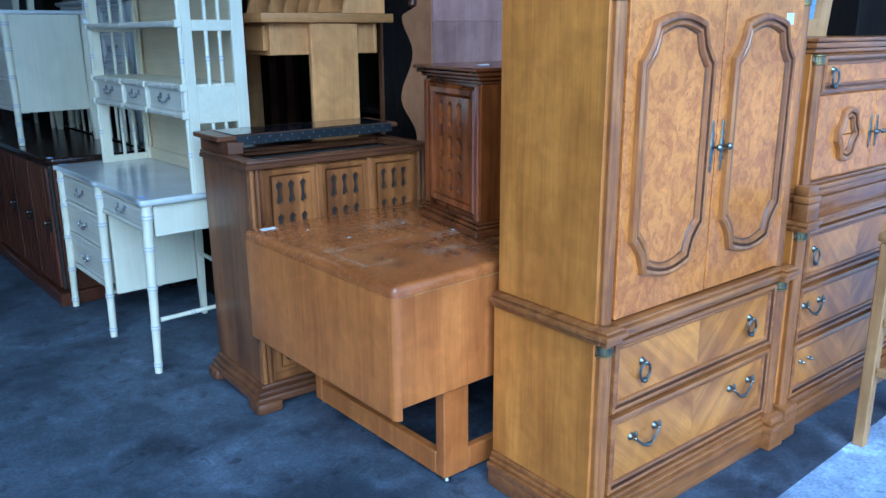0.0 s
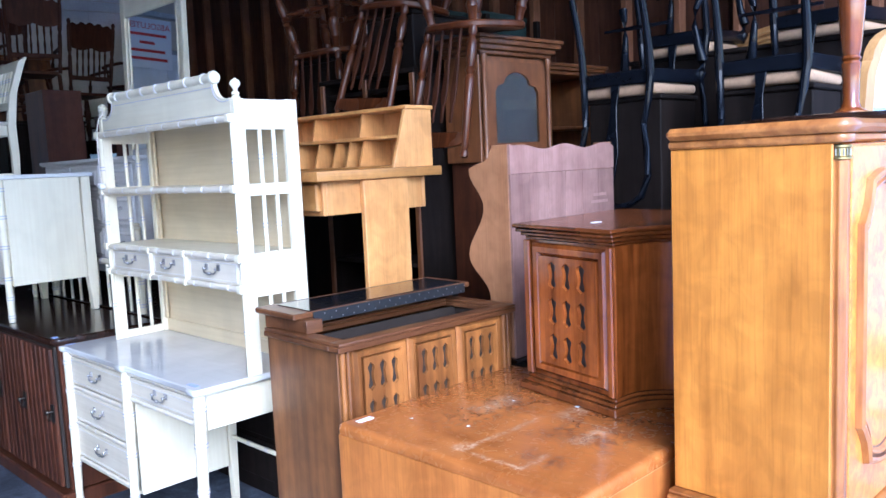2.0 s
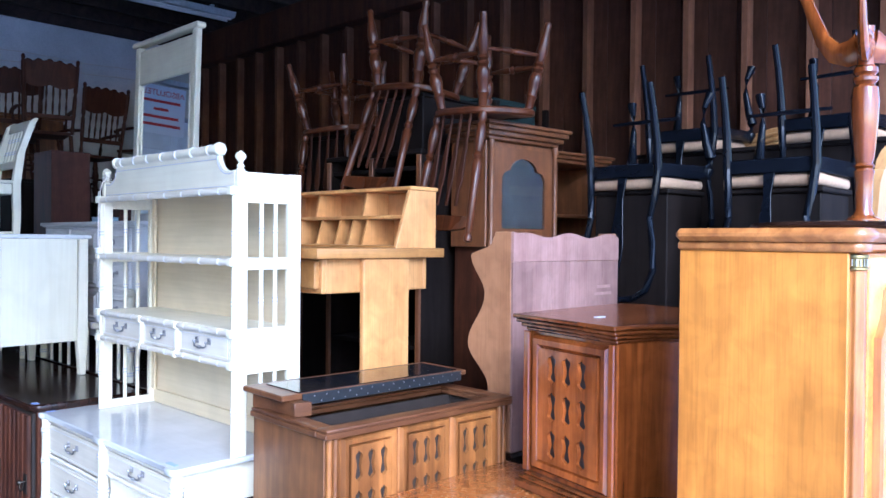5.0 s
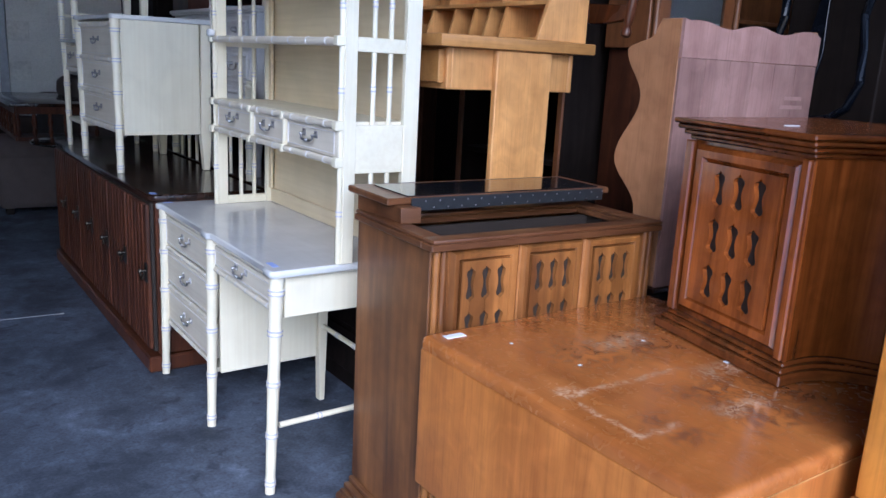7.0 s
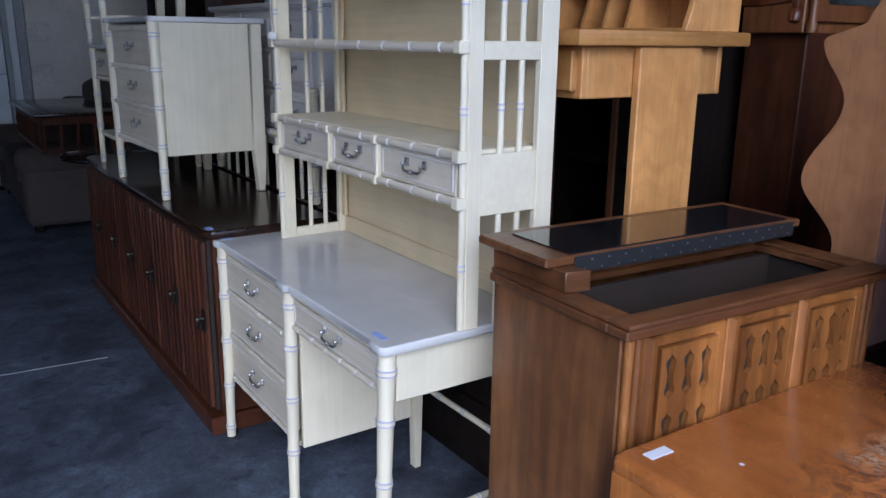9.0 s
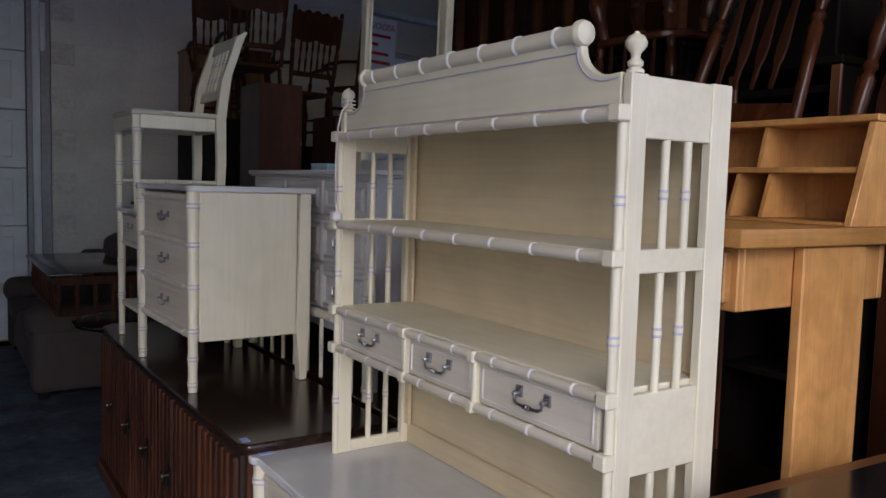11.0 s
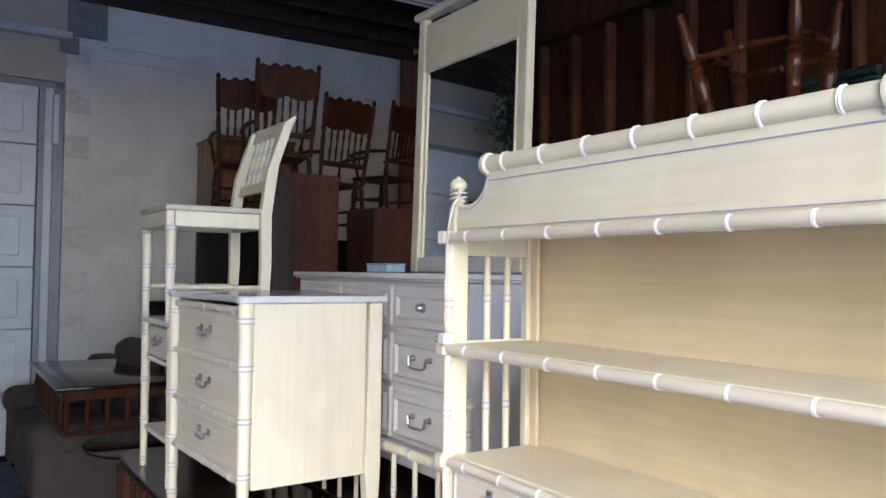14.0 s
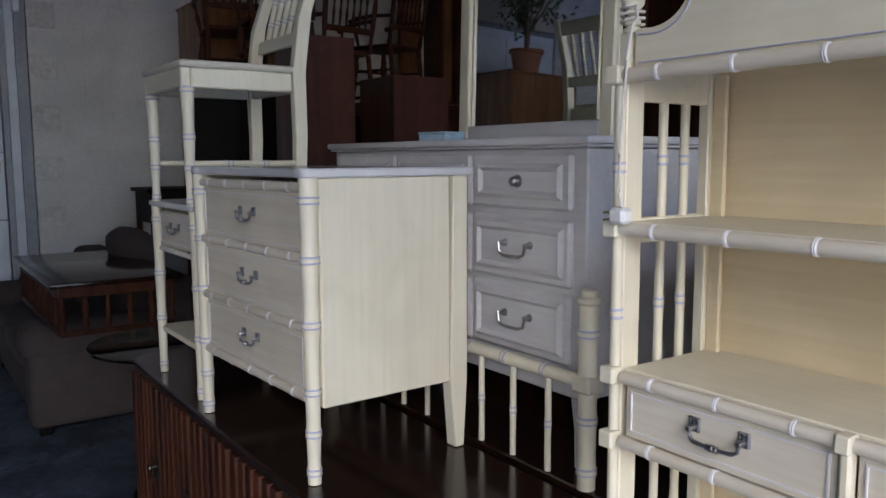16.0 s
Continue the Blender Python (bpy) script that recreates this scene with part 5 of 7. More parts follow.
for k, (a, b) in enumerate(((0.066, W / 2 - 0.003), (W / 2 + 0.003, W - 0.066))):
    d = boxed("door", "burl", hb, a, b, 0.014, 0.0335, 0.93, 1.208, 0.003, "burl veneered door")
    cusped_panel(d, a + 0.12, b - 0.12, 0.975, 1.165, 0.0138, 0.055, "honey_trim", "burl")
    xh = b - 0.022 if k == 0 else a + 0.022
    bm = bm_new()
    lathe(bm, [(0.002, -0.06), (0.006, -0.05), (0.004, -0.04), (0.010, -0.008), (0.010, 0.008), (0.004, 0.04), (0.006, 0.05), (0.002, 0.06)], Matrix.Translation((xh, 0.012, 1.065)) @ Matrix.Diagonal((1, 0.5, 1, 1)), 12)
    lathe(bm, [(0.005, 0), (0.004, 0.016), (0.010, 0.020), (0.005, 0.032)], pose(xh, 0.010, 1.065, 90, 0, 0), 12)
    part("handle", bm, "bronze", d, "dark bronze spindle pull")

# arched oak mirror standing on the chest
om = thing("arched_mirror", pose(2.84, 1.22, 1.396, 4, 0, TILT_R), "arched light oak mirror standing on a tall chest", "mirror")
arch = lambda w, h, r: [(-w, 0.0), (-w, h), (-w + 0.02, h + 0.035)] + [(-(w - 0.03) * math.cos(math.pi * k / 12), h + 0.04 + r * math.sin(math.pi * k / 12)) for k in range(13)] + [(w - 0.02, h + 0.035), (w, h), (w, 0.0)]
outer, inner = arch(0.36, 0.33, 0.12), [(x * 0.80, 0.06 + z * 0.83) for x, z in arch(0.36, 0.33, 0.12)]
bm = bm_new()
for dy in (0.0, 0.028):
    ring_frame(bm, outer, inner, dy, dy)
ring_frame(bm, outer, outer, 0.0, 0.028)
ring_frame(bm, inner, inner, 0.0, 0.028)
part("frame", bm, "oak_light", om)
bm = bm_new()
prism(bm, inner, 0.012, 0.016)
part("glass", bm, "mirror", om, "silvered mirror glass")

# upturned pedestal table on the wardrobe
pt = thing("pedestal_table", pose(2.36, 1.22, 1.581, 0, 0, 0), "upturned reddish pedestal table on top of the wardrobe", "table")
bm = bm_new()
lathe(bm, [(0.28, 0.0), (0.295, 0.004), (0.30, 0.012), (0.29, 0.022), (0.27, 0.024)], None, 40)
part("tabletop", bm, "dark_top", pt)
bm = bm_new()
lathe(bm, [(0.045, 0.0245), (0.045, 0.035), (0.028, 0.045), (0.022, 0.06), (0.024, 0.15), (0.027, 0.168), (0.022, 0.175), (0.028, 0.182), (0.022, 0.190), (0.026, 0.21), (0.034, 0.30), (0.037, 0.36), (0.033, 0.40), (0.024, 0.408), (0.033, 0.418), (0.033, 0.428), (0.026, 0.434), (0.033, 0.442), (0.031, 0.455), (0.022, 0.462), (0.022, 0.57)], None, 20)
part("pedestal", bm, "mahog", pt)
for a in (-168, -48, 72):
    bm = bm_new()
    pts = [(0.015, 0, 0.515), (0.05, 0, 0.505), (0.095, 0, 0.515), (0.135, 0, 0.56), (0.165, 0, 0.63), (0.195, 0, 0.70), (0.235, 0, 0.745), (0.275, 0, 0.755)]
    sweep(bm, pts, [0.050, 0.040, 0.030, 0.024, 0.020, 0.017, 0.015, 0.018], 10, 0.5)
    part("foot", bm, "mahog", pt, at=pose(0, 0, 0, 0, 0, a))

# light wooden bar stool beside the tall chest
st = thing("bar_stool", pose(3.04, 0.62, 0), "plain light wooden bar stool", "stool")
for x in (-0.17, 0.17):
    for y in (-0.15, 0.15):
        bm = bm_new()
        box(bm, x - 0.021, x + 0.021, y - 0.02, y + 0.02, 0, 0.74, 0.004)
        part("leg", bm, "oak_light", st)
bm = bm_new()
box(bm, -0.20, 0.20, -0.18, 0.18, 0.7405, 0.775, 0.012, 2)
part("seat", bm, "oak_light", st)
for z in (0.22, 0.40):
    for y in (-0.15, 0.15):
        boxed("rung", "oak_light", st, -0.148, 0.148, y - 0.012, y + 0.012, z, z + 0.03)
    for x in (-0.17, 0.17):
        boxed("rung", "oak_light", st, x - 0.012, x + 0.012, -0.129, 0.129, z + 0.05, z + 0.08)

# ---- drop-leaf sewing table in front ----
tab = thing("drop_leaf_table", pose(1.365, 1.492, 0, 0, 0, -0.5), "orange-brown veneered drop-leaf table with a scratched top", "table")
W, D, H = 0.86, 0.908, 0.735
bm = bm_new()
box(bm, 0.0, W, 0.0, D, H - 0.035, H)
rim = [e for e in bm.edges if all(v.co.z > H - 0.001 for v in e.verts) or abs(e.verts[0].co.z - e.verts[1].co.z) > 0.01]
bmesh.ops.bevel(bm, geom=rim, offset=0.020, segments=4, affect="EDGES", profile=0.5)
part("tabletop", bm, "worn", tab, "scratched and water-stained walnut top")
bm = bm_new()
box(bm, 0.001, 0.022, 0.024, D - 0.002, 0.318, H - 0.0355, 0.008, 3)
part("drop_leaf", bm, "orange", tab)
bm = bm_new()
slab(bm, [(0.0015 + 0.024 * (1 - math.sin(a)), 0.0015 + 0.024 * (1 - math.cos(a))) for a in (math.pi / 2 * k / 8 for k in range(9))] + [(0.0255, 0.0235)], 0.318, H - 0.0355)
part("rounded_corner", bm, "orange", tab)
boxed("front_panel", "orange", tab, 0.026, W - 0.02, 0.0015, 0.024, 0.355, H - 0.036, 0.003)
boxed("edge_band", "maple", tab, 0.03, W - 0.02, -0.0005, 0.0010, H - 0.0385, H - 0.0365, 0, "pale chipped edge")
boxed("back_panel", "orange", tab, 0.024, W - 0.02, D - 0.026, D - 0.006, 0.355, H - 0.036, 0.003)
boxed("side_panel", "orange", tab, W - 0.04, W - 0.02, 0.0265, D - 0.0265, 0.355, H - 0.036, 0.003)
for y in (0.05, D - 0.11):
    boxed("post", "orange", tab, 0.225, 0.33, y, y + 0.045, 0.02, 0.70, 0.004)
    boxed("post", "orange", tab, W - 0.20, W - 0.10, y, y + 0.045, 0.02, 0.70, 0.004)
    boxed("cross_rail", "orange", tab, 0.331, W - 0.201, y, y + 0.03, 0.02, 0.10, 0.004)
boxed("floor_rail", "orange", tab, 0.225, 0.26, 0.0955, D - 0.111, 0.02, 0.10, 0.004)
for x in (0.25, W - 0.15):
    for y in (0.07, D - 0.09):
        bm = bm_new()
        lathe(bm, [(0.014, 0), (0.016, 0.004), (0.010, 0.010), (0.008, 0.0205)], pose(x, y, 0), 10)
        part("glide", bm, "pewter", tab)
boxed("price_tag", "paper", tab, 0.042, 0.100, D - 0.066, D - 0.042, H, H + 0.0015, 0, "white paper tag")
boxed("price_tag", "paper", tab, 0.56, 0.595, 0.392, 0.405, H, H + 0.0015, 0, "white paper tag")
boxed("paint_chip", "paper", tab, 0.165, 0.173, 0.74, 0.748, H, H + 0.001, 0, "fleck of white paint")
boxed("paint_chip", "paper", tab, 0.217, 0.227, 0.55, 0.558, H, H + 0.001, 0, "fleck of white paint")
boxed("paint_chip", "paper", tab, 0.493, 0.500, 0.60, 0.607, H, H + 0.001, 0, "fleck of white paint")

# ---- carved six-sided end cabinet on the table ----
ped = thing("end_cabinet", pose(1.928, 1.738, 0.7365, 0, 0, 0), "red-brown six-sided end cabinet with fretwork panels on the table", "cabinet")
A, B, C = Vector((0.105, 0.410)), Vector((0.0, 0.0)), Vector((0.20, -0.12))


def outline(o):
    """The cabinet's plan, o larger all round; the face between B and C is hollowed."""
    b, c = Vector((B.x - o, B.y - o * 0.45)), Vector((C.x - o * 0.2, C.y - o))
    hollow = [b + (c - b) * (k / 8) + Vector((0.515, 0.857)) * (0.046 * math.sin(math.pi * k / 8)) for k in range(1, 8)]
    return [(A.x - o, A.y + o * 0.6), tuple(b)] + [tuple(v) for v in hollow] + [tuple(c), (0.50, -0.12 - o), (0.68 + o, 0.02), (0.70 + o, 0.41 + o * 0.6)]


bm = bm_new()
slab(bm, outline(-0.012), 0.05, 0.515)
part("body", bm, "mahog", ped)
for name, steps in (("plinth", [(0.0, 0.026, 0.034), (0.0265, 0.038, 0.022), (0.0385, 0.05, 0.008)]), ("cornice", [(0.5155, 0.528, 0.002), (0.5285, 0.542, 0.018), (0.5425, 0.556, 0.034), (0.5565, 0.570, 0.044)])):
    for z0, z1, o in steps:
        bm = bm_new()
        slab(bm, outline(o), z0, z1, 0.004)
        part(name, bm, "mahog_x", ped)
for p, q, wide in ((A, B, True), (B, C, False)):
    d = (q - p)
    w = d.length
    ang = math.degrees(math.atan2(d.y, d.x))
    holder = boxed("corner_stile", "mahog", ped, -0.006, 0.0035, -0.008, 0.004, 0.052, 0.513, 0.002)
    holder.matrix_basis = pose(p.x, p.y, 0, 0, 0, ang)
    if wide:
        fret_panel(holder, 0.035, w - 0.03, 0.065, 0.505, 0.004, 4, 3, "mahog", 0.040)
        for xa in (0.004, w - 0.026):
            boxed("reeded_stile", "mahog", holder, xa, xa + 0.024, -0.012, 0.006, 0.052, 0.514, 0.004)
    else:
        bm = bm_new()
        pts = []
        for k in range(11):
            f = k / 10
            pts.append((0.004 + (w - 0.008) * f, 0.002 + 0.046 * math.sin(f * math.pi)))
        slab(bm, pts + [(w - 0.004, 0.060), (0.004, 0.060)], 0.052, 0.513)
        part("concave_side", bm, "mahog", holder)
boxed("price_tag", "paper", ped, 0.15, 0.19, 0.16, 0.178, 0.5705, 0.572, 0, "white paper tag")

# ---- fretted bar cabinet with its lid folded back ----
bar = thing("bar_cabinet", pose(1.415, 2.412, 0, 0, 0, -3.0), "brown oak bar cabinet with fretwork panels and folded-back lid", "cabinet")
W, D, H = 0.80, 0.44, 0.975
for xa in (0.0, W - 0.02):
    boxed("side_panel", "bar_side", bar, xa, xa + 0.02, 0.02, D, 0.10, H - 0.032, 0.003)
boxed("back_panel", "bar_side", bar, 0.021, W - 0.021, D - 0.015, D, 0.10, H - 0.032, 0)
# well floor and added linings carry the well's shade in their colour
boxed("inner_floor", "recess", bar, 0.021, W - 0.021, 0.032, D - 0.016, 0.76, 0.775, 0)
boxed("shade_back", "recess", bar, 0.021, W - 0.021, 0.285, 0.297, 0.776, H - 0.033, 0)
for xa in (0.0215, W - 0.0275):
    boxed("shade_side", "recess", bar, xa, xa + 0.006, 0.033, 0.284, 0.776, H - 0.033, 0)
boxed("front_frame", "bar", bar, 0.021, W - 0.021, 0.012, 0.031, 0.10, H - 0.032, 0.002)
for x in (0.002, W - 0.047):
    for j in range(2):
        bm = bm_new()
        lathe(bm, [(0.010, 0.10), (0.010, H - 0.033)], pose(x + 0.012 + j * 0.022, 0.012, 0), 12)
        part("reed", bm, "bar", bar)
for k in range(3):
    x0 = 0.056 + k * 0.232
    boxed("post", "bar", bar, x0 + 0.2215, x0 + 0.2285, 0.003, 0.0115, 0.11, H - 0.033, 0.003) if k < 2 else None
    fret_panel(bar, x0, x0 + 0.218, 0.13, H - 0.036, 0.0118, 4, 6, "bar", 0.030, 0.60)
moulding(bar, "plinth", "bar_x", 0.0, W, 0.008, D, [(0.030, 0.062, 0.042), (0.0625, 0.080, 0.030), (0.0805, 0.0995, 0.012)])
for x0 in (-0.055, W - 0.055):
    for y0 in (-0.055, D - 0.085):
        bm = bm_new()
        box(bm, x0, x0 + 0.11, y0, y0 + 0.10, 0.0, 0.05, 0.016, 2)
        part("foot", bm, "bar_x", bar)
rim = bm_new()
for a in ((-0.014, W + 0.014, -0.010, 0.045), (-0.014, 0.045, 0.0455, D), (W - 0.045, W + 0.014, 0.0455, D), (0.0455, W - 0.0455, 0.315, D)):
    box(rim, *a, H - 0.031, H - 0.012, 0.003)
    box(rim, a[0] + 0.004 * (a[0] < 0), a[1], a[2], a[3], H - 0.0115, H, 0.004, 2)
part("rim", rim, "bar_x", bar)
bm = bm_new()
for x in (0.22, 0.40):
    lathe(bm, [(0.060, 0.776), (0.062, 0.90), (0.055, 0.902), (0.053, 0.80)], pose(x, 0.13, 0), 18)
part("bottle_rack", bm, "black_wood", bar, "dark round bottle holders")
LZ = H + 0.024
lid = boxed("lid", "bar_x", bar, -0.014, W + 0.014, 0.235, D + 0.05, LZ + 0.022, LZ + 0.042, 0.004, "folded-back lid with black inlay")
boxed("lid_inlay", "black_lam", lid, 0.055, W - 0.030, 0.245, D + 0.01, LZ + 0.0425, LZ + 0.0455, 0, "glossy black laminate")
boxed("hinge_strip", "strip", lid, 0.06, W - 0.02, 0.2285, 0.2345, LZ + 0.004, LZ + 0.041, 0.001, "studded black hinge strip")
for j in range(15):
    for z in (LZ + 0.012, LZ + 0.031):
        bm = bm_new()
        lathe(bm, [(0.0030, 0), (0.0022, 0.0016), (0.001, 0.0022)], pose(0.085 + j * 0.048 + (0.02 if z > LZ + 0.02 else 0), 0.2285, z, 90, 0, 0), 8)
        part("stud", bm, "pewter", lid)
bm = bm_new()
slab(bm, [(0.010, 0.20), (0.070, 0.19), (0.058, 0.225), (0.074, 0.255), (0.050, D), (-0.004, D), (0.012, 0.34)], H + 0.0005, LZ + 0.0215, 0.002)
part("lid_support", bm, "bar_x", lid)

# ---- dark chest under the maple desk, then the desk ----
dk = thing("dark_chest", pose(1.86, 4.20, 0, 0, 0, WEST), "near-black chest under the maple desk", "chest")
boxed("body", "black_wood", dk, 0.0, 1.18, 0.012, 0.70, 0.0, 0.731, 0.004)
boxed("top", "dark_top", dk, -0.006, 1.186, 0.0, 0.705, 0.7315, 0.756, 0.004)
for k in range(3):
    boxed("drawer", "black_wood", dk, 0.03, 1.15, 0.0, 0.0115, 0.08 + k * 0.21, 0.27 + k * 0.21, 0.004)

md = thing("maple_desk", pose(1.838, 4.085, 0.757, 0, 0, WEST), "pale maple student desk with cubbyhole hutch on a dark chest", "desk")
W, D, H = 1.05, 0.72, 0.752
bm = bm_new()
box(bm, 0, W, 0, D, H - 0.042, H, 0.006, 2)
part("desktop", bm, "maple_x", md)
for xa in (0.02, W - 0.045):
    boxed("end_leg", "maple", md, xa, xa + 0.028, 0.255, 0.515, 0.0, H - 0.043, 0.004)
boxed("apron", "maple", md, 0.049, W - 0.046, 0.06, 0.08, H - 0.185, H - 0.043, 0.003)
boxed("apron", "maple", md, 0.049, W - 0.046, 0.63, 0.65, H - 0.185, H - 0.043, 0.003)
boxed("end_apron", "maple", md, W - 0.075, W - 0.047, 0.0805, 0.6295, H - 0.185, H - 0.043, 0.003)
boxed("end_apron", "maple", md, 0.05, 0.075, 0.0805, 0.6295, H - 0.185, H - 0.043, 0.003)
d = boxed("drawer", "maple_x", md, 0.12, W - 0.062, 0.036, 0.0595, H - 0.165, H - 0.052, 0.004)
bm = bm_new()
lathe(bm, [(0.012, 0), (0.008, 0.01), (0.014, 0.018), (0.006, 0.024)], pose(W / 2, 0.036, H - 0.11, 90, 0, 0), 12)
part("knob", bm, "maple", d)
cub = thing("cubby_hutch", md.matrix_basis @ pose(0, 0, H + 0.0005), "pale maple cubbyhole hutch with sloping sides", "hutch")
CH = 0.256
for xa in (0.05, W - 0.038):
    bm = bm_new()
    prism(bm, [(0.435, 0.0), (0.68, 0.0), (0.68, CH), (0.52, CH)], xa, xa + 0.02, pose(0, 0, 0, 0, 0, 90) @ Matrix.Diagonal((1, -1, 1, 1)), 0.002)
    part("side", bm, "maple", cub)
boxed("top", "maple_x", cub, 0.045, W - 0.012, 0.515, 0.69, CH + 0.0005, CH + 0.018, 0.003)
boxed("shelf", "maple_x", cub, 0.071, W - 0.039, 0.49, 0.66, 0.13, 0.145, 0.002)
boxed("back", "maple", cub, 0.071, W - 0.039, 0.661, 0.675, 0.0, CH, 0)
boxed("base", "maple_x", cub, 0.071, W - 0.039, 0.44, 0.66, 0.0, 0.010, 0.002)
for xd in (0.25, 0.42, 0.56, 0.66, 0.76):
    bm = bm_new()
    prism(bm, [(0.462, 0.011), (0.66, 0.011), (0.66, 0.129), (0.50, 0.129)], xd, xd + 0.012, pose(0, 0, 0, 0, 0, 90) @ Matrix.Diagonal((1, -1, 1, 1)))
    part("divider", bm, "maple", cub)
for xd in (0.36, 0.72):
    bm = bm_new()
    prism(bm, [(0.502, 0.146), (0.66, 0.146), (0.66, CH - 0.001), (0.53, CH - 0.001)], xd, xd + 0.012, pose(0, 0, 0, 0, 0, 90) @ Matrix.Diagonal((1, -1, 1, 1)))
    part("divider", bm, "maple", cub)

# ---- pine hutch turned back to front, beside the bar cabinet ----
base = thing("low_chest", pose(2.29, 2.42, 0), "dark low chest behind the drop-leaf table", "chest")
boxed("body", "black_wood", base, 0.0, 0.74, 0.0, 0.36, 0.0, 0.715, 0.004)
boxed("top", "dark_top", base, -0.006, 0.746, -0.006, 0.366, 0.7155, 0.735, 0.004)
ph = thing("pine_hutch", pose(2.298, 2.42, 0.736, 0, 0, -1.5), "pine hutch with scalloped sides, bare back turned outwards", "hutch")
W, H, D = 0.712, 0.845, 0.26
scal = [(0.0, 0.0), (W, 0.0), (W, H - 0.02)] + [(W - W * k / 24, H - 0.02 + 0.010 * math.sin(k / 24 * math.pi * 5) + 0.008) for k in range(1, 24)] + [(0.0, H)]
bm = bm_new()
prism(bm, [(x, z) for x, z in scal if z >= H - 0.13 or z == 0][2:] + [(0.0, H - 0.115), (W, H - 0.115)], 0.0, 0.012)
part("back_board", bm, "pine_pink", ph, "bare pinkish top board")
for k in range(6):
    x0 = W * k / 6
    boxed("back_plank", "pine_pink", ph, x0 + 0.0008, x0 + W / 6 - 0.0008, 0.002, 0.012, 0.0, H - 0.1165, 0.001, "bare pinkish plank")
boxed("stamp", "stamp", ph, W - 0.16, W - 0.06, 0.0012, 0.0018, H - 0.235, H - 0.222, 0, "faded ink stamp")
boxed("stamp", "stamp", ph, W - 0.18, W - 0.05, 0.0012, 0.0018, H - 0.265, H - 0.252, 0, "faded ink stamp")
knots = [(0.0, 0.13), (0.24, 0.130), (0.40, 0.240), (0.60, 0.150), (0.750, 0.225), (0.80, 0.115), (H, 0.095)]
wave = [(0.012, 0.0)]
for (za, da), (zb, db) in zip(knots, knots[1:]):
    for k in range(8):
        f = k / 8
        wave.append((da + (db - da) * (0.5 - 0.5 * math.cos(f * math.pi)), za + (zb - za) * f))
wave += [(knots[-1][1], H), (0.012, H)]
for xa in (0.0, W - 0.02):
    bm = bm_new()
    prism(bm, wave, xa, xa + 0.02, pose(0, 0, 0, 0, 0, 90) @ Matrix.Diagonal((1, -1, 1, 1)), 0.003)
    part("side", bm, "pine", ph, "scalloped pine side")
for z in (0.02, 0.30, 0.55):
    boxed("shelf", "pine", ph, 0.021, W - 0.021, 0.013, D * 0.6, z, z + 0.02)

# ---- long-case clock ----
clk = thing("longcase_clock", pose(2.87, 3.05, 0.062, 0, 0, -3), "brown oak longcase clock with an arched glazed hood", "clock")
W, D = 0.56, 0.28
# plinth and trunk use a darker wood to paint the shadow they stand in
boxed("plinth", "dark", clk, 0.0, W, 0.0, D, -0.062, 0.45, 0.004)
boxed("trunk", "dark", clk, 0.05, W - 0.05, 0.03, D, 0.4505, 1.45, 0.004)
boxed("hood", "clock", clk, 0.02, W - 0.02, 0.03, D, 1.4505, 1.98, 0.004)
bm = bm_new()
for z0, z1, o in ((1.9805, 2.00, 0.01), (2.0005, 2.025, 0.03), (2.0255, 2.05, 0.05), (2.0505, 2.07, 0.062)):
    box(bm, 0.02 - o, W - 0.02 + o, 0.012 - o, D, z0, z1, 0.006, 2)
part("cornice", bm, "clock", clk)
bm = bm_new()
for k in range(16):
    box(bm, 0.03 + k * 0.0315, 0.046 + k * 0.0315, 0.004, 0.0115, 1.985, 2.0)
part("dentils", bm, "clock", clk)
aro = [(0.055, 1.49), (W - 0.055, 1.49), (W - 0.055, 1.95), (0.055, 1.95)]
ari = [(0.115, 1.545), (W - 0.115, 1.545), (W - 0.115, 1.80), (W - 0.135, 1.83), (W - 0.16, 1.835)] + [(W / 2 + 0.10 * math.cos(math.pi * k / 10), 1.84 + 0.06 * math.sin(math.pi * k / 10)) for k in range(11)] + [(0.16, 1.835), (0.135, 1.83), (0.115, 1.80)]
big = [(0.055, 1.49), (W - 0.055, 1.49), (W - 0.055, 1.80), (W - 0.055, 1.88), (W - 0.055, 1.95)] + [(W - 0.055 - (W - 0.11) * k / 10, 1.95) for k in range(11)] + [(0.055, 1.95), (0.055, 1.88), (0.055, 1.80)]
bm = bm_new()
ring_frame(bm, big, ari, 0.010, 0.010)
ring_frame(bm, ari, ari, 0.010, 0.029)
ring_frame(bm, big, big, 0.010, 0.029)
dr = part("hood_door", bm, "clock", clk)
boxed("dial", "clock_face", dr, 0.10, W - 0.10, 0.0262, 0.029, 1.53, 1.91, 0)
boxed("glass", "glass", dr, 0.10, W - 0.10, 0.016, 0.019, 1.53, 1.91, 0, "dark glazing")
for x in (0.035, W - 0.035):
    bm = bm_new()
    lathe(bm, [(0.016, 1.452), (0.018, 1.48), (0.012, 1.49), (0.014, 1.60), (0.015, 1.75), (0.012, 1.93), (0.018, 1.94), (0.016, 1.979)], pose(x, 0.008, 0), 14)
    part("hood_column", bm, "clock", clk)


# ---- turned chairs piled upside down ----
TURN_LEG = [(0.0138, 0.0), (0.0179, 0.03), (0.0152, 0.1), (0.0221, 0.22), (0.0276, 0.34), (0.0193, 0.44), (0.0276, 0.47), (0.0179, 0.5), (0.029, 0.53), (0.0207, 0.57), (0.0304, 0.61), (0.0317, 0.7), (0.0221, 0.8), (0.029, 0.84), (0.0221, 0.88), (0.0193, 1.0)]


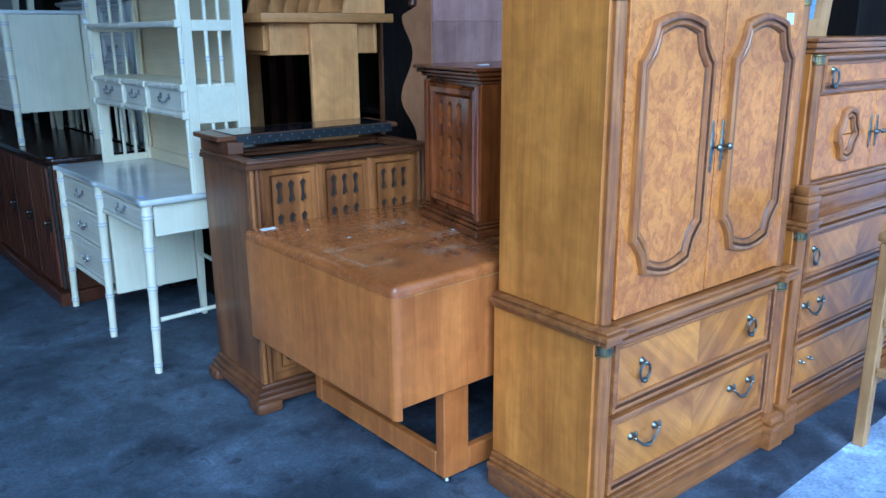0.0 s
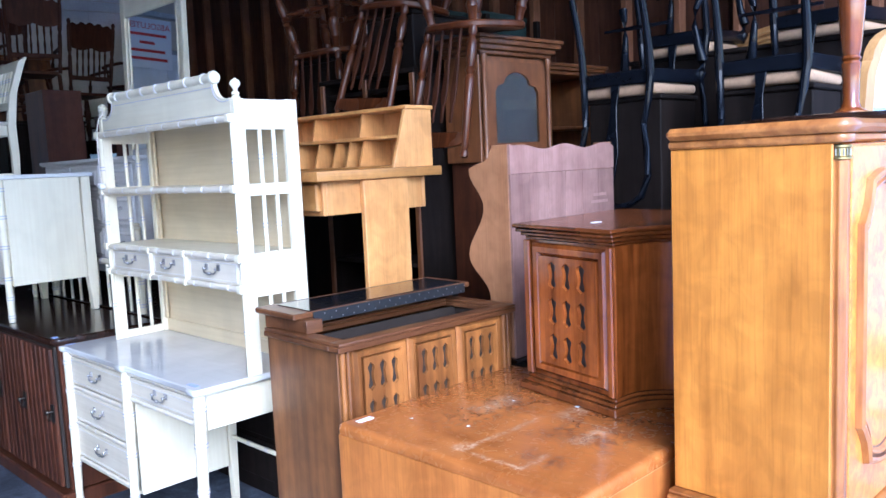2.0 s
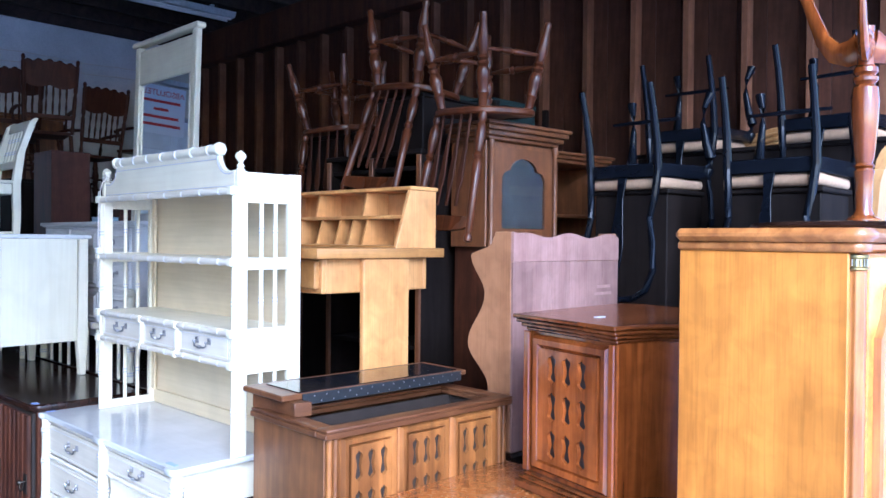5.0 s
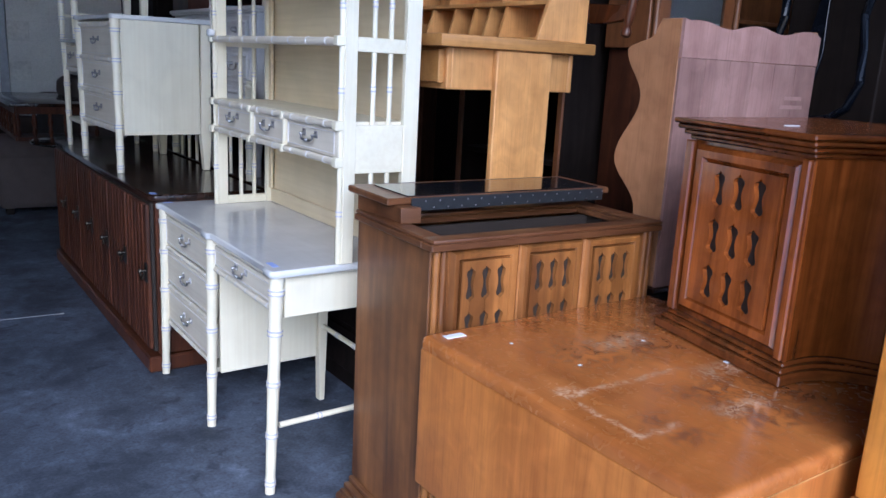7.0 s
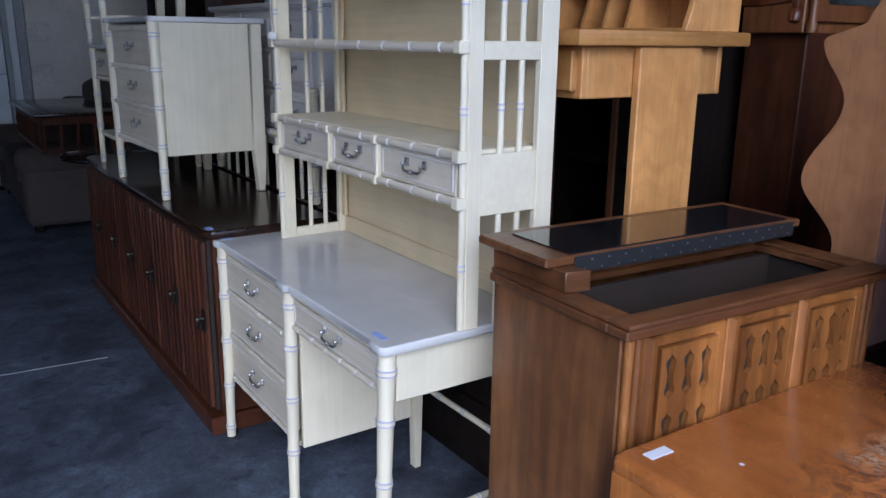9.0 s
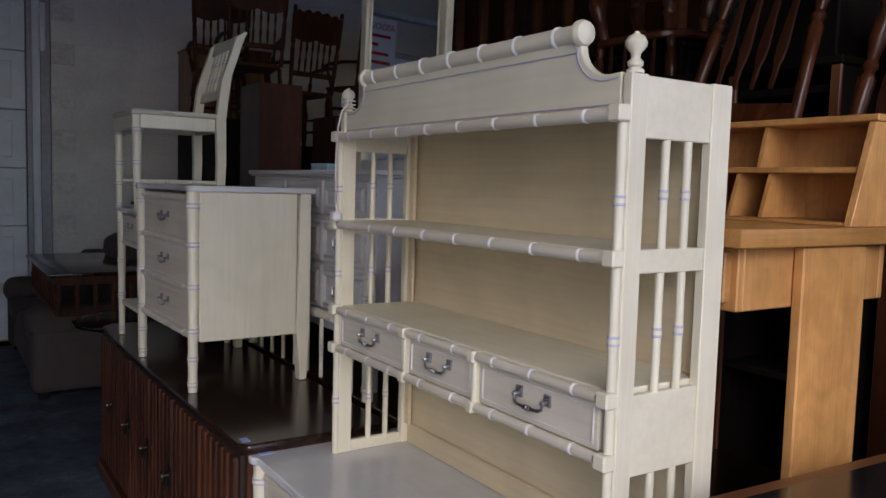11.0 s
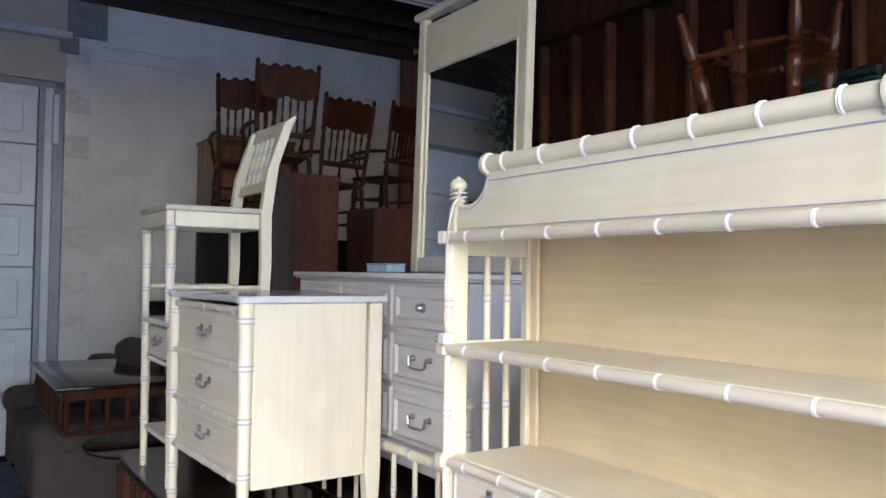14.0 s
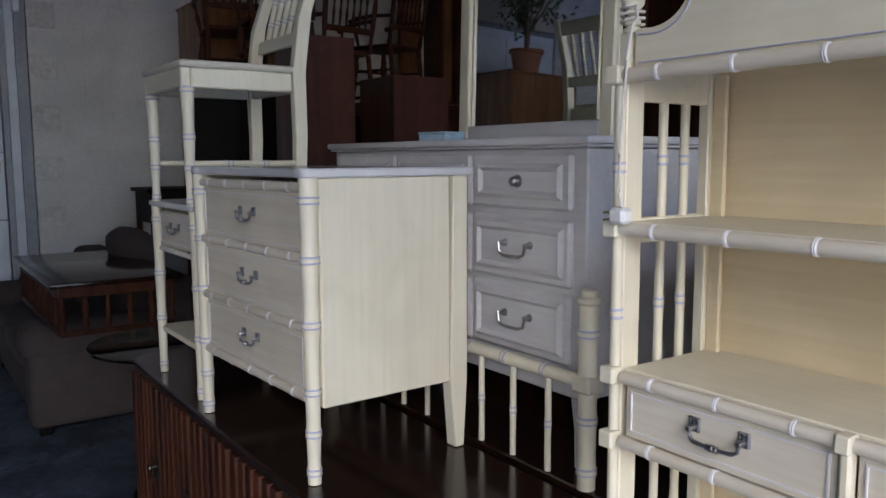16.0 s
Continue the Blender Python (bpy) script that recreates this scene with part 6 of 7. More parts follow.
def arrow_chair(m, group):
    """Spindle chair with arrow slats; stands at its own origin, seat at 0.43."""
    ob = thing("dining_chair", m, "upturned dark turned maple chair with arrow-slat back", "chair", group)
    bm = bm_new()
    outl = [(0.215 * (abs(math.cos(a)) ** 0.6) * (1 if math.cos(a) > 0 else -1), 0.205 * (abs(math.sin(a)) ** 0.6) * (1 if math.sin(a) > 0 else -1)) for a in (2 * math.pi * k / 28 for k in range(28))]
    slab(bm, outl, 0.405, 0.438, 0.008)
    part("seat", bm, "chair", ob)
    for sx in (-1, 1):
        for sy in (-1, 1):
            bm = bm_new()
            rod(bm, (sx * 0.215, sy * 0.205, 0.0), (sx * 0.150, sy * 0.145, 0.405), TURN_LEG, 12)
            part("leg", bm, "chair", ob)
        bm = bm_new()
        rod(bm, (sx * 0.19, -0.18, 0.15), (sx * 0.19, 0.18, 0.15), [(0.008, 0), (0.010, 0.2), (0.016, 0.45), (0.009, 0.5), (0.016, 0.55), (0.010, 0.8), (0.008, 1)], 10)
        part("stretcher", bm, "chair", ob)
    for y, z in ((-0.18, 0.20), (0.18, 0.17)):
        bm = bm_new()
        rod(bm, (-0.185, y, z), (0.185, y, z), [(0.008, 0), (0.010, 0.15), (0.017, 0.42), (0.009, 0.46), (0.020, 0.5), (0.009, 0.54), (0.017, 0.58), (0.010, 0.85), (0.008, 1)], 10)
        part("stretcher", bm, "chair", ob)
    for sx in (-1, 1):
        bm = bm_new()
        rod(bm, (sx * 0.165, 0.155, 0.43), (sx * 0.205, 0.275, 1.02), [(0.017, 0), (0.022, 0.05), (0.014, 0.08), (0.023, 0.12), (0.025, 0.22), (0.015, 0.31), (0.024, 0.34), (0.015, 0.37), (0.024, 0.40), (0.020, 0.60), (0.018, 0.90), (0.012, 0.93), (0.020, 0.96), (0.018, 0.99), (0.006, 1.0)], 12)
        part("back_post", bm, "chair", ob)
    for k in range(4):
        x = -0.10 + k * 0.0667
        bm = bm_new()
        pts = [(-0.006, 0.0), (-0.008, 0.12), (-0.020, 0.30), (-0.016, 0.345), (-0.010, 0.36), (-0.008, 0.44), (0.008, 0.44), (0.010, 0.36), (0.016, 0.345), (0.020, 0.30), (0.008, 0.12), (0.006, 0.0)]
        prism(bm, pts, -0.005, 0.005, pose(x, 0.170, 0.43, -12, 0, 0), 0.002)
        part("arrow_slat", bm, "oak_red", ob)
    bm = bm_new()
    pts = [(-0.195, -0.025), (0.195, -0.025), (0.195, 0.025)] + [(0.195 - 0.39 * k / 12, 0.03 + 0.020 * math.sin(math.pi * k / 12)) for k in range(1, 12)] + [(-0.195, 0.03)]
    prism(bm, pts, -0.010, 0.010, pose(0, 0.262, 0.93, -12, 0, 0), 0.003)
    cr = part("crest_rail", bm, "chair", ob)
    for x in (-0.09, 0.0, 0.09):
        bm = bm_new()
        lathe(bm, [(0.014, 0), (0.013, 0.006), (0.004, 0.010)], pose(x, 0.252, 0.93, 78, 0, 0), 10)
        part("rosette", bm, "chair", cr)
    return ob


def upturned(x, y, z, rot, tilt=0.0, roll=0.0, seat=0.438):
    """Pose that sets a chair upside down with its seat resting at height z."""
    return pose(x, y, z, 0, 0, rot) @ pose(0, 0, 0, 180 + tilt, roll, 0) @ pose(0, 0, -seat)


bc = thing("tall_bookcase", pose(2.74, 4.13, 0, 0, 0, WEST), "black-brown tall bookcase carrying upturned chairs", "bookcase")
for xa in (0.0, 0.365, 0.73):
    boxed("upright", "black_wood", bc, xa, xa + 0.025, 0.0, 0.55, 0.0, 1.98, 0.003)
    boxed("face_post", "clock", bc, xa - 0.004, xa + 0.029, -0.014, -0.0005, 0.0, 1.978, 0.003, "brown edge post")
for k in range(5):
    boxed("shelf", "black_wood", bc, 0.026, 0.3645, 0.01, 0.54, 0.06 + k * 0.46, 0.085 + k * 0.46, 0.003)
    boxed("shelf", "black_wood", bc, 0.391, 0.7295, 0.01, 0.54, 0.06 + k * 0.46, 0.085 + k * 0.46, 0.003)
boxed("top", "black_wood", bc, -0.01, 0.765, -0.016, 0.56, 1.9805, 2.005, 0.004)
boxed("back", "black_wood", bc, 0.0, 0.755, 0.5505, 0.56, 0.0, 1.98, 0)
cr8 = thing("wooden_crate", pose(2.81, 3.44, 2.006), "dark wooden crate between upturned chairs", "crate")
boxed("crate_body", "black_wood", cr8, 0.0, 0.42, 0.0, 0.36, 0.0, 0.282, 0.006)
boxed("crate_lid", "black_wood", cr8, -0.006, 0.426, -0.006, 0.366, 0.2825, 0.300, 0.004)
ch = arrow_chair(upturned(2.838, 3.044, 2.142, -97.4, 2.8, 3.4), "pile of upturned chairs")
for x, y, z, r, t, w in ((2.92, 3.612, 2.315, -89.6, -4.3, 4.1), (3.059, 4.411, 2.202, -77.9, 4.3, -2.7)):
    copy_thing(ch, upturned(x, y, z, r, t, w))


# ---- black lacquered chairs, upturned ----
def queen_chair(m, group):
    ob = thing("lacquer_chair", m, "upturned black lacquered chair with tan seat and cabriole legs", "chair", group)
    bm = bm_new()
    slab(bm, [(-0.235, -0.21), (-0.20, -0.235), (0.20, -0.235), (0.235, -0.21), (0.20, 0.20), (-0.20, 0.20)], 0.365, 0.43, 0.006)
    part("seat_frame", bm, "black_lac", ob)
    bm = bm_new()
    box(bm, -0.205, 0.205, -0.215, 0.185, 0.4305, 0.485, 0.022, 3)
    part("seat", bm, "tan", ob, "tan velvet drop-in seat")
    boxed("dust_cover", "underseat", ob, -0.18, 0.18, -0.19, 0.18, 0.3635, 0.3645, 0)
    for sx in (-1, 1):
        bm = bm_new()
        sweep(bm, [(sx * 0.225, -0.235, 0.0), (sx * 0.222, -0.230, 0.02), (sx * 0.205, -0.215, 0.07), (sx * 0.200, -0.210, 0.15), (sx * 0.212, -0.222, 0.25), (sx * 0.228, -0.238, 0.32), (sx * 0.222, -0.228, 0.38), (sx * 0.21, -0.21, 0.42)], [0.024, 0.022, 0.014, 0.015, 0.021, 0.028, 0.030, 0.026], 12)
        part("leg", bm, "black_lac", ob)
        bm = bm_new()
        sweep(bm, [(sx * 0.190, 0.27, 0.0), (sx * 0.190, 0.235, 0.12), (sx * 0.190, 0.205, 0.26), (sx * 0.190, 0.192, 0.40)], [0.015, 0.016, 0.019, 0.021], 10)
        part("leg", bm, "black_lac", ob)
        bm = bm_new()
        sweep(bm, [(sx * 0.190, 0.192, 0.40), (sx * 0.180, 0.205, 0.52), (sx * 0.165, 0.225, 0.62), (sx * 0.185, 0.24, 0.74), (sx * 0.205, 0.262, 0.86), (sx * 0.18, 0.285, 0.96), (sx * 0.12, 0.295, 1.0)], [0.020, 0.018, 0.016, 0.016, 0.017, 0.017, 0.014], 10)
        part("back_stile", bm, "black_lac", ob)
    bm = bm_new()
    sweep(bm, [(-0.125, 0.295, 0.998), (-0.06, 0.298, 1.015), (0, 0.299, 1.0), (0.06, 0.298, 1.015), (0.125, 0.295, 0.998)], [0.014, 0.02, 0.022, 0.02, 0.014], 10)
    part("crest_rail", bm, "black_lac", ob)
    bm = bm_new()
    pts = [(-0.045, 0.0), (-0.03, 0.10), (-0.05, 0.22), (-0.075, 0.33), (-0.06, 0.42), (-0.035, 0.50), (-0.06, 0.575), (0.06, 0.575), (0.035, 0.50), (0.06, 0.42), (0.075, 0.33), (0.05, 0.22), (0.03, 0.10), (0.045, 0.0)]
    prism(bm, [(x * 0.55, z) for x, z in pts], -0.006, 0.006, pose(0, 0.200, 0.43, -9.5, 0, 0), 0.002)
    part("splat", bm, "black_lac", ob)
    for sy, z in ((0.0, 0.14),):
        bm = bm_new()
        rod(bm, (-0.185, sy, z), (0.185, sy, z), [(0.008, 0), (0.011, 0.5), (0.008, 1)], 8)
        part("stretcher", bm, "black_lac", ob)
    return ob


KB = "black-brown cabinet carrying upturned black chairs"
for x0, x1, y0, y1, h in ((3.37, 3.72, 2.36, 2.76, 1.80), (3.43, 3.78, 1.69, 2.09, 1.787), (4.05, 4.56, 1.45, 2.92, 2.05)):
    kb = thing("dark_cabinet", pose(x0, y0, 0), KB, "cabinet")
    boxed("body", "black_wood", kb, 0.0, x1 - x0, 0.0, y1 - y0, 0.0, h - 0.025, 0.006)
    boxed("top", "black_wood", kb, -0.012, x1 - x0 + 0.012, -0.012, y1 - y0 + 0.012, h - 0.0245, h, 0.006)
qc = queen_chair(upturned(3.51, 2.56, 1.801, -92, 1, 0, 0.485), "upturned black chairs")
for x, y, z, r, t in ((3.577, 1.888, 1.788, -90, -1), (4.177, 2.62, 2.051, -88, 2), (4.18, 1.87, 2.051, -95, 1)):
    copy_thing(qc, upturned(x, y, z, r, t, 0, 0.485))

# corniced cabinet, oak headboard and dark boxes at the back
cc = thing("corniced_cabinet", pose(3.78, 3.55, 0, 0, 0, -3), "brown corniced cabinet with dark open shelves", "cabinet")
for xa in (0.0, 0.80):
    boxed("stile", "clock", cc, xa, xa + 0.06, 0.0, 0.40, 0.0, 2.05, 0.004)
boxed("back", "black_wood", cc, 0.0605, 0.7995, 0.38, 0.40, 0.0, 2.05, 0)
for z in (0.05, 0.5, 0.95, 1.35, 1.70):
    boxed("shelf", "clock", cc, 0.0605, 0.7995, 0.02, 0.379, z, z + 0.022)
moulding(cc, "cornice", "clock", 0.0, 0.86, 0.0, 0.40, [(2.0505, 2.075, 0.01), (2.0755, 2.10, 0.03), (2.1005, 2.12, 0.045)])

hbd = thing("headboard", pose(4.66, 2.97, 0, 0, 0, WEST), "arched light oak headboard against the wall", "headboard")
arcp = lambda w, h, r, z0: [(0.0 + w, z0), (1.5 - w, z0), (1.5 - w, h)] + [(1.5 - w - (1.5 - 2 * w) * k / 16, h + r * math.sin(math.pi * k / 16)) for k in range(1, 16)] + [(w, h)]
bm = bm_new()
prism(bm, arcp(0.0, 1.98, 0.26, 0.3), 0.0, 0.03, None, 0.004)
part("panel", bm, "oak_light", hbd)
for d in (0.03, 0.06, 0.09):
    bm = bm_new()
    sweep(bm, [(0.03 + 1.44 * k / 20, -0.006, 1.98 - d + 0.25 * math.sin(math.pi * k / 20)) for k in range(21)], 0.011, 8)
    part("moulding", bm, "oak_light", hbd)
for x in (0.0, 1.43):
    boxed("post", "oak_light", hbd, x, x + 0.07, -0.012, -0.0005, 0.0, 1.96, 0.004)

sk = thing("storage_shelf", pose(4.05, 5.1, 0, 0, 0, WEST), "dark shelf rack stacked with dark green cloth boxes", "shelf")
for xa in (0.0, 1.06):
    for ya in (0.0, 0.56):
        boxed("upright", "black_wood", sk, xa, xa + 0.04, ya, ya + 0.04, 0.0, 2.5, 0.003)
for z in (0.4, 1.0, 1.6, 2.2):
    boxed("board", "black_wood", sk, 0.0, 1.10, 0.0, 0.60, z, z + 0.03, 0.003)
for k, (x0, x1, z0, h) in enumerate(((0.06, 0.52, 2.231, 0.22), (0.56, 1.04, 2.231, 0.30), (0.08, 0.55, 2.452, 0.18))):
    g = thing("cloth_box", sk.matrix_basis @ pose(x0, 0.04, z0), "dark green cloth storage box on a rack", "box", "cloth boxes on the rack")
    boxed("box_body", "green_box", g, 0.0, x1 - x0, 0.0, 0.48, 0.0, h - 0.05, 0.012)
    boxed("box_lid", "green_box", g, -0.006, x1 - x0 + 0.006, -0.006, 0.486, h - 0.0495, h, 0.012)


# ---- far corner: cases with pressed-back chairs on them ----
def plain_case(x0, x1, y0, y1, h, mat, label, name="storage_cabinet"):
    ob = thing(name, pose(x0, y0, 0), label, "cabinet")
    w, d = x1 - x0, y1 - y0
    boxed("body", mat, ob, 0.0, w, 0.012, d, 0.0, h - 0.026, 0.004)
    boxed("top", mat, ob, -0.012, w + 0.012, -0.004, d + 0.008, h - 0.0255, h, 0.006)
    boxed("plinth", mat, ob, -0.006, w + 0.006, 0.004, 0.0115, 0.0, 0.09, 0.002)
    n = max(2, int(h / 0.5))
    for k in range(n):
        z0, z1 = 0.10 + (h - 0.14) * k / n, 0.09 + (h - 0.14) * (k + 1) / n
        boxed("front_panel", mat, ob, 0.03, w - 0.03, 0.0, 0.0115, z0, z1, 0.004)
    return ob


plain_case(2.99, 3.42, 4.19, 4.72, 2.19, "black_wood", "tall black-brown cabinet under an upturned chair")
plain_case(2.48, 3.18, 9.25, 9.85, 2.79, "bar_side", "tall brown wardrobe beside the block wall")
plain_case(2.28, 2.97, 8.00, 9.10, 2.05, "black_wood", "dark cabinet under a pair of pressed-back chairs")
plain_case(3.00, 3.64, 8.00, 8.60, 1.87, "black_wood", "dark cabinet under a pressed-back chair")
plain_case(2.15, 3.60, 7.05, 7.65, 1.45, "black_wood", "long black-brown dresser piled with cases")
for x0, x1, y0, h in ((2.29, 2.59, 7.10, 0.78), (2.84, 3.22, 7.10, 0.60)):
    rp = thing("turned_case", pose(x0, y0, 1.451), "small case with its reddish bare back outwards", "cabinet", "cases with bare backs")
    boxed("back_sheet", "red_panel", rp, 0.0, x1 - x0, 0.0, 0.006, 0.0, h, 0.001)
    boxed("body", "dark", rp, 0.004, x1 - x0 - 0.004, 0.0065, 0.40, 0.0, h, 0.004)
plain_case(3.78, 4.70, 8.7, 9.3, 2.05, "dark", "dark red-brown cabinet in the corner")
post = bm_new()
box(post, 4.62, 4.86, Y1 - 0.36, Y1 - 0.30, 0.0, 3.9, 0.004)
solid("timber_board", post, "stud", Matrix(), "upright reddish timber board leaning in the corner", "board")
bt = thing("side_table", pose(2.02, 9.25, 0), "small dark table beside the sofa", "table")
boxed("tabletop", "black_wood", bt, 0.0, 0.5, 0.0, 0.5, 1.33, 1.36, 0.006)
boxed("cabinet_box", "black_wood", bt, 0.03, 0.47, 0.03, 0.47, 1.10, 1.3295, 0.004)
for x in (0.03, 0.43):
    for y in (0.03, 0.43):
        boxed("leg", "oak_red", bt, x, x + 0.04, y, y + 0.04, 0.0, 1.0995, 0.004)


def pressed_chair(m, label, group):
    ob = thing("pressed_chair", m, label, "chair", group)
    bm = bm_new()
    slab(bm, [(-0.21, -0.20), (-0.17, -0.22), (0.17, -0.22), (0.21, -0.20), (0.19, 0.20), (-0.19, 0.20)], 0.42, 0.45, 0.006)
    part("seat", bm, "oak_red", ob)
    for sx in (-1, 1):
        bm = bm_new()
        rod(bm, (sx * 0.20, -0.21, 0), (sx * 0.18, -0.18, 0.42), TURN_LEG, 10)
        part("leg", bm, "oak_red", ob)
        bm = bm_new()
        rod(bm, (sx * 0.20, 0.23, 0), (sx * 0.19, 0.19, 0.42), [(0.012, 0), (0.018, 0.5), (0.018, 1)], 10)
        part("leg", bm, "oak_red", ob)
        bm = bm_new()
        rod(bm, (sx * 0.20, 0.19, 0.43), (sx * 0.225, 0.30, 1.10), [(0.016, 0), (0.019, 0.08), (0.013, 0.14), (0.018, 0.25), (0.018, 0.50), (0.012, 0.54), (0.019, 0.58), (0.019, 0.90), (0.013, 0.93), (0.019, 0.97), (0.008, 1.0)], 10)
        part("back_post", bm, "oak_red", ob)
        for z in (0.14, 0.24):
            bm = bm_new()
            rod(bm, (sx * 0.195, -0.20, z), (sx * 0.197, 0.215, z), [(0.008, 0), (0.013, 0.5), (0.008, 1)], 8)
            part("stretcher", bm, "oak_red", ob)
        bm = bm_new()
        sweep(bm, [(sx * 0.21, 0.22, 0.66), (sx * 0.235, 0.05, 0.67), (sx * 0.24, -0.12, 0.66), (sx * 0.235, -0.20, 0.64)], [0.014, 0.016, 0.018, 0.020], 8)
        part("arm", bm, "oak_red", ob)
        bm = bm_new()
        rod(bm, (sx * 0.20, -0.14, 0.45), (sx * 0.236, -0.16, 0.65), [(0.012, 0), (0.018, 0.5), (0.010, 0.6), (0.012, 1)], 8)
        part("arm_post", bm, "oak_red", ob)
    for z in (0.16, 0.26):
        bm = bm_new()
        rod(bm, (-0.19, -0.20, z), (0.19, -0.20, z), [(0.008, 0), (0.015, 0.5), (0.008, 1)], 8)
        part("stretcher", bm, "oak_red", ob)
    top = [(0.21 - 0.42 * k / 20, 0.125 + 0.020 * math.sin(k / 20 * math.pi) + 0.012 * math.sin(k * 1.5)) for k in range(21)]
    low = [(-0.21 + 0.42 * k / 12, -0.075 - 0.028 * abs(math.sin(k / 12 * math.pi * 2))) for k in range(13)]
    bm = bm_new()
    prism(bm, top + low, -0.010, 0.010, pose(0, 0.272, 0.93, -9, 0, 0), 0.002)
    part("pressed_crest", bm, "oak_red", ob)
    bm = bm_new()
    box(bm, -0.205, 0.205, 0.205, 0.228, 0.56, 0.60, 0.005)
    part("lower_rail", bm, "oak_red", ob)
    for k in range(6):
        x = -0.14 + k * 0.056
        bm = bm_new()
        rod(bm, (x, 0.22, 0.60), (x, 0.262, 0.86), [(0.007, 0), (0.011, 0.3), (0.006, 0.5), (0.011, 0.7), (0.007, 1)], 8)
        part("spindle", bm, "oak_red", ob)
    return ob


G = "pressed-back chairs on the cabinets"
pc = pressed_chair(pose(2.64, 8.28, 2.051, 0, 0, 172), "dark oak pressed-back armchair on a tall cabinet", G)
for x, y, z, r in ((3.06, 8.30, 1.871, -170), (2.56, 8.86, 2.051, 168), (3.95, 9.0, 2.051, 200)):
    copy_thing(pc, pose(x, y, z, 0, 0, r))

# ---- sofa with tables piled on and beside it ----
sofa = thing("sofa", pose(1.03, 10.10, 0, 0, 0, WEST), "taupe microfibre sofa with low rolled arms", "sofa")
W, D = 2.05, 0.95
CW = (W - 0.53) / 2
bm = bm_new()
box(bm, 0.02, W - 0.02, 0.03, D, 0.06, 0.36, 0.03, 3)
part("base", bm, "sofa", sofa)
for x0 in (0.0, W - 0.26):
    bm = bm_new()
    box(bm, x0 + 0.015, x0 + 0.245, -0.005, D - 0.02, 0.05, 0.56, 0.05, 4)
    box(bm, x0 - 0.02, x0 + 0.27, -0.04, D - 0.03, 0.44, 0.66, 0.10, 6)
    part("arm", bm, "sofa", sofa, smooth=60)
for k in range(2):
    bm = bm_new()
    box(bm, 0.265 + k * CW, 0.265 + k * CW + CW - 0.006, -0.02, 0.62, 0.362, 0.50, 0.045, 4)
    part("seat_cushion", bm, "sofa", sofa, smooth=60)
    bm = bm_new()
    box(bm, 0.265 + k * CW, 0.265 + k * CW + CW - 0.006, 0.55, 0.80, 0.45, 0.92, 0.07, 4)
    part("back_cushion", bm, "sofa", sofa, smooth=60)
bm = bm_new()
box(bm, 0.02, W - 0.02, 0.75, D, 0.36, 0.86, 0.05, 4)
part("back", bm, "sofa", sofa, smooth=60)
for x in (0.06, W - 0.12):
    for y in (0.04, D - 0.1):
        boxed("foot", "black_wood", sofa, x, x + 0.06, y, y + 0.06, 0.0, 0.06, 0.004)
bm = bm_new()
lathe(bm, [(0.02, -0.09), (0.16, -0.075), (0.235, -0.03), (0.24, 0.0), (0.235, 0.03), (0.16, 0.075), (0.02, 0.09)], pose(1.74, 8.60, 1.0, 0, 60, 10) @ Matrix.Diagonal((0.62, 1.3, 1.2, 1)), 24)
solid("cushion", bm, "sofa", Matrix(), "round taupe cushion on the sofa back", "cushion", smooth=60)

ct = thing("coffee_table", pose(1.08, 9.02, 0.662, 0, 0, WEST), "dark oak coffee table with a turned spindle gallery on the sofa", "table")
W, D = 1.45, 0.68
bm = bm_new()
box(bm, 0.0, W, 0.0, D, 0.262, 0.29, 0.010, 2)
part("tabletop", bm, "dark_top", ct)
boxed("apron", "oak_red", ct, W - 0.06, W - 0.035, 0.05, D - 0.05, 0.205, 0.2615, 0.003)
boxed("apron", "oak_red", ct, 0.05, W - 0.0605, 0.04, 0.06, 0.205, 0.2615, 0.003)
boxed("lower_rail", "oak_red", ct, W - 0.06, W - 0.035, 0.05, D - 0.05, 0.0, 0.03, 0.003)
boxed("lower_rail", "oak_red", ct, 0.05, W - 0.0605, 0.04, 0.06, 0.0, 0.03, 0.003)
for k in range(6):
    bm = bm_new()
    rod(bm, (W - 0.048, 0.06 + k * 0.112, 0.0305), (W - 0.048, 0.06 + k * 0.112, 0.2045), [(0.010, 0), (0.020, 0.2), (0.010, 0.4), (0.022, 0.65), (0.012, 0.85), (0.014, 1)], 10)
    part("spindle", bm, "oak_red", ct)
for k in range(8):
    bm = bm_new()
    rod(bm, (0.08 + k * 0.17, 0.05, 0.0305), (0.08 + k * 0.17, 0.05, 0.2045), [(0.010, 0), (0.020, 0.2), (0.010, 0.4), (0.022, 0.65), (0.012, 0.85), (0.014, 1)], 10)
    part("spindle", bm, "oak_red", ct)

gt = thing("glass_table", pose(1.50, 6.88, 0), "round glass-topped pedestal table beside the sofa", "table")
bm = bm_new()
lathe(bm, [(0.36, 0.722), (0.385, 0.726), (0.388, 0.732), (0.385, 0.738), (0.36, 0.740)], None, 48)
part("glass_top", bm, "green_glass", gt, "round greenish glass top")
bm = bm_new()
lathe(bm, [(0.22, 0.0), (0.22, 0.02), (0.06, 0.05), (0.035, 0.10), (0.045, 0.35), (0.03, 0.60), (0.10, 0.70), (0.14, 0.721)], None, 24)
part("pedestal", bm, "black_wood", gt)

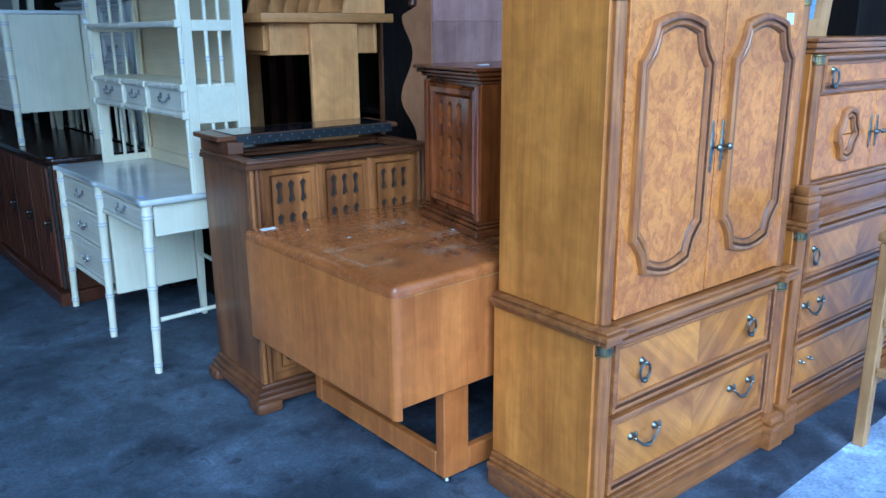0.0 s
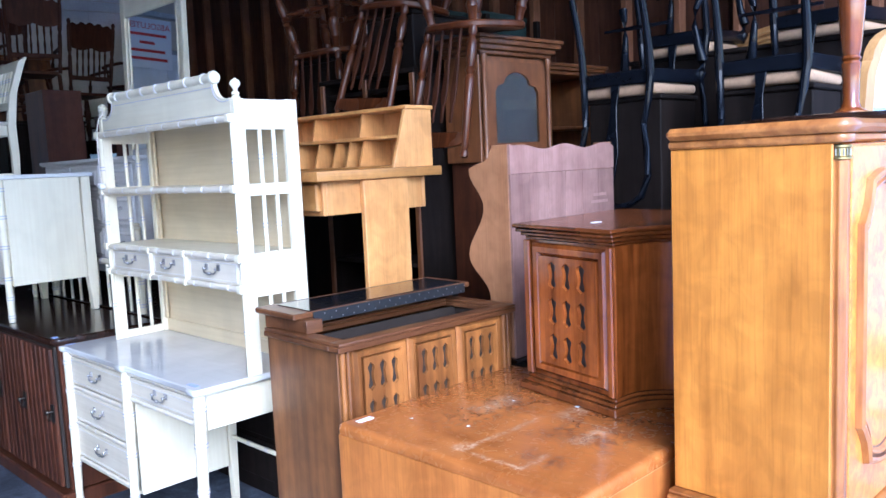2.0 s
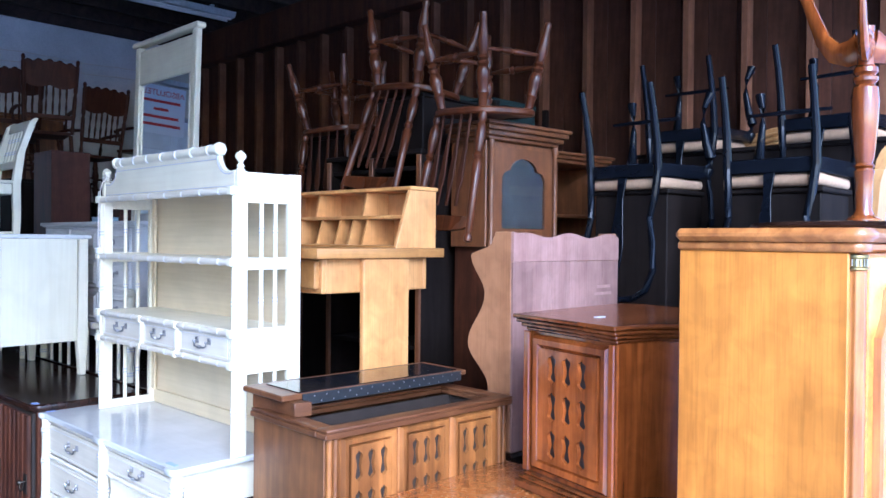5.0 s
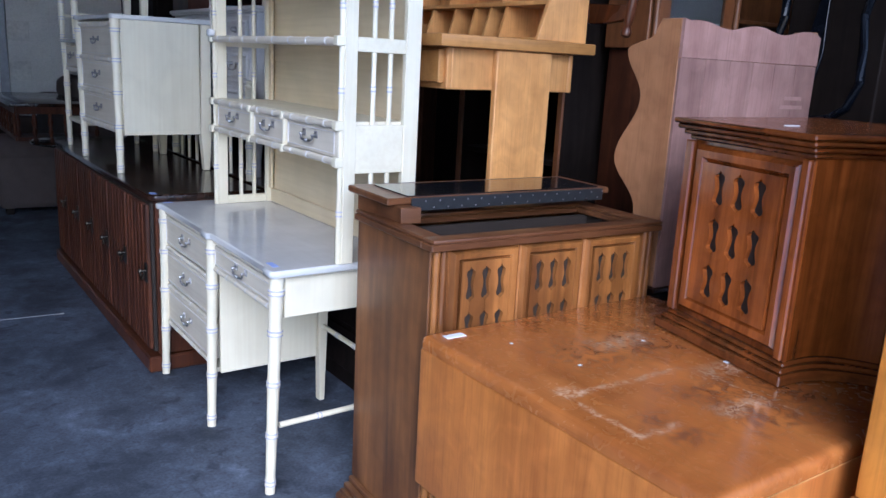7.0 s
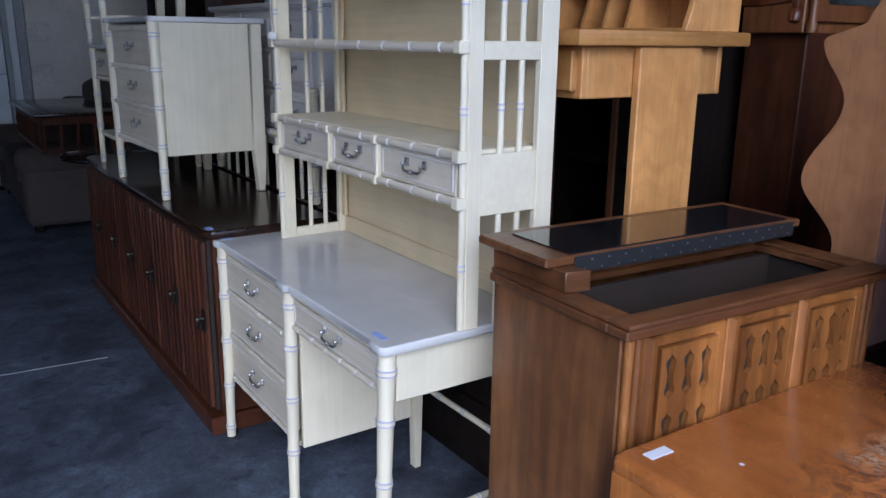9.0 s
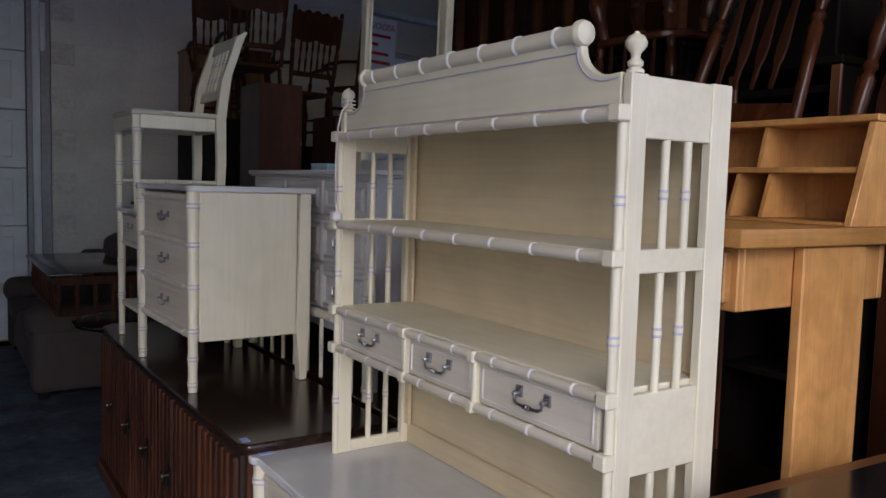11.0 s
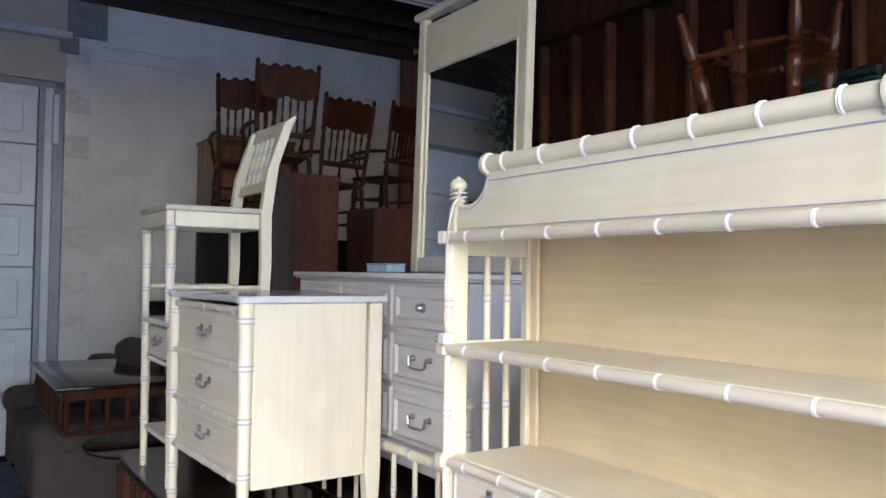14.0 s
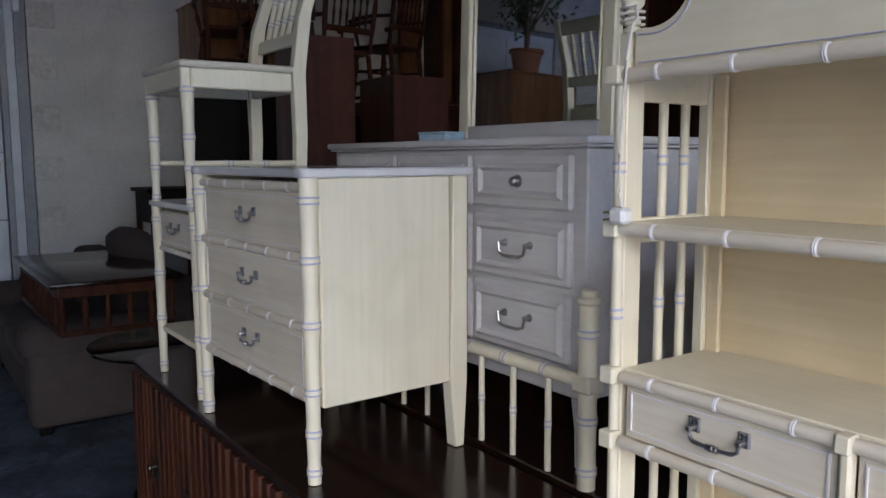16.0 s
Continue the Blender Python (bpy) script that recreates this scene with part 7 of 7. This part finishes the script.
# ---- things that only the dresser mirror shows ----
sg = thing("wall_sign", pose(0.12, Y1 - 0.06, 2.98), "white notice with red lettering hung over the door", "sign")
boxed("board", "paper", sg, -0.33, 0.33, 0.0, 0.008, 0.0, 0.62, 0.002)
cu = bpy.data.curves.new("lettering", "FONT")
cu.body, cu.size, cu.extrude, cu.align_x = "ABSOLUTELY", 0.105, 0.001, "CENTER"
cu.materials.append(M["red_ink"])
tx = new("lettering", cu)
tx.parent, tx.matrix_basis = sg, pose(0, -0.002, 0.49, 90, 0, 0)
for k, w in enumerate((0.26, 0.10, 0.24, 0.27)):
    boxed("text_bar", "red_ink", sg, -w, w, -0.002, -0.0005, 0.40 - k * 0.10, 0.435 - k * 0.10, 0)
plain_case(-1.6, -0.7, 9.2, 9.8, 2.60, "bar_side", "tall brown cabinet carrying a plant")
fic = thing("potted_plant", pose(-1.14, 9.50, 2.601), "bushy green ficus in a clay pot on a cabinet", "plant")
bm = bm_new()
lathe(bm, [(0.12, 0.0), (0.16, 0.22), (0.18, 0.225), (0.18, 0.26), (0.15, 0.26), (0.14, 0.22)], None, 20)
part("pot", bm, "pot", fic)
rng = random.Random(4)
bm = bm_new()
tips = []
for k in range(12):
    a, r, h = rng.uniform(0, 6.28), rng.uniform(0.15, 0.45), rng.uniform(0.55, 1.15)
    tip = Vector((r * math.cos(a), r * math.sin(a), 0.25 + h))
    sweep(bm, [(0, 0, 0.2), (0.02 * math.cos(a), 0.02 * math.sin(a), 0.45), tip * 0.6 + Vector((0, 0, 0.12)), tip], [0.02, 0.014, 0.008, 0.003], 6)
    tips.append(tip)
part("stem", bm, "trunk", fic)
vs, fs = [], []
for k in range(900):
    t = rng.choice(tips)
    c = t * rng.uniform(0.55, 1.0) + Vector((rng.gauss(0, 0.10), rng.gauss(0, 0.10), rng.gauss(0.10, 0.12)))
    d = Vector((rng.gauss(0, 1), rng.gauss(0, 1), rng.gauss(-0.7, 0.6))).normalized() * 0.075
    s = d.cross(Vector((rng.gauss(0, 1), rng.gauss(0, 1), rng.gauss(0, 1)))).normalized() * 0.017
    i = len(vs)
    n = d.cross(s).normalized() * 0.006
    vs += [c, c + d * 0.4 + s, c + d, c + d * 0.4 - s, c + d * 0.45 - n]
    fs += [(i, i + 1, i + 4), (i + 1, i + 2, i + 4), (i + 2, i + 3, i + 4), (i + 3, i, i + 4)]
me = bpy.data.meshes.new("foliage")
me.from_pydata([tuple(v) for v in vs], [], fs)
me.materials.append(M["leaf"])
fol = new("foliage", me)
fol.parent = fic
tagged(fol, kind="stuff")

# ---- pieces of the walls, last ----
bm = bm_new()
box(bm, 0.0006, 0.3994, 0.008, 0.0118, 0.0006, 0.1994, 0.001)
blk = to_mesh("block", bm, "block")
zr = 0
for r in range(20):
    for c in range(10):
        x = DX1 + 0.16 + 0.4 * c - (0.2 if r % 2 else 0.0)
        if x < DX1 + 0.15 or x + 0.4 > X1:
            continue
        o = new("block", blk)
        o.parent = wall_n
        o.location = (x, rng.uniform(-0.0005, 0.0005), r * 0.2 + 0.003)
bm = bm_new()
box(bm, 0.0, 0.022, 0.0015, 0.1985, 0.0, TOP - 0.05, 0.002)
plk = to_mesh("plank", bm, "plank")
for k in range(int((Y1 - Y0) / 0.2)):
    o = new("plank", plk)
    o.parent = wall_e
    o.location = (rng.uniform(0.0, 0.006), Y0 + k * 0.2, 0.0)
bm = bm_new()
box(bm, -0.09, -0.001, 0.0, 0.042, 0.0, TOP - 0.41, 0.003)
sd = to_mesh("stud", bm, "stud")
for k in range(int((Y1 - Y0) / 0.41)):
    o = new("stud", sd)
    o.parent = wall_e
    o.location = (0.0, Y0 + 0.25 + k * 0.41, 0.0)
